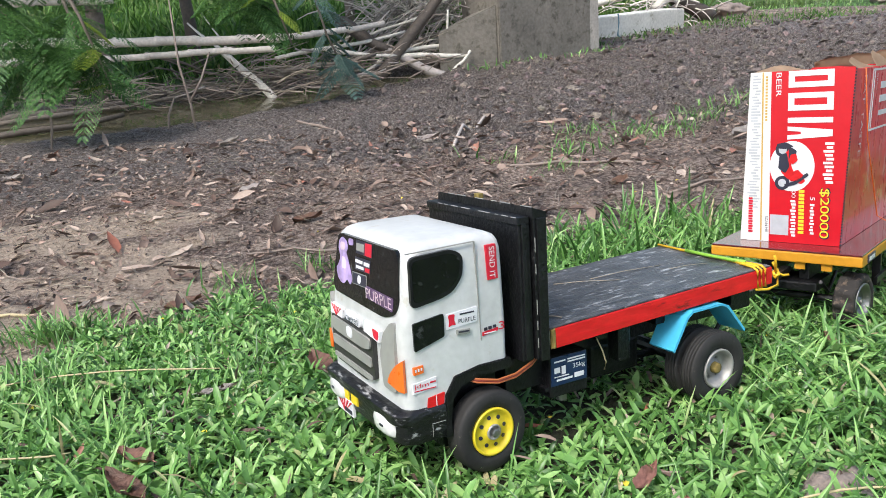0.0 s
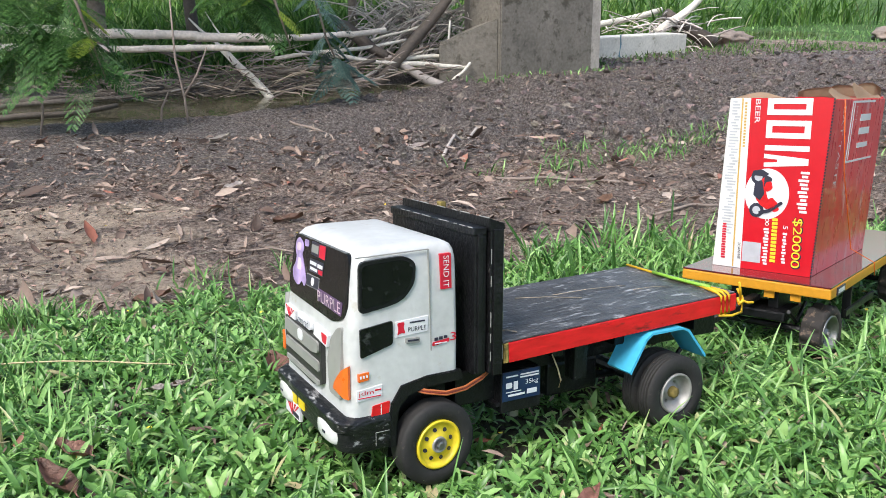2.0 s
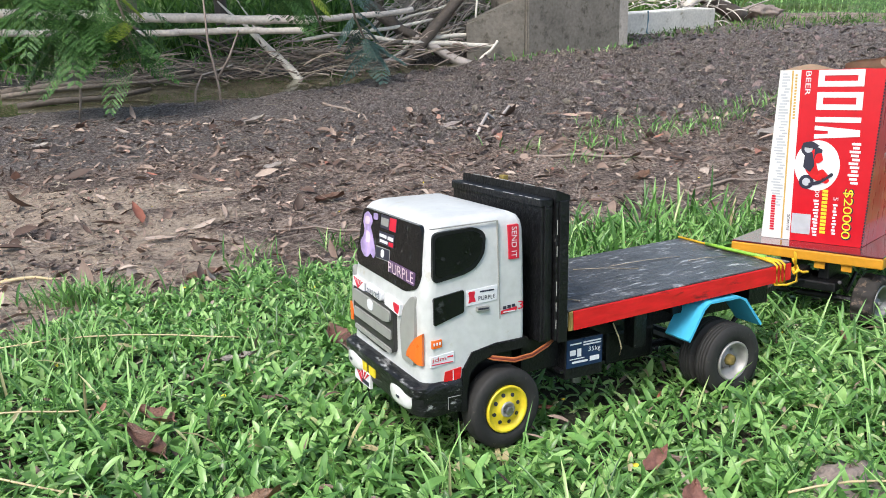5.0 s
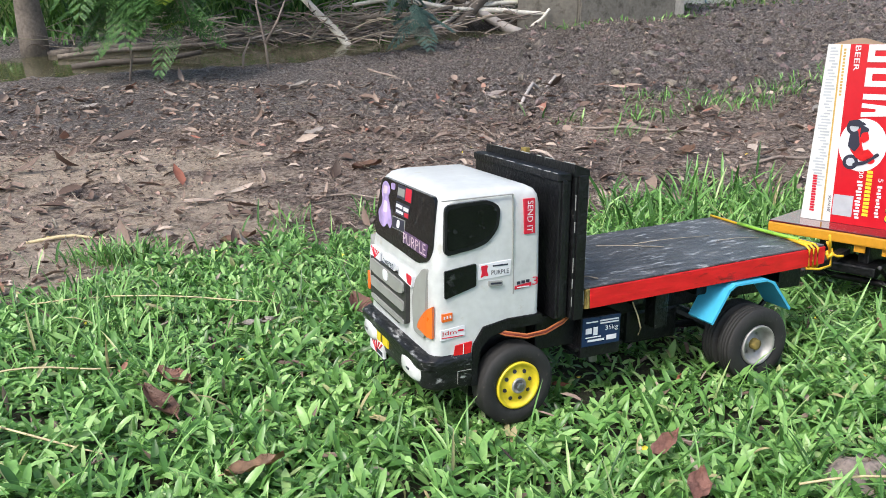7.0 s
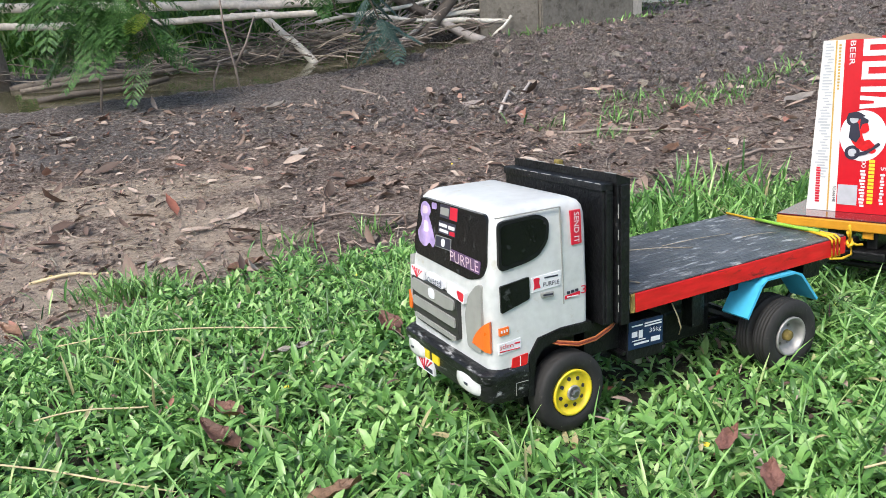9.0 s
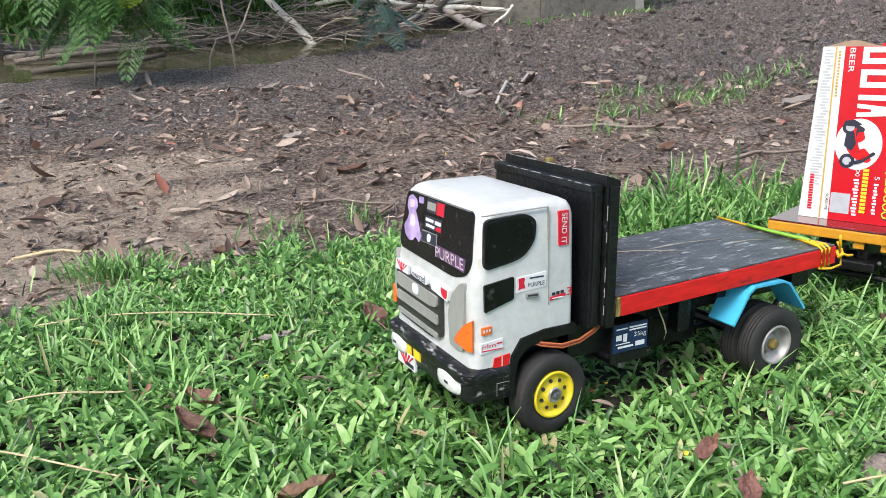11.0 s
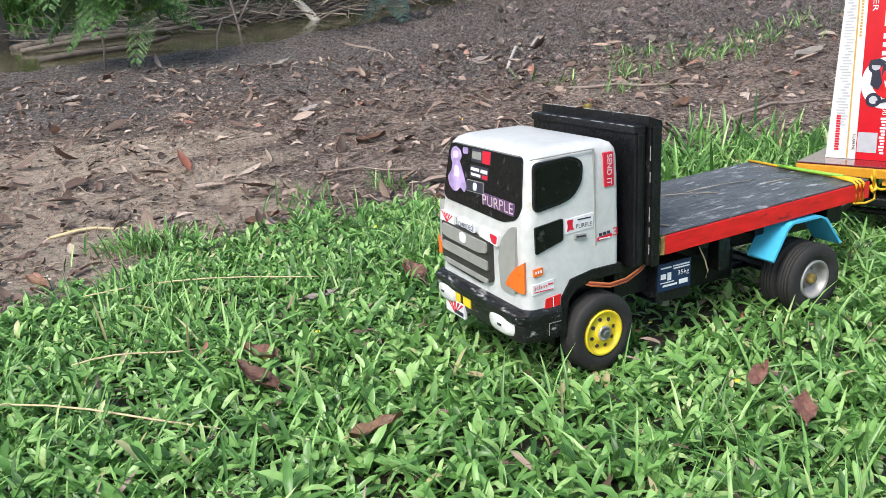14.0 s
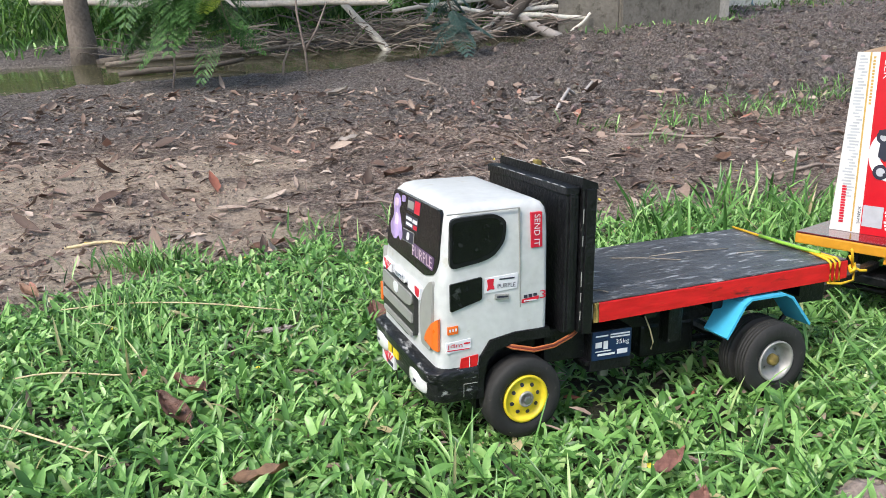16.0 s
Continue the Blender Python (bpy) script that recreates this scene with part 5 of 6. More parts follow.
def build_truck():
    t = empty("toy_truck", TRUCK, "hand-built toy flatbed truck with a white cab, on the grass", "toy truck")
    # cab shell with its wheel arch cut out
    rings = [cab_ring(w, i, f) for w, i, f in ((0.088, 0.002, 0), (0.1, 0, 0), (0.125, 0, 0.0), (0.15, 0, 0.002), (0.19, 0, 0.003), (0.225, 0, 0.0), (0.25, 0.0005, 0), (0.29, 0.001, 0),
                                                     (0.318, 0.002, 0), (0.328, 0.004, 0), (0.335, 0.008, 0.002), (0.339, 0.016, 0.004), (0.3405, 0.028, 0.006))]
    cab = part("cab", loft(rings), M_WHITE, t, "hand-painted glossy white cab", True)
    cut(cab, prism([(0.057, 0.02), (0.0585, 0.11), (0.064, 0.132), (0.078, 0.147), (0.108, 0.154), (0.2, 0.154), (0.2, 0.02)], 1, -0.05, 0.3))
    cab.data.shade_smooth()
    for p in cab.data.polygons:
        if abs(p.normal.z) < 0.02 and abs(p.normal.y) < 0.02:
            p.use_smooth = False
    md = cab.modifiers.new("edges", "EDGE_SPLIT")
    md.split_angle = radians(40)
    Y0 = -0.0006

    def side_plate(name, pts, mat, label, r=0.003, thick=0.0016, bevel=0.0):
        return part(name, prism(round_poly(pts, r), 1, 0.004, Y0 - thick, None, bevel), mat, cab, label)

    side_plate("window_seal", [(0.0165, 0.3235), (0.078, 0.3265), (0.0945, 0.317), (0.0925, 0.289), (0.077, 0.2705), (0.06, 0.2645), (0.0155, 0.2575)], M_BLACK, "rough black brushed window edge", 0.009, 0.001)
    side_plate("side_window", [(0.0195, 0.319), (0.076, 0.322), (0.0895, 0.314), (0.0875, 0.292), (0.074, 0.2765), (0.058, 0.2705), (0.019, 0.264)], M_WINDOW, "black painted side window with brush marks", 0.008, 0.002)
    side_plate("lower_window", [(0.0155, 0.2385), (0.0605, 0.2445), (0.0605, 0.214), (0.016, 0.201)], M_WINDOW, "small black painted lower window", 0.003)
    groove = bmesh.new()
    for a, b in (((0.0125, 0.329), (0.113, 0.3315)), ((0.113, 0.3315), (0.1165, 0.196))):
        d = (Vector(b) - Vector(a)).normalized().orthogonal() * 0.0006
        prism([Vector(a) + d, Vector(b) + d, Vector(b) - d, Vector(a) - d], 1, 0.002, Y0 - 0.0004, groove)
    part("door_line", groove, M_GREY, cab, "thin grey door outline")
    side_plate("door_handle", [(0.079, 0.2185), (0.099, 0.2175), (0.099, 0.2105), (0.079, 0.2115)], M_GREY, "grey door handle", 0.0015, 0.003, 0.0008)
    side_plate("handle_recess", [(0.081, 0.2165), (0.097, 0.2158), (0.097, 0.2135), (0.081, 0.2142)], M_INK, "dark handle slot", 0.001, 0.0034)
    s = side_plate("sticker", [(0.1295, 0.3235), (0.1455, 0.324), (0.147, 0.277), (0.131, 0.2765)], M_REDSTICK, "red sticker with white letters", 0.0008, 0.0005)
    lettering("letters", "SEND IT", s, M_PAPER, (0.1385, Y0 - 0.0012, 0.3), 0.042, 0.0085, SIDE_DOWN)
    s = side_plate("sticker", [(0.065, 0.2415), (0.112, 0.2445), (0.111, 0.224), (0.064, 0.221)], M_PAPER, "pale sticker with a red emblem", 0.0008, 0.0005)
    part("emblem", prism(round_poly([(0.067, 0.24), (0.078, 0.2405), (0.076, 0.233), (0.079, 0.225), (0.072, 0.2265), (0.067, 0.2235), (0.069, 0.231)], 0.003), 1, Y0, Y0 - 0.001), M_REDSTICK, s)
    lettering("letters", "PURPLE", s, M_INK, (0.0955, Y0 - 0.0012, 0.2295), 0.026, 0.006, SIDE)
    bars("small_print", s, M_INK, [(0.085, 0.2375, 0.107, 0.2395)], 1, Y0, 0.001)
    s = side_plate("sticker", [(0.119, 0.2065), (0.144, 0.2095), (0.143, 0.2045), (0.1185, 0.2015)], M_REDSTICK, "small red and dark sticker", 0.0008, 0.0005)
    bars("dark_print", s, M_INK, [(0.1215, 0.2085, 0.1265, 0.2125), (0.1285, 0.2092, 0.1335, 0.2132), (0.1355, 0.21, 0.1405, 0.2138)], 1, Y0, 0.0008)
    bars("small_print", s, M_PAPER, [(0.1215, 0.2038, 0.14, 0.2052)], 1, Y0 - 0.0004, 0.0008)
    lettering("letters", "3", s, M_REDSTICK, (0.1495, Y0 - 0.0008, 0.211), 0.009, 0.0115, SIDE)
    side_plate("side_marker", [(0.0125, 0.181), (0.027, 0.1822), (0.027, 0.1715), (0.0125, 0.1703)], M_ORANGE, "small orange marker sticker", 0.001, 0.001)
    bars("marker_print", cab, M_PAPER, [(0.0145, 0.1745, 0.0165, 0.1782), (0.0187, 0.1748, 0.0207, 0.1785), (0.0229, 0.1751, 0.0249, 0.1788)], 1, Y0 - 0.001, 0.0006)
    s = side_plate("sticker", [(0.0105, 0.159), (0.045, 0.1625), (0.045, 0.148), (0.0105, 0.1445)], M_PAPER, "white sticker with red letters", 0.0008, 0.0005)
    lettering("letters", "jdm", s, M_REDSTICK, (0.0225, Y0 - 0.0012, 0.1545), 0.021, 0.0075, SIDE)
    bars("small_print", s, M_REDSTICK, [(0.035, 0.1555, 0.0435, 0.1575), (0.012, 0.148, 0.043, 0.1492)], 1, Y0, 0.001)
    s = side_plate("reflector", [(0.0315, 0.1355), (0.056, 0.1385), (0.054, 0.123), (0.029, 0.1195)], M_RED, "red reflector patch", 0.001, 0.001)
    bars("reflector_gap", s, M_PAPER, [(0.0425, 0.1225, 0.0435, 0.1365)], 1, Y0 - 0.0008, 0.0008)
    # arch trim
    outer = [(0.0535, 0.075), (0.054, 0.104), (0.0575, 0.134), (0.072, 0.156), (0.11, 0.163), (0.16, 0.1635)]
    inner = [(0.165, 0.149), (0.11, 0.1475), (0.082, 0.1405), (0.069, 0.127), (0.064, 0.1), (0.064, 0.075)]
    part("wheel_arch", prism(outer + inner, 1, 0.03, -0.0035, None, 0.001), M_BLACK, cab, "black wheel arch trim")
    part("wheel_arch", prism(outer + inner, 1, CAB_W - 0.02, CAB_W + 0.003, None, 0.001), M_BLACK, cab, "black wheel arch trim")
    bm = boxed((0.066, 0.03, 0.045), (0.155, CAB_W - 0.03, 0.15))
    part("inner_arch", bm, M_BLACK, cab, "dark inner wheel well")

    # front: windscreen, panels, grille
    def front_plate(name, pts, mat, label, r=0.004, thick=0.0012, parent=cab, back=0.006):
        pts = round_poly([(v * FS, w) for v, w in pts], r)
        bm = bmesh.new()
        lo = [bm.verts.new((rake(w) + back, v, w)) for v, w in pts]
        hi = [bm.verts.new((rake(w) - thick, v, w)) for v, w in pts]
        n = len(pts)
        bm.faces.new(lo)
        bm.faces.new(hi)
        for i in range(n):
            bm.faces.new((lo[i], lo[(i + 1) % n], hi[(i + 1) % n], hi[i]))
        return part(name, bm, mat, parent, label)

    front_plate("windscreen", [(0.192, 0.3285), (0.02, 0.329), (0.0135, 0.262), (0.022, 0.246), (0.05, 0.2365), (0.196, 0.2415), (0.204, 0.252)], M_WINDOW, "glossy black painted windscreen", 0.012)
    for nm, pts, mat, lab in (
            ("sticker", [(0.186, 0.32), (0.176, 0.325), (0.163, 0.32), (0.158, 0.311), (0.164, 0.303), (0.158, 0.296), (0.15, 0.283), (0.142, 0.268), (0.147, 0.259), (0.158, 0.266), (0.166, 0.258), (0.176, 0.257), (0.188, 0.263), (0.194, 0.276), (0.184, 0.288), (0.182, 0.297), (0.189, 0.308)], M_LILAC, "lilac cut-out sticker"),
            ("sticker", [(0.182, 0.317), (0.168, 0.318), (0.167, 0.307), (0.181, 0.305)], M_PINK, "pale pink patch of the cut-out sticker"),
            ("sticker", [(0.176, 0.297), (0.164, 0.295), (0.162, 0.28), (0.176, 0.279)], M_PINK, "pale pink patch of the cut-out sticker"),
            ("sticker", [(0.157, 0.3255), (0.143, 0.326), (0.142, 0.317), (0.156, 0.316)], M_LILAC, "small lilac bubble sticker")):
        front_plate(nm, pts, mat, lab, 0.004, 0.0022 if mat is M_PINK else 0.0018)
    s = front_plate("sticker", [(0.133, 0.327), (0.086, 0.3275), (0.086, 0.3085), (0.133, 0.3085)], M_INK, "black and red square sticker", 0.001, 0.0017)
    front_plate("red_half", [(0.106, 0.3265), (0.087, 0.327), (0.087, 0.309), (0.106, 0.309)], M_REDSTICK, "", 0.0005, 0.002, s, 0.0)
    front_plate("print_bar", [(0.131, 0.323), (0.109, 0.3235), (0.109, 0.3125), (0.131, 0.3125)], M_GREY, "", 0.0005, 0.0022, s, 0.0)
    s = front_plate("sticker", [(0.135, 0.303), (0.09, 0.304), (0.09, 0.286), (0.135, 0.285)], M_INK, "black sticker with white bars", 0.001, 0.0017)
    for a, b, c, d in ((0.133, 0.3, 0.112, 0.2955), (0.108, 0.3, 0.092, 0.295), (0.131, 0.292, 0.108, 0.288)):
        front_plate("print_bar", [(a, b), (c, b), (c, d), (a, d)], M_PAPER, "", 0.0005, 0.0022, s, 0.0)
    front_plate("print_bar", [(0.104, 0.2925), (0.091, 0.293), (0.091, 0.287), (0.104, 0.287)], M_REDSTICK, "", 0.0005, 0.0022, s, 0.0)
    s = front_plate("sticker", [(0.142, 0.2805), (0.1, 0.282), (0.099, 0.265), (0.141, 0.2635)], M_GREY, "dark outlined sticker with a round mark", 0.001, 0.0017)
    front_plate("sticker_field", [(0.141, 0.2795), (0.101, 0.281), (0.1, 0.266), (0.14, 0.2645)], M_INK, "", 0.001, 0.002, s, 0.0)
    front_plate("round_mark", [(0.125, 0.2785), (0.115, 0.2788), (0.115, 0.2675), (0.125, 0.267)], M_PAPER, "", 0.005, 0.0024, s, 0.0)
    s = front_plate("sticker", [(0.1, 0.2685), (0.026, 0.267), (0.027, 0.249), (0.1, 0.2525)], M_PURPLE, "purple sticker with bold pale letters", 0.003, 0.0017)
    lettering("letters", "PURPLE", s, M_PINK, (rake(0.26) - 0.0032, 0.063 * FS, 0.2595), 0.07 * FS, 0.0155, FRONT)
    # lower front
    front_plate("sticker", [(0.207, 0.2215), (0.168, 0.2195), (0.168, 0.2035), (0.207, 0.2065)], M_PAPER, "red and white ray sticker", 0.001, 0.0036)
    for i in range(5):
        front_plate("ray", [(0.187, 0.2055), (0.205 - 0.0075 * i, 0.2205 - 0.0004 * i), (0.2015 - 0.0075 * i, 0.2205 - 0.0004 * i)], M_REDSTICK, "", 0.0002, 0.0042)
    s = front_plate("sticker", [(0.158, 0.222), (0.112, 0.2185), (0.112, 0.206), (0.156, 0.2085)], M_PAPER, "white sticker with dark blue script", 0.004, 0.0036)
    lettering("letters", "Lowered", s, M_NAVY, (-0.0046, 0.1355 * FS, 0.2145), 0.043 * FS, 0.012, FRONT)
    s = front_plate("sticker", [(0.1, 0.221), (0.056, 0.217), (0.057, 0.2005), (0.1, 0.2055)], M_PAPER, "white sticker with a red figure of rays", 0.001, 0.0036)
    front_plate("ray", [(0.076, 0.216), (0.058, 0.215), (0.059, 0.2025), (0.07, 0.2045)], M_REDSTICK, "", 0.004, 0.0042, s, 0)
    front_plate("grey_panel", [(0.02, 0.238), (0.032, 0.234), (0.048, 0.216), (0.056, 0.185), (0.052, 0.142), (0.02, 0.142)], M_GREY, "grey painted corner panel", 0.006, 0.0032)
    front_plate("grey_panel", [(0.2115, 0.238), (0.205, 0.225), (0.203, 0.16), (0.211, 0.156)], M_GREY, "grey painted corner panel", 0.004, 0.0032)
    # the indicator wraps round the corner
    r, path = 0.0185, []
    for k in range(19):
        q = k / 18
        if q < 0.7:
            path.append((-0.0038, 0.045 - 0.028 * q / 0.7))
        else:
            an = radians(38 * (q - 0.7) / 0.3)
            path.append((0.017 - (r + 0.0022) * math.cos(an), 0.017 - (r + 0.0022) * math.sin(an)))
    ring = []
    for k, (pu, pv) in enumerate(path):
        q = k / 18
        lo = 0.1515 - 0.004 * q
        hi = lo + 0.001 + 0.043 * q ** 0.72
        ring.append([(pu, pv, lo), (pu, pv, hi), (pu + 0.004, pv + 0.002, hi), (pu + 0.004, pv + 0.002, lo)])
    part("indicator", loft(ring), M_ORANGE, cab, "orange painted indicator")
    front_plate("indicator", [(0.213, 0.18), (0.205, 0.165), (0.204, 0.15), (0.213, 0.15)], M_ORANGE, "orange painted indicator", 0.003, 0.005)
    g = front_plate("grille", [(0.201, 0.207), (0.075, 0.203), (0.073, 0.143), (0.1, 0.134), (0.19, 0.138), (0.203, 0.15)], M_DARKGREY, "grey grille with black slots", 0.004, 0.004)
    front_plate("grille_bar", [(0.197, 0.204), (0.08, 0.2), (0.08, 0.185), (0.1, 0.181), (0.18, 0.183), (0.197, 0.186)], M_GREY, "", 0.005, 0.0065, g, 0)
    front_plate("grille_bar", [(0.197, 0.176), (0.08, 0.173), (0.079, 0.159), (0.197, 0.162)], M_GREY, "", 0.003, 0.0065, g, 0)
    front_plate("grille_bar", [(0.195, 0.149), (0.08, 0.146), (0.08, 0.139), (0.195, 0.142)], M_GREY, "", 0.002, 0.0065, g, 0)
    front_plate("badge", [(0.147, 0.202), (0.13, 0.2015), (0.13, 0.186), (0.147, 0.1865)], M_PAPER, "pale round badge", 0.007, 0.0075, g, 0)
    # bumper
    def bring(w, grow):
        u0, u1, v0, v1, r = -0.014 - grow, 0.056, -0.0035 - grow * 0.3, CAB_W + 0.004, 0.02
        pts = []
        for cx, cy, a0, rr in ((u0 + r, v0 + r, 180, r), (u1 - 0.002, v0 + 0.002, 270, 0.002), (u1 - 0.002, v1 - 0.002, 0, 0.002), (u0 + r, v1 - r, 90, r)):
            for k in range(6):
                a = radians(a0 + 90 * k / 5)
                pts.append((cx + rr * math.cos(a), cy + rr * math.sin(a), w))
        return pts
    b = part("bumper", loft([bring(w, g) for w, g in ((0.076, -0.008), (0.079, -0.003), (0.09, -0.001), (0.103, -0.001), (0.107, 0.003), (0.118, 0.003), (0.1215, -0.004), (0.1235, -0.012))]), M_BUMPER, t, "rough black painted bumper with pale brush scuffs", True)
    b.modifiers.new("edges", "EDGE_SPLIT").split_angle = radians(35)
    for v0 in (0.04, CAB_W - 0.04):
        bm = bmesh.new()
        bmesh.ops.create_uvsphere(bm, u_segments=20, v_segments=12, radius=1)
        for v in bm.verts:
            x, y, z = v.co
            y, z = math.copysign(abs(y) ** 0.7, y), math.copysign(abs(z) ** 0.7, z)
            v.co = (-0.0115 + 0.0095 * x + 0.01 * max(0, -y * (1 if v0 < 0.1 else -1)) ** 2, v0 + 0.037 * y, 0.097 + 0.0145 * z)
        part("headlight", bm, M_LAMP, b, "silvery white painted headlight", True)
        part("lamp_spot", boxed((-0.0216, v0 - 0.006, 0.0965), (-0.0202, v0 + 0.003, 0.1), 0.0006), M_INK, b)
    for v0 in (0.206, 0.174, 0.142):
        part("yellow_marker", boxed((-0.0155, v0 - 0.011, 0.0905), (-0.0125, v0 + 0.011, 0.1065), 0.001), M_YELLOW, b, "yellow square on the bumper")
    p = part("front_plate", boxed((-0.0145, 0.152, 0.066), (-0.0095, 0.212, 0.0895), 0.001), M_PAPER, b, "small white plate with red rays and a dark bar")
    bm = bmesh.new()
    for i in range(5):
        prism([(0.182, 0.068), (0.209 - 0.0125 * i, 0.088), (0.203 - 0.0125 * i, 0.088)], 0, -0.0144, -0.0152, bm)
    part("rays", bm, M_REDSTICK, p)
    bars("plate_bar", p, M_INK, [(0.155, 0.0695, 0.18, 0.0755)], 0, -0.0148)
    # seam on the side of the bumper
    bars("bumper_seam", b, M_GREY, [(0.034, 0.082, 0.0347, 0.1), (0.034, 0.0995, 0.054, 0.1002)], 1, -0.0032)

    # headboard behind the cab
    h = part("headboard", boxed((0.179, -0.006, 0.152), (0.198, 0.243, 0.347), 0.002), M_BLACK, t, "tall double black headboard with scuffed edges")
    part("rear_board", boxed((0.2, -0.011, 0.152), (0.222, 0.245, 0.352), 0.002), M_BLACK, h)
    bm = bmesh.new()
    prism([(0.198, 0.35), (0.199, 0.366), (0.222, 0.358), (0.2235, 0.35)], 1, -0.0115, 0.2455, bm, 0.0008)
    part("top_rail", bm, M_BLACK, h)
    part("top_rail", boxed((0.176, -0.007, 0.343), (0.1975, 0.244, 0.3545), 0.002), M_BLACK, h)
    part("edge_post", boxed((0.2045, -0.014, 0.15), (0.2195, -0.0105, 0.351), 0.001), M_BLACK, h)
    part("edge_post", boxed((0.183, -0.009, 0.155), (0.1905, -0.0055, 0.345), 0.001), M_BLACK, h)
    part("crumb", boxed((0.203, 0.13, 0.3625), (0.213, 0.142, 0.372), 0.002), M_CHIP, h, "crumb of dirt on the headboard")
    worn = random.Random(4)
    for lo_v, hi_v, u, w in ((-0.005, 0.242, 0.1755, 0.3545), (-0.01, 0.243, 0.1985, 0.3665)):
        v = lo_v
        while v < hi_v - 0.02:
            ln = worn.uniform(0.006, 0.03)
            part("worn_edge", boxed((u, v, w - 0.0006), (u + 0.0016, v + ln, w + 0.0005), 0.0003), M_GREY, h, "pale worn edge of the board")
            v += ln + worn.uniform(0.004, 0.03)
    for u in (0.2015, 0.2205):
        w = 0.17
        while w < 0.33:
            ln = worn.uniform(0.005, 0.022)
            part("worn_edge", boxed((u, -0.0116, w), (u + 0.0012, -0.0104, w + ln), 0.0003), M_GREY, h, "pale worn edge of the board")
            w += ln + worn.uniform(0.006, 0.04)
    # flat bed
    bed = part("flatbed", boxed((0.2235, -0.0085, 0.166), (0.676, 0.2255, 0.1915), 0.0015), M_BEDTOP, t, "flat bed of a scuffed black board")
    bed.matrix_local = TILT
    part("top_sheet", boxed((0.223, -0.0112, 0.1918), (0.6775, 0.2285, 0.1948), 0.001), M_BEDTOP, bed, "scratched black top sheet")
    part("side_rail", boxed((0.232, -0.0128, 0.1632), (0.676, -0.0087, 0.1915), 0.001), M_RED, bed, "red painted side rail")
    part("side_rail", boxed((0.232, 0.2257, 0.1632), (0.676, 0.2298, 0.1915), 0.001), M_RED, bed, "red painted side rail")
    part("end_rail", boxed((0.6763, -0.0118, 0.1632), (0.6803, 0.229, 0.1915), 0.001), M_RED, bed, "red painted end rail")
    bm = boxed((0.2245, -0.013, 0.164), (0.2315, -0.0075, 0.1915), 0.001)
    bmesh.ops.subdivide_edges(bm, edges=bm.edges[:], cuts=3)
    for v in bm.verts:
        v.co += Vector((1, 1, 1)) * 0.002 * noise.noise(v.co * 300)
    part("chipped_end", bm, M_CHIP, bed, "chipped yellow-brown end of the rail")
    # chassis
    c = part("chassis", boxed((0.06, 0.065, 0.115), (0.72, 0.085, 0.15), 0.002), M_BLACK, t, "black chassis rails and axles")
    part("rail", boxed((0.06, 0.13, 0.115), (0.72, 0.15, 0.15), 0.002), M_BLACK, c)
    for u in (0.19, 0.33, 0.45, 0.62):
        part("cross_member", boxed((u, 0.02, 0.145), (u + 0.02, 0.2, 0.1655), 0.001), M_BLACK, c)
    part("axle", tube([(0.123, 0.02, 0.067), (0.123, 0.22, 0.067)], 0.008, 10), M_BLACK, c)
    part("axle", tube([(0.538, 0.02, 0.066), (0.538, 0.22, 0.066)], 0.012, 10), M_BLACK, c)
    part("gearbox", boxed((0.36, 0.07, 0.06), (0.46, 0.145, 0.115), 0.006), M_BLACK, c)
    part("drive_shaft", tube([(0.18, 0.108, 0.085), (0.545, 0.108, 0.06)], 0.007, 8), M_BLACK, c)
    for v in (0.035, 0.18):
        part("leaf_spring", tube([(0.49, v, 0.118), (0.52, v, 0.085), (0.552, v, 0.075), (0.585, v, 0.085), (0.615, v, 0.118)], 0.004, 6), M_BLACK, c)
        part("leaf_spring", tube([(0.06, v, 0.11), (0.09, v, 0.085), (0.118, v, 0.077), (0.15, v, 0.085), (0.19, v, 0.118)], 0.004, 6), M_BLACK, c)
        part("bracket", boxed((0.375, v - 0.012, 0.1), (0.4, v + 0.012, 0.16), 0.002), M_BLACK, c)
    part("mount", boxed((0.165, 0.02, 0.1), (0.235, 0.06, 0.15), 0.003), M_BLACK, c)
    part("hitch", boxed((0.66, 0.1, 0.128), (0.74, 0.118, 0.14), 0.002), M_BLACK, c, "black hitch bar")
    # steering servo with its blue label
    s = part("servo_box", boxed((0.229, 0.002, 0.0835), (0.297, 0.05, 0.1445), 0.002), M_BLACK, t, "black servo box with a dark blue label")
    part("label", boxed((0.231, 0.0005, 0.101), (0.295, 0.003, 0.1435), 0.0005), M_NAVY, s, "dark blue printed label")
    lettering("letters", "35kg", s, M_PAPER, (0.28, -0.0002, 0.1245), 0.022, 0.009, SIDE)
    bars("print_bar", s, M_PAPER, [(0.236, 0.136, 0.256, 0.138), (0.26, 0.1325, 0.292, 0.1345), (0.26, 0.1365, 0.292, 0.1385), (0.236, 0.12, 0.246, 0.128), (0.249, 0.117, 0.256, 0.129), (0.24, 0.1075, 0.268, 0.1105), (0.272, 0.107, 0.289, 0.114), (0.236, 0.1135, 0.262, 0.1148)], 1, 0.0004)
    part("flange", boxed((0.222, 0.004, 0.094), (0.304, 0.046, 0.0995), 0.001), M_BLACK, s)
    part("shaft", tube([(0.262, 0.02, 0.084), (0.262, 0.02, 0.07)], 0.008, 12), M_STEEL, s, "grey servo shaft")
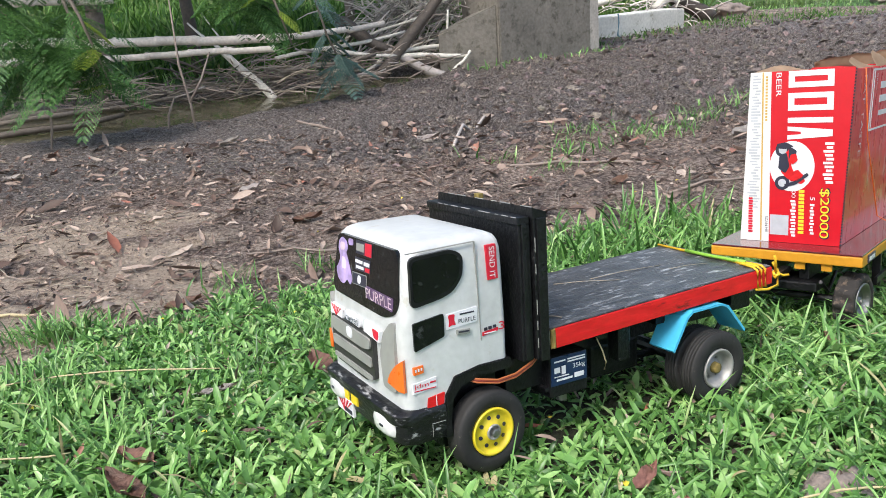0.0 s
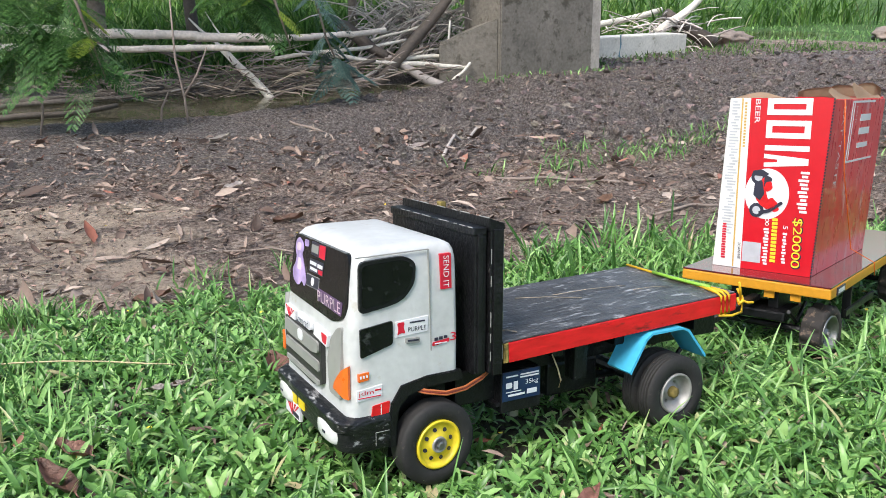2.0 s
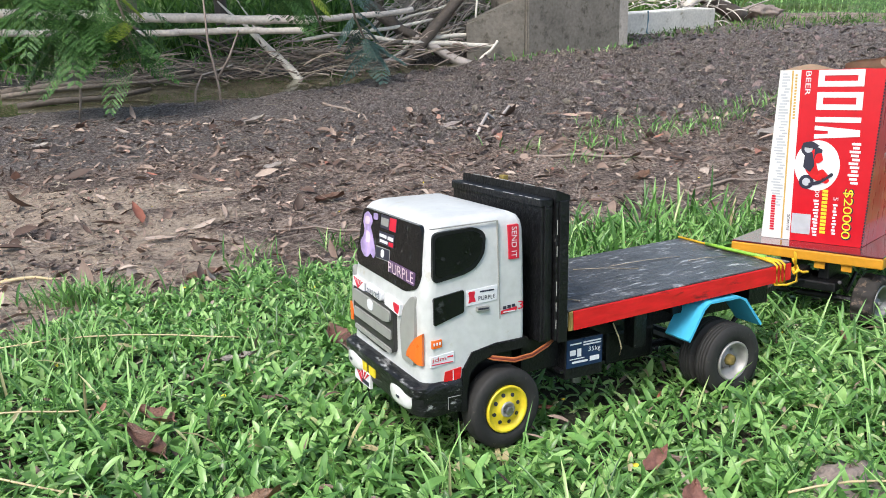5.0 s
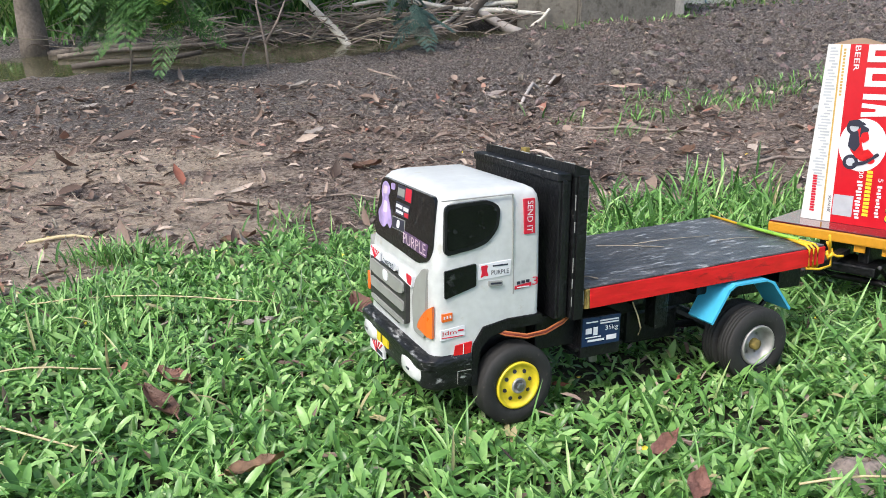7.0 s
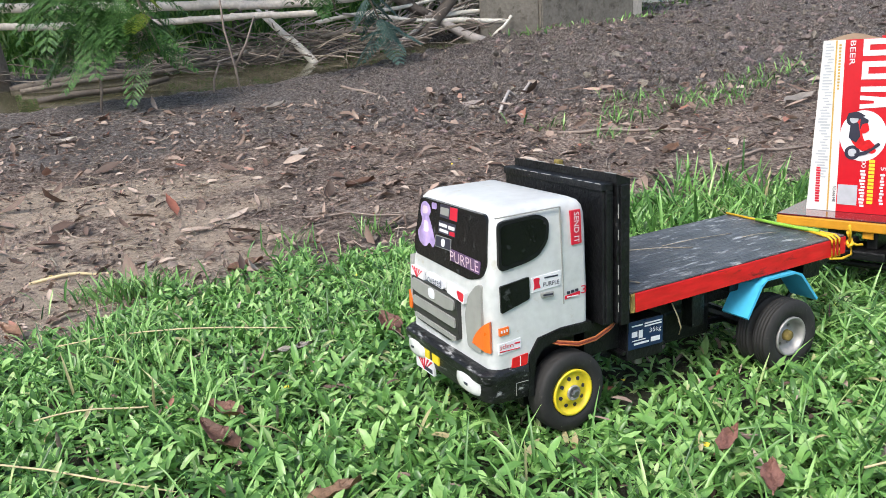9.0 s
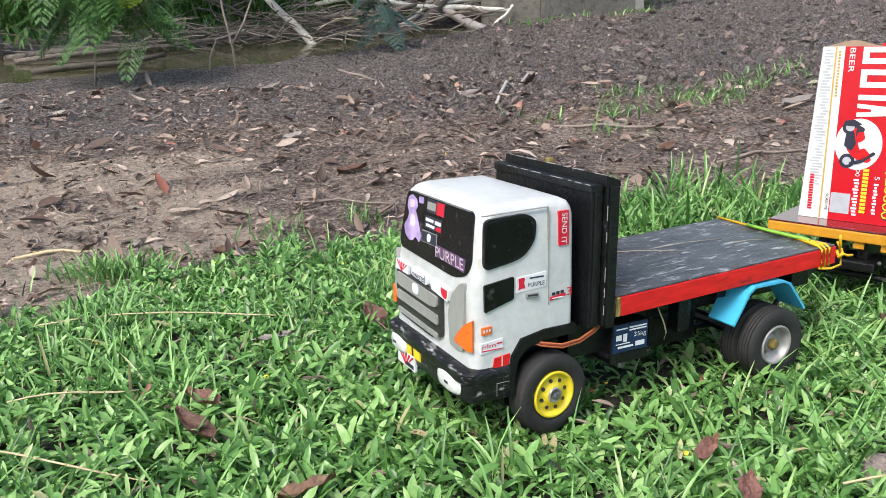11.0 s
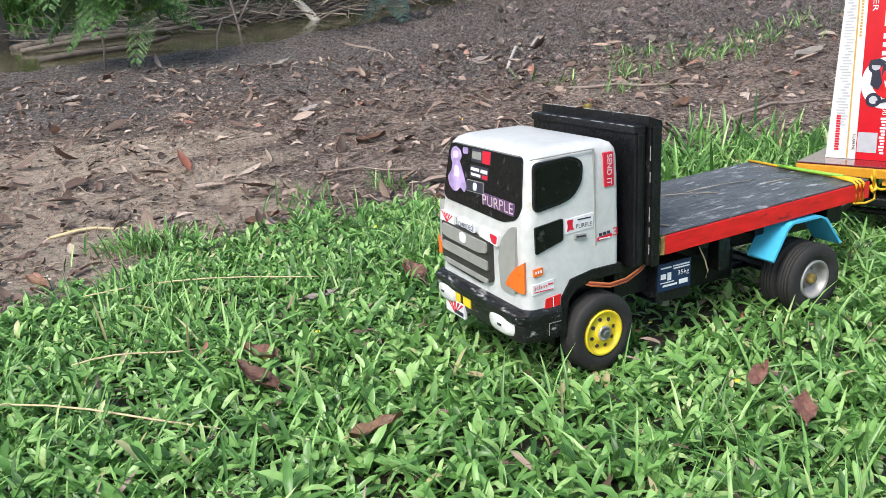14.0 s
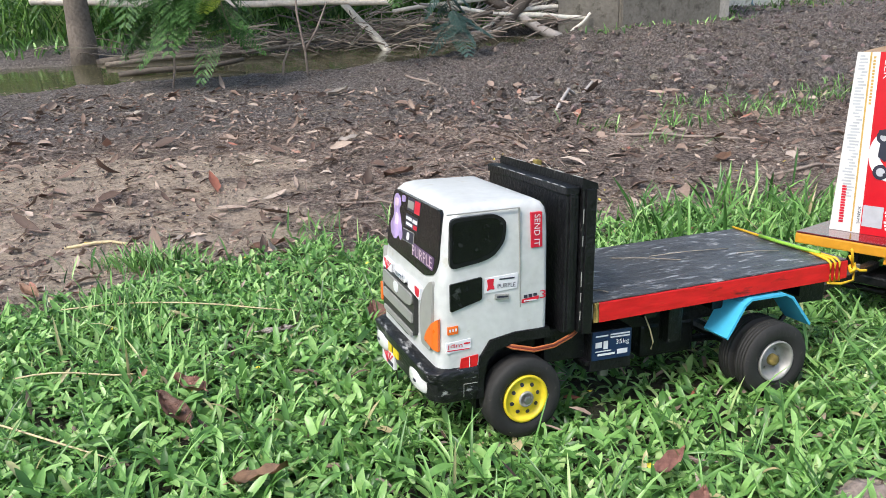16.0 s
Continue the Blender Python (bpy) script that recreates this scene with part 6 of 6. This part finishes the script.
    # wires
    for k, m in enumerate((M_WIRE, M_WIRE2, M_WIRE)):
        z = 0.0022 * k
        part("wire", tube([(0.085, 0.01, 0.152 - z), (0.105, -0.004, 0.145 - z), (0.135, -0.008, 0.138 - z), (0.165, -0.007, 0.1395 - z), (0.195, -0.002, 0.148 - z), (0.215, 0.006, 0.156 - z)], 0.0016, 6), m, t, "thin orange and brown servo wire", True)
    part("wire", tube([(0.33, 0.02, 0.15), (0.335, 0.012, 0.13), (0.34, 0.01, 0.112), (0.338, 0.012, 0.1)], 0.0012, 5), M_STRAW, t, "pale thin string hanging from the bed", True)
    # mudguards: a bent sheet
    for v0, v1 in ((-0.02, 0.032), (0.187, 0.24)):
        prof = [(0.446, 0.105), (0.477, 0.153), (0.49, 0.16), (0.553, 0.1585), (0.568, 0.152), (0.606, 0.103)]
        n = len(prof)
        low = [(u, w - 0.0035) for u, w in prof]
        g = part("mudguard", prism(prof + [(u + (0.0025 if i < 2 else -0.0025 if i > 3 else 0), w) for i, (u, w) in list(enumerate(low))[::-1]], 1, v0, v1), M_BLUE, t, "bright blue bent-sheet mudguard")
        g.matrix_local = TILT
        part("stay", boxed((0.52, v0 + 0.03, 0.158), (0.532, v1, 0.1645), 0.001), M_BLACK, g)
    # wheels
    wheel(t, "front_wheel", 0.123, -0.012, 0.067, 0.058, 0.034, 0.0335, False, "yellow", 4, "front wheel with a yellow rim")
    wheel(t, "front_wheel", 0.123, CAB_W + 0.003, 0.067, 0.058, 0.034, 0.0335, True, "yellow", 4, "front wheel with a yellow rim")
    for v, fl in ((-0.031, False), (0.003, False), (CAB_W + 0.031, True), (CAB_W - 0.003, True)):
        wheel(t, "rear_wheel", 0.538, v, 0.0665, 0.0595, 0.031, 0.032, fl, "dull", 0, "ribbed black twin rear wheel with a dull metal rim")


build_truck()


def truck_point(u, v, w):
    return TRUCK @ Vector((u, v, w))


def build_cord():
    """Yellow cord wound round the end of the bed and knotted."""
    t = empty("cord", TRUCK @ TILT, "yellow cord with a green stretch tied round the bed's end", "cord")
    e = 0.0022
    for k, u in enumerate((0.641, 0.65, 0.659)):
        edge = [(u, -0.008, 0.1972), (u, -0.0155, 0.193), (u + 0.001, -0.0155, 0.163), (u + 0.004, -0.006, 0.1605)]
        lead = [(0.664, 0.231, 0.197), (0.655, 0.11, 0.1972)] if k == 1 else [(0.654 + 0.002 * k, 0.05, 0.1972)]
        part("strand", tube(lead + edge, e, 6), M_ROPE, t, "", True)
    part("strand", tube([(0.652, 0.15, 0.2), (0.648, 0.1, 0.2004), (0.65, 0.05, 0.2), (0.654, 0.02, 0.1995)], 0.0032, 6), M_GREENROPE, t, "green and yellow cord", True)
    part("strand", tube([(0.64, -0.013, 0.161), (0.665, -0.016, 0.157), (0.692, -0.014, 0.158), (0.694, -0.012, 0.18), (0.682, -0.012, 0.199)], e, 6), M_ROPE, t, "", True)
    part("knot", tube([(0.684, -0.013, 0.172), (0.69, -0.018, 0.178), (0.694, -0.012, 0.184), (0.688, -0.008, 0.18), (0.684, -0.014, 0.176)], 0.003, 6), M_ROPE, t, "", True)
    part("loose_end", tube([(0.688, -0.013, 0.182), (0.682, -0.018, 0.197), (0.674, -0.022, 0.213)], e, 6), M_ROPE, t, "", True)
    part("loose_end", tube([(0.69, -0.013, 0.18), (0.7, -0.018, 0.174), (0.709, -0.022, 0.174)], e, 6), M_ROPE, t, "", True)


build_cord()
tw = empty("dry_twigs", TRUCK @ TILT, "few thin dry twigs lying on the black bed", "twigs")
for a, b, c in (((0.36, 0.16), (0.45, 0.1), 0.0008), ((0.42, 0.14), (0.56, 0.12), 0.0007), ((0.245, 0.03), (0.262, 0.012), 0.0012), ((0.55, 0.09), (0.62, 0.07), 0.0006)):
    part("twig", tube([(a[0], a[1], 0.196), ((a[0] + b[0]) / 2, (a[1] + b[1]) / 2 + 0.004, 0.1968), (b[0], b[1], 0.196)], c, 5), M_TWIG, tw, "", True)

DECK_H, DECK_W, DECK_L = 0.1565, 0.293, 0.75


def build_trailer():
    t = empty("toy_trailer", TRAILER, "toy flat trailer with an ochre-edged board deck, on the grass", "toy trailer")
    d = part("deck", boxed((0.0, 0.0, DECK_H - 0.024), (DECK_L, DECK_W, DECK_H - 0.0035), 0.003), M_DECKY, t, "ochre painted deck edge")
    part("top_sheet", boxed((0.0012, 0.0012, DECK_H - 0.0033), (DECK_L - 0.0012, DECK_W - 0.0012, DECK_H), 0.0008), M_DECKTOP, d, "glossy dark red top sheet")
    s = part("side_sign", boxed((0.035, -0.0025, DECK_H - 0.021), (0.085, 0.001, DECK_H - 0.006), 0.0005), M_INK, t, "small black sign with pale bars")
    bars("print_bar", s, M_PAPER, [(0.04 + 0.007 * i, DECK_H - 0.0175, 0.0445 + 0.007 * i, DECK_H - 0.0095) for i in range(6)], 1, -0.0023)
    c = part("chassis", boxed((0.02, 0.1, 0.095), (DECK_L - 0.03, 0.12, 0.131), 0.002), M_BLACK, t, "black trailer frame")
    part("rail", boxed((0.02, 0.175, 0.095), (DECK_L - 0.03, 0.195, 0.131), 0.002), M_BLACK, c)
    part("turntable", boxed((0.0, 0.08, 0.075), (0.09, 0.215, 0.094), 0.004), M_BLACK, c)
    part("drawbar", boxed((-0.24, 0.135, 0.108), (0.02, 0.152, 0.12), 0.002), M_BLACK, c, "black drawbar")
    part("bolt", tube([(-0.06, 0.143, 0.115), (-0.06, 0.143, 0.128)], 0.004, 8), M_STEEL, c)
    for v in (0.055, 0.105):
        part("tab", boxed((0.0065, v, 0.118), (0.0105, v + 0.02, 0.1322), 0.0008), M_DECKY, c, "ochre painted tab")
    part("axle", tube([(0.04, 0.03, 0.056), (0.04, 0.265, 0.056)], 0.007, 8), M_BLACK, c)
    part("axle", tube([(0.62, 0.03, 0.056), (0.62, 0.265, 0.056)], 0.007, 8), M_BLACK, c)
    for u in (0.04, 0.62):
        for v in (0.07, 0.22):
            part("leaf_spring", tube([(u - 0.05, v, 0.1), (u, v, 0.07), (u + 0.05, v, 0.1)], 0.004, 6), M_BLACK, c)
    part("side_guard", boxed((0.16, 0.004, 0.06), (0.168, 0.02, 0.1322), 0.001), M_BLACK, c)
    part("side_guard", boxed((0.12, 0.0, 0.075), (0.33, 0.006, 0.088), 0.001), M_BLACK, c)
    wheel(t, "wheel", 0.04, 0.004, 0.056, 0.054, 0.042, 0.036, False, "chrome", -7, "muddy chunky wheel with a steel rim")
    wheel(t, "wheel", 0.04, 0.289, 0.056, 0.054, 0.042, 0.036, True, "chrome", -7, "muddy chunky wheel with a steel rim")
    wheel(t, "wheel", 0.62, 0.004, 0.056, 0.054, 0.042, 0.036, False, "chrome", 0, "muddy chunky wheel with a steel rim")
    wheel(t, "wheel", 0.62, 0.289, 0.056, 0.054, 0.042, 0.036, True, "chrome", 0, "muddy chunky wheel with a steel rim")


build_trailer()

BX0, BX1, BY0, BY1, BZ0, BZ1 = 0.064, 0.45, 0.058, 0.255, DECK_H + 0.0005, DECK_H + 0.348
LEAN = 0.05  # how far the cut carton leans towards its near side, per unit of height


def build_box():
    """The open carton: walls of cardboard, print as thin layers, torn flaps."""
    t = empty("cardboard_box", TRAILER, "tall red printed beer carton, torn open on top, on the trailer", "cardboard box")
    th = 0.004
    split = BY0 + 0.7 * (BY1 - BY0)
    lean = LEAN * (BZ1 - BZ0)
    part("front_panel", prism([(BY0 + 0.0005, BZ0), (split, BZ0), (split, BZ1), (BY0 + 0.0005 - lean, BZ1)], 0, BX0, BX0 + th), M_BOXRED, t, "red printed front panel")
    part("white_panel", prism([(split, BZ0), (BY1, BZ0), (BY1 - lean, BZ1), (split, BZ1)], 0, BX0, BX0 + th), M_BOXWHITE, t, "white printed border panel")
    part("side_panel", boxed((BX0 + th + 0.0003, BY0, BZ0), (BX1, BY0 + th, BZ1 - 0.004), 0.0006), M_BOXSIDE, t, "scuffed red side panel")
    part("side_panel", boxed((BX0 + th + 0.0003, BY1 - th, BZ0), (BX1, BY1, BZ1 - 0.01), 0.0006), M_BOXWHITE, t)
    part("back_panel", boxed((BX1 - th, BY0 + th, BZ0), (BX1, BY1 - th, BZ1), 0.0006), M_BOXRED, t)
    part("bottom_panel", boxed((BX0 + th, BY0 + th, BZ0), (BX1 - th, BY1 - th, BZ0 + th)), M_CARD, t)
    fx = BX0 - 0.0002
    W, H = BY1 - BY0, BZ1 - BZ0

    def V(k):
        return BY0 + k * W

    def Z(k):
        return BZ0 + k * H
    bars("gold_line", t, M_GOLD, [(V(0.775), Z(0.005), V(0.79), Z(0.998))], 0, fx, 0.0006, "gold printed line")
    for i in range(46):
        z = 0.2 + 0.0172 * i
        edge = 0.97 - 0.09 * z
        a = 0.82 + 0.02 * math.sin(i * 1.7)
        bars("grey_print", t, M_BOXGREY, [(V(a), Z(z), V(min(edge, a + 0.05 + 0.05 * math.sin(i * 2.9) ** 2)), Z(z + 0.009))], 0, fx, 0.0004, "pale grey ornament print")
    bars("tiny_print", t, M_GOLD, [(V(0.735), Z(0.72 + 0.0175 * i), V(0.757), Z(0.7315 + 0.0175 * i)) for i in range(15)], 0, fx, 0.0004, "tiny gold printed letters")
    bars("small_print", t, M_REDSTICK, [(V(0.87 + 0.004 * (i % 2)), Z(0.05 + 0.0155 * i), V(0.915), Z(0.0615 + 0.0155 * i)) for i in range(14)], 0, fx, 0.0005, "small red print")
    lettering("letters", "BEER", t, M_PAPER, (fx - 0.0008, V(0.625), Z(0.925)), 0.047, 0.01, FRONT_DOWN, "white printed word")
    # large white brand mark, drawn as plain blocks
    top, bot = 0.1, 0.53

    def hollow(z0, z1, e=0.031):
        """One frame-shaped block."""
        bm = bmesh.new()
        rings = []
        for h in (fx, fx - 0.0006):
            for a0, b0, a1, b1 in ((top, z0, bot, z1), (top + 0.06, z0 + e, bot - 0.06, z1 - e)):
                rings.append([bm.verts.new((h, V(p), Z(q))) for p, q in ((a0, b0), (a1, b0), (a1, b1), (a0, b1))])
        for r0, r1 in ((0, 1), (2, 3), (0, 2), (1, 3)):
            for i in range(4):
                j = (i + 1) % 4
                bm.faces.new((rings[r0][i], rings[r0][j], rings[r1][j], rings[r1][i]))
        part("brand_mark", bm, M_PAPER, t, "large white block mark")
    hollow(0.905, 0.998)
    hollow(0.775, 0.875)
    bars("brand_mark", t, M_PAPER, [(V(top), Z(0.705), V(bot), Z(0.735))], 0, fx, 0.0006, "large white block mark")
    part("brand_mark", prism([(V(bot), Z(0.61)), (V(bot), Z(0.635)), (V(bot - 0.13), Z(0.64)), (V(bot - 0.13), Z(0.655)), (V(bot), Z(0.66)), (V(bot), Z(0.685)), (V(top), Z(0.665)), (V(top), Z(0.628))], 0, fx, fx - 0.0006), M_PAPER, t, "large white block mark")
    # round picture of a red scooter
    bm = bmesh.new()
    prism([(V(0.48) + 0.0435 * math.cos(a), Z(0.455) + 0.051 * math.sin(a)) for a in np.linspace(0, 2 * math.pi, 40, endpoint=False)], 0, fx, fx - 0.0006, bm)
    pic = part("round_picture", bm, M_PAPER, t, "white disc with a printed red scooter")

    def disc(v, z, r, mat, at, name):
        bm = bmesh.new()
        prism([(v + r * math.cos(a), z + r * math.sin(a)) for a in np.linspace(0, 2 * math.pi, 24, endpoint=False)], 0, at, at - 0.0005, bm)
        part(name, bm, mat, pic)
    cv, cz = V(0.48), Z(0.455)
    for dz in (0.033, -0.034):
        disc(cv + 0.018, cz + dz, 0.0145, M_INK, fx - 0.0005, "printed_tyre")
        disc(cv + 0.018, cz + dz, 0.008, M_BOXGREY, fx - 0.0009, "printed_rim")
    bm = prism(round_poly([(cv + 0.02, cz + 0.02), (cv + 0.004, cz + 0.036), (cv - 0.006, cz + 0.03), (cv + 0.002, cz + 0.005), (cv - 0.004, cz - 0.012), (cv - 0.028, cz - 0.028), (cv - 0.02, cz - 0.036), (cv + 0.008, cz - 0.026), (cv + 0.022, cz - 0.01)], 0.006), 0, fx - 0.0009, fx - 0.0014)
    part("printed_body", bm, M_RED, pic)
    bm = prism(round_poly([(cv + 0.006, cz + 0.04), (cv - 0.01, cz + 0.032), (cv - 0.004, cz + 0.012), (cv + 0.006, cz + 0.01)], 0.004), 0, fx - 0.0013, fx - 0.0018)
    part("printed_seat", bm, M_INK, pic)
    for nm, pts, m in (("printed_engine", [(0.024, 0.022), (0.01, 0.028), (0.004, 0.0), (0.012, -0.014), (0.026, -0.004)], M_INK), ("printed_tail", [(0.03, 0.045), (0.012, 0.049), (-0.004, 0.04), (0.01, 0.035), (0.028, 0.036)], M_INK),
                       ("printed_shield", [(0.004, -0.014), (-0.012, -0.006), (-0.024, -0.018), (-0.012, -0.03), (0.002, -0.03)], M_RED), ("printed_fork", [(0.014, -0.036), (-0.006, -0.03), (-0.03, -0.012), (-0.034, -0.017), (-0.008, -0.037), (0.012, -0.042)], M_INK),
                       ("printed_panel", [(0.002, 0.024), (-0.008, 0.026), (-0.012, 0.012), (-0.002, 0.004), (0.006, 0.01)], M_RED)):
        part(nm, prism(round_poly([(cv + a, cz + b) for a, b in pts], 0.003), 0, fx - 0.0017, fx - 0.0022), m, pic)
    # code patch left blank, other print as bars
    part("blank_patch", prism([(V(0.5), Z(0.045)), (V(0.69), Z(0.045)), (V(0.69), Z(0.165)), (V(0.5), Z(0.165))], 0, fx, fx - 0.0006), M_BOXGREY, t, "pale grey printed square")
    lettering("letters", "SCAN ME", t, M_INK, (fx - 0.0008, V(0.725), Z(0.105)), 0.034, 0.0055, FRONT_DOWN, "small dark printed words")
    lettering("letters", "$20000", t, M_INK, (fx - 0.0007, V(0.155), Z(0.185)), 0.104, 0.0225, FRONT_DOWN, "bold dark outline of the printed sum", 0.92)
    lettering("letters", "$20000", t, M_PRINTY, (fx - 0.0011, V(0.158), Z(0.186)), 0.1, 0.019, FRONT_DOWN, "bold yellow printed sum", 0.92)
    bars("yellow_mark", t, M_PRINTY, [(V(0.35), Z(0.06 + 0.022 * i), V(0.405), Z(0.076 + 0.022 * i)) for i in range(12)], 0, fx, 0.0006, "row of yellow printed blocks")
    lettering("letters", "100", t, M_PAPER, (fx - 0.0008, V(0.455), Z(0.3)), 0.02, 0.008, FRONT_DOWN, "white printed number")
    lettering("letters", "5", t, M_PAPER, (fx - 0.0008, V(0.27), Z(0.27)), 0.007, 0.009, FRONT_DOWN, "white printed number")
    bars("white_print", t, M_PAPER, [(V(0.43 + 0.006 * (i % 2)), Z(0.04 + 0.0185 * i), V(0.47 + 0.008 * (i % 3)), Z(0.0525 + 0.0185 * i)) for i in range(12)] + [(V(0.25 + 0.006 * (i % 3)), Z(0.06 + 0.0185 * i), V(0.285 + 0.008 * (i % 2)), Z(0.0725 + 0.0185 * i)) for i in range(10)]
         + [(V(0.08 + 0.012 * (i % 2)), Z(0.36 + 0.022 * i), V(0.15 + 0.015 * (i % 3)), Z(0.374 + 0.022 * i)) for i in range(11)], 0, fx, 0.0006, "rows of white printed bars")
    # side print
    sy = BY0 - 0.0002
    lettering("letters", "EAT TASTE", t, M_PINK, (BX0 + 0.075, sy - 0.0008, Z(0.72)), 0.16, 0.018, SIDE_DOWN, "faded white printed words")
    bars("white_frame", t, M_PAPER, [(BX0 + 0.13, Z(0.62), BX0 + 0.135, Z(0.975)), (BX0 + 0.13, Z(0.62), BX0 + 0.33, Z(0.632)), (BX0 + 0.145, Z(0.64), BX0 + 0.148, Z(0.97)), (BX0 + 0.13, Z(0.968), BX0 + 0.3, Z(0.98))], 1, sy, 0.0006, "white printed frame")
    bars("white_mark", t, M_PAPER, [(BX0 + 0.2, Z(0.7), BX0 + 0.28, Z(0.73)), (BX0 + 0.2, Z(0.78), BX0 + 0.28, Z(0.82)), (BX0 + 0.2, Z(0.86), BX0 + 0.28, Z(0.9))], 1, sy, 0.0006)
    lettering("letters", "BEER", t, M_PAPER, (BX0 + 0.165, sy - 0.0008, Z(0.9)), 0.035, 0.007, SIDE_DOWN)
    # raw corrugated corner edge
    bm = bmesh.new()
    for i in range(58):
        z = BZ0 + (i + 0.2) * H / 58
        box(bm, (BX0 - 0.0004, BY0 - 0.0016, z), (BX0 + th, BY0 + 0.0003, z + H / 58 * 0.55))
    part("corner_flutes", bm, M_INK, t, "dark open flutes along the cut corner")
    # torn flaps
    def flap(pts, tilt, label):
        bm = bmesh.new()
        grid = []
        (x0, y0), (x1, y1) = pts
        nrm = Vector((-(y1 - y0), x1 - x0, 0)).normalized()
        for i in range(11):
            s = i / 10
            ln = (0.035 + 0.02 * noise.noise(Vector((s * 4, tilt * 3, x0 * 20)))) * math.sin(math.pi * (0.08 + 0.84 * s)) ** 0.5
            row = []
            for j in range(5):
                q = j / 4
                row.append(bm.verts.new((x0 + (x1 - x0) * s + nrm.x * ln * q * math.cos(tilt) + 0.002 * math.sin(9 * s), y0 + (y1 - y0) * s + nrm.y * ln * q * math.cos(tilt), BZ1 - 0.003 + ln * q * math.sin(tilt) + 0.008 * q * math.sin(5 * s + tilt))))
            grid.append(row)
        for i in range(10):
            for j in range(4):
                bm.faces.new((grid[i][j], grid[i][j + 1], grid[i + 1][j + 1], grid[i + 1][j]))
        bmesh.ops.solidify(bm, geom=bm.faces[:], thickness=0.003)
        part("flap", bm, M_CARD, t, label, True)
    flap(((BX0 + 0.02, BY0 + 0.002), (BX0 + 0.2, BY0 + 0.002)), 0.5, "torn bare brown cardboard flap")
    flap(((BX0 + 0.16, BY0 + 0.002), (BX0 + 0.36, BY0 + 0.002)), 0.9, "torn bare brown cardboard flap")
    flap(((BX1 - 0.002, BY0 + 0.01), (BX1 - 0.002, BY1 - 0.01)), 1.2, "torn bare brown cardboard flap")
    flap(((BX0 + 0.002, BY1 - 0.005), (BX0 + 0.002, BY1 - 0.15)), 0.2, "folded torn cardboard flap")

    # all but the front's print leans with the cut
    for ob in t.children_recursive:
        if ob.name.split(".")[0] not in ("front_panel", "white_panel") and max(v.co.x for v in ob.data.vertices) > BX0 + 0.002:
            for v in ob.data.vertices:
                v.co.y -= LEAN * (v.co.z - BZ0)


build_box()
stalk("string", "thin orange string stretched over the carton's side",
      [TRAILER @ Vector(p) for p in ((BX0 + 0.06, BY0 - 0.02, BZ1 - 0.004), (BX0 + 0.12, BY0 - 0.014, BZ0 + 0.2), (BX0 + 0.2, BY0 - 0.02, BZ0 + 0.03), (BX0 + 0.23, -0.003, DECK_H + 0.001), (BX0 + 0.24, -0.004, DECK_H - 0.03))],
      0.0012, M_ORANGE, "string")
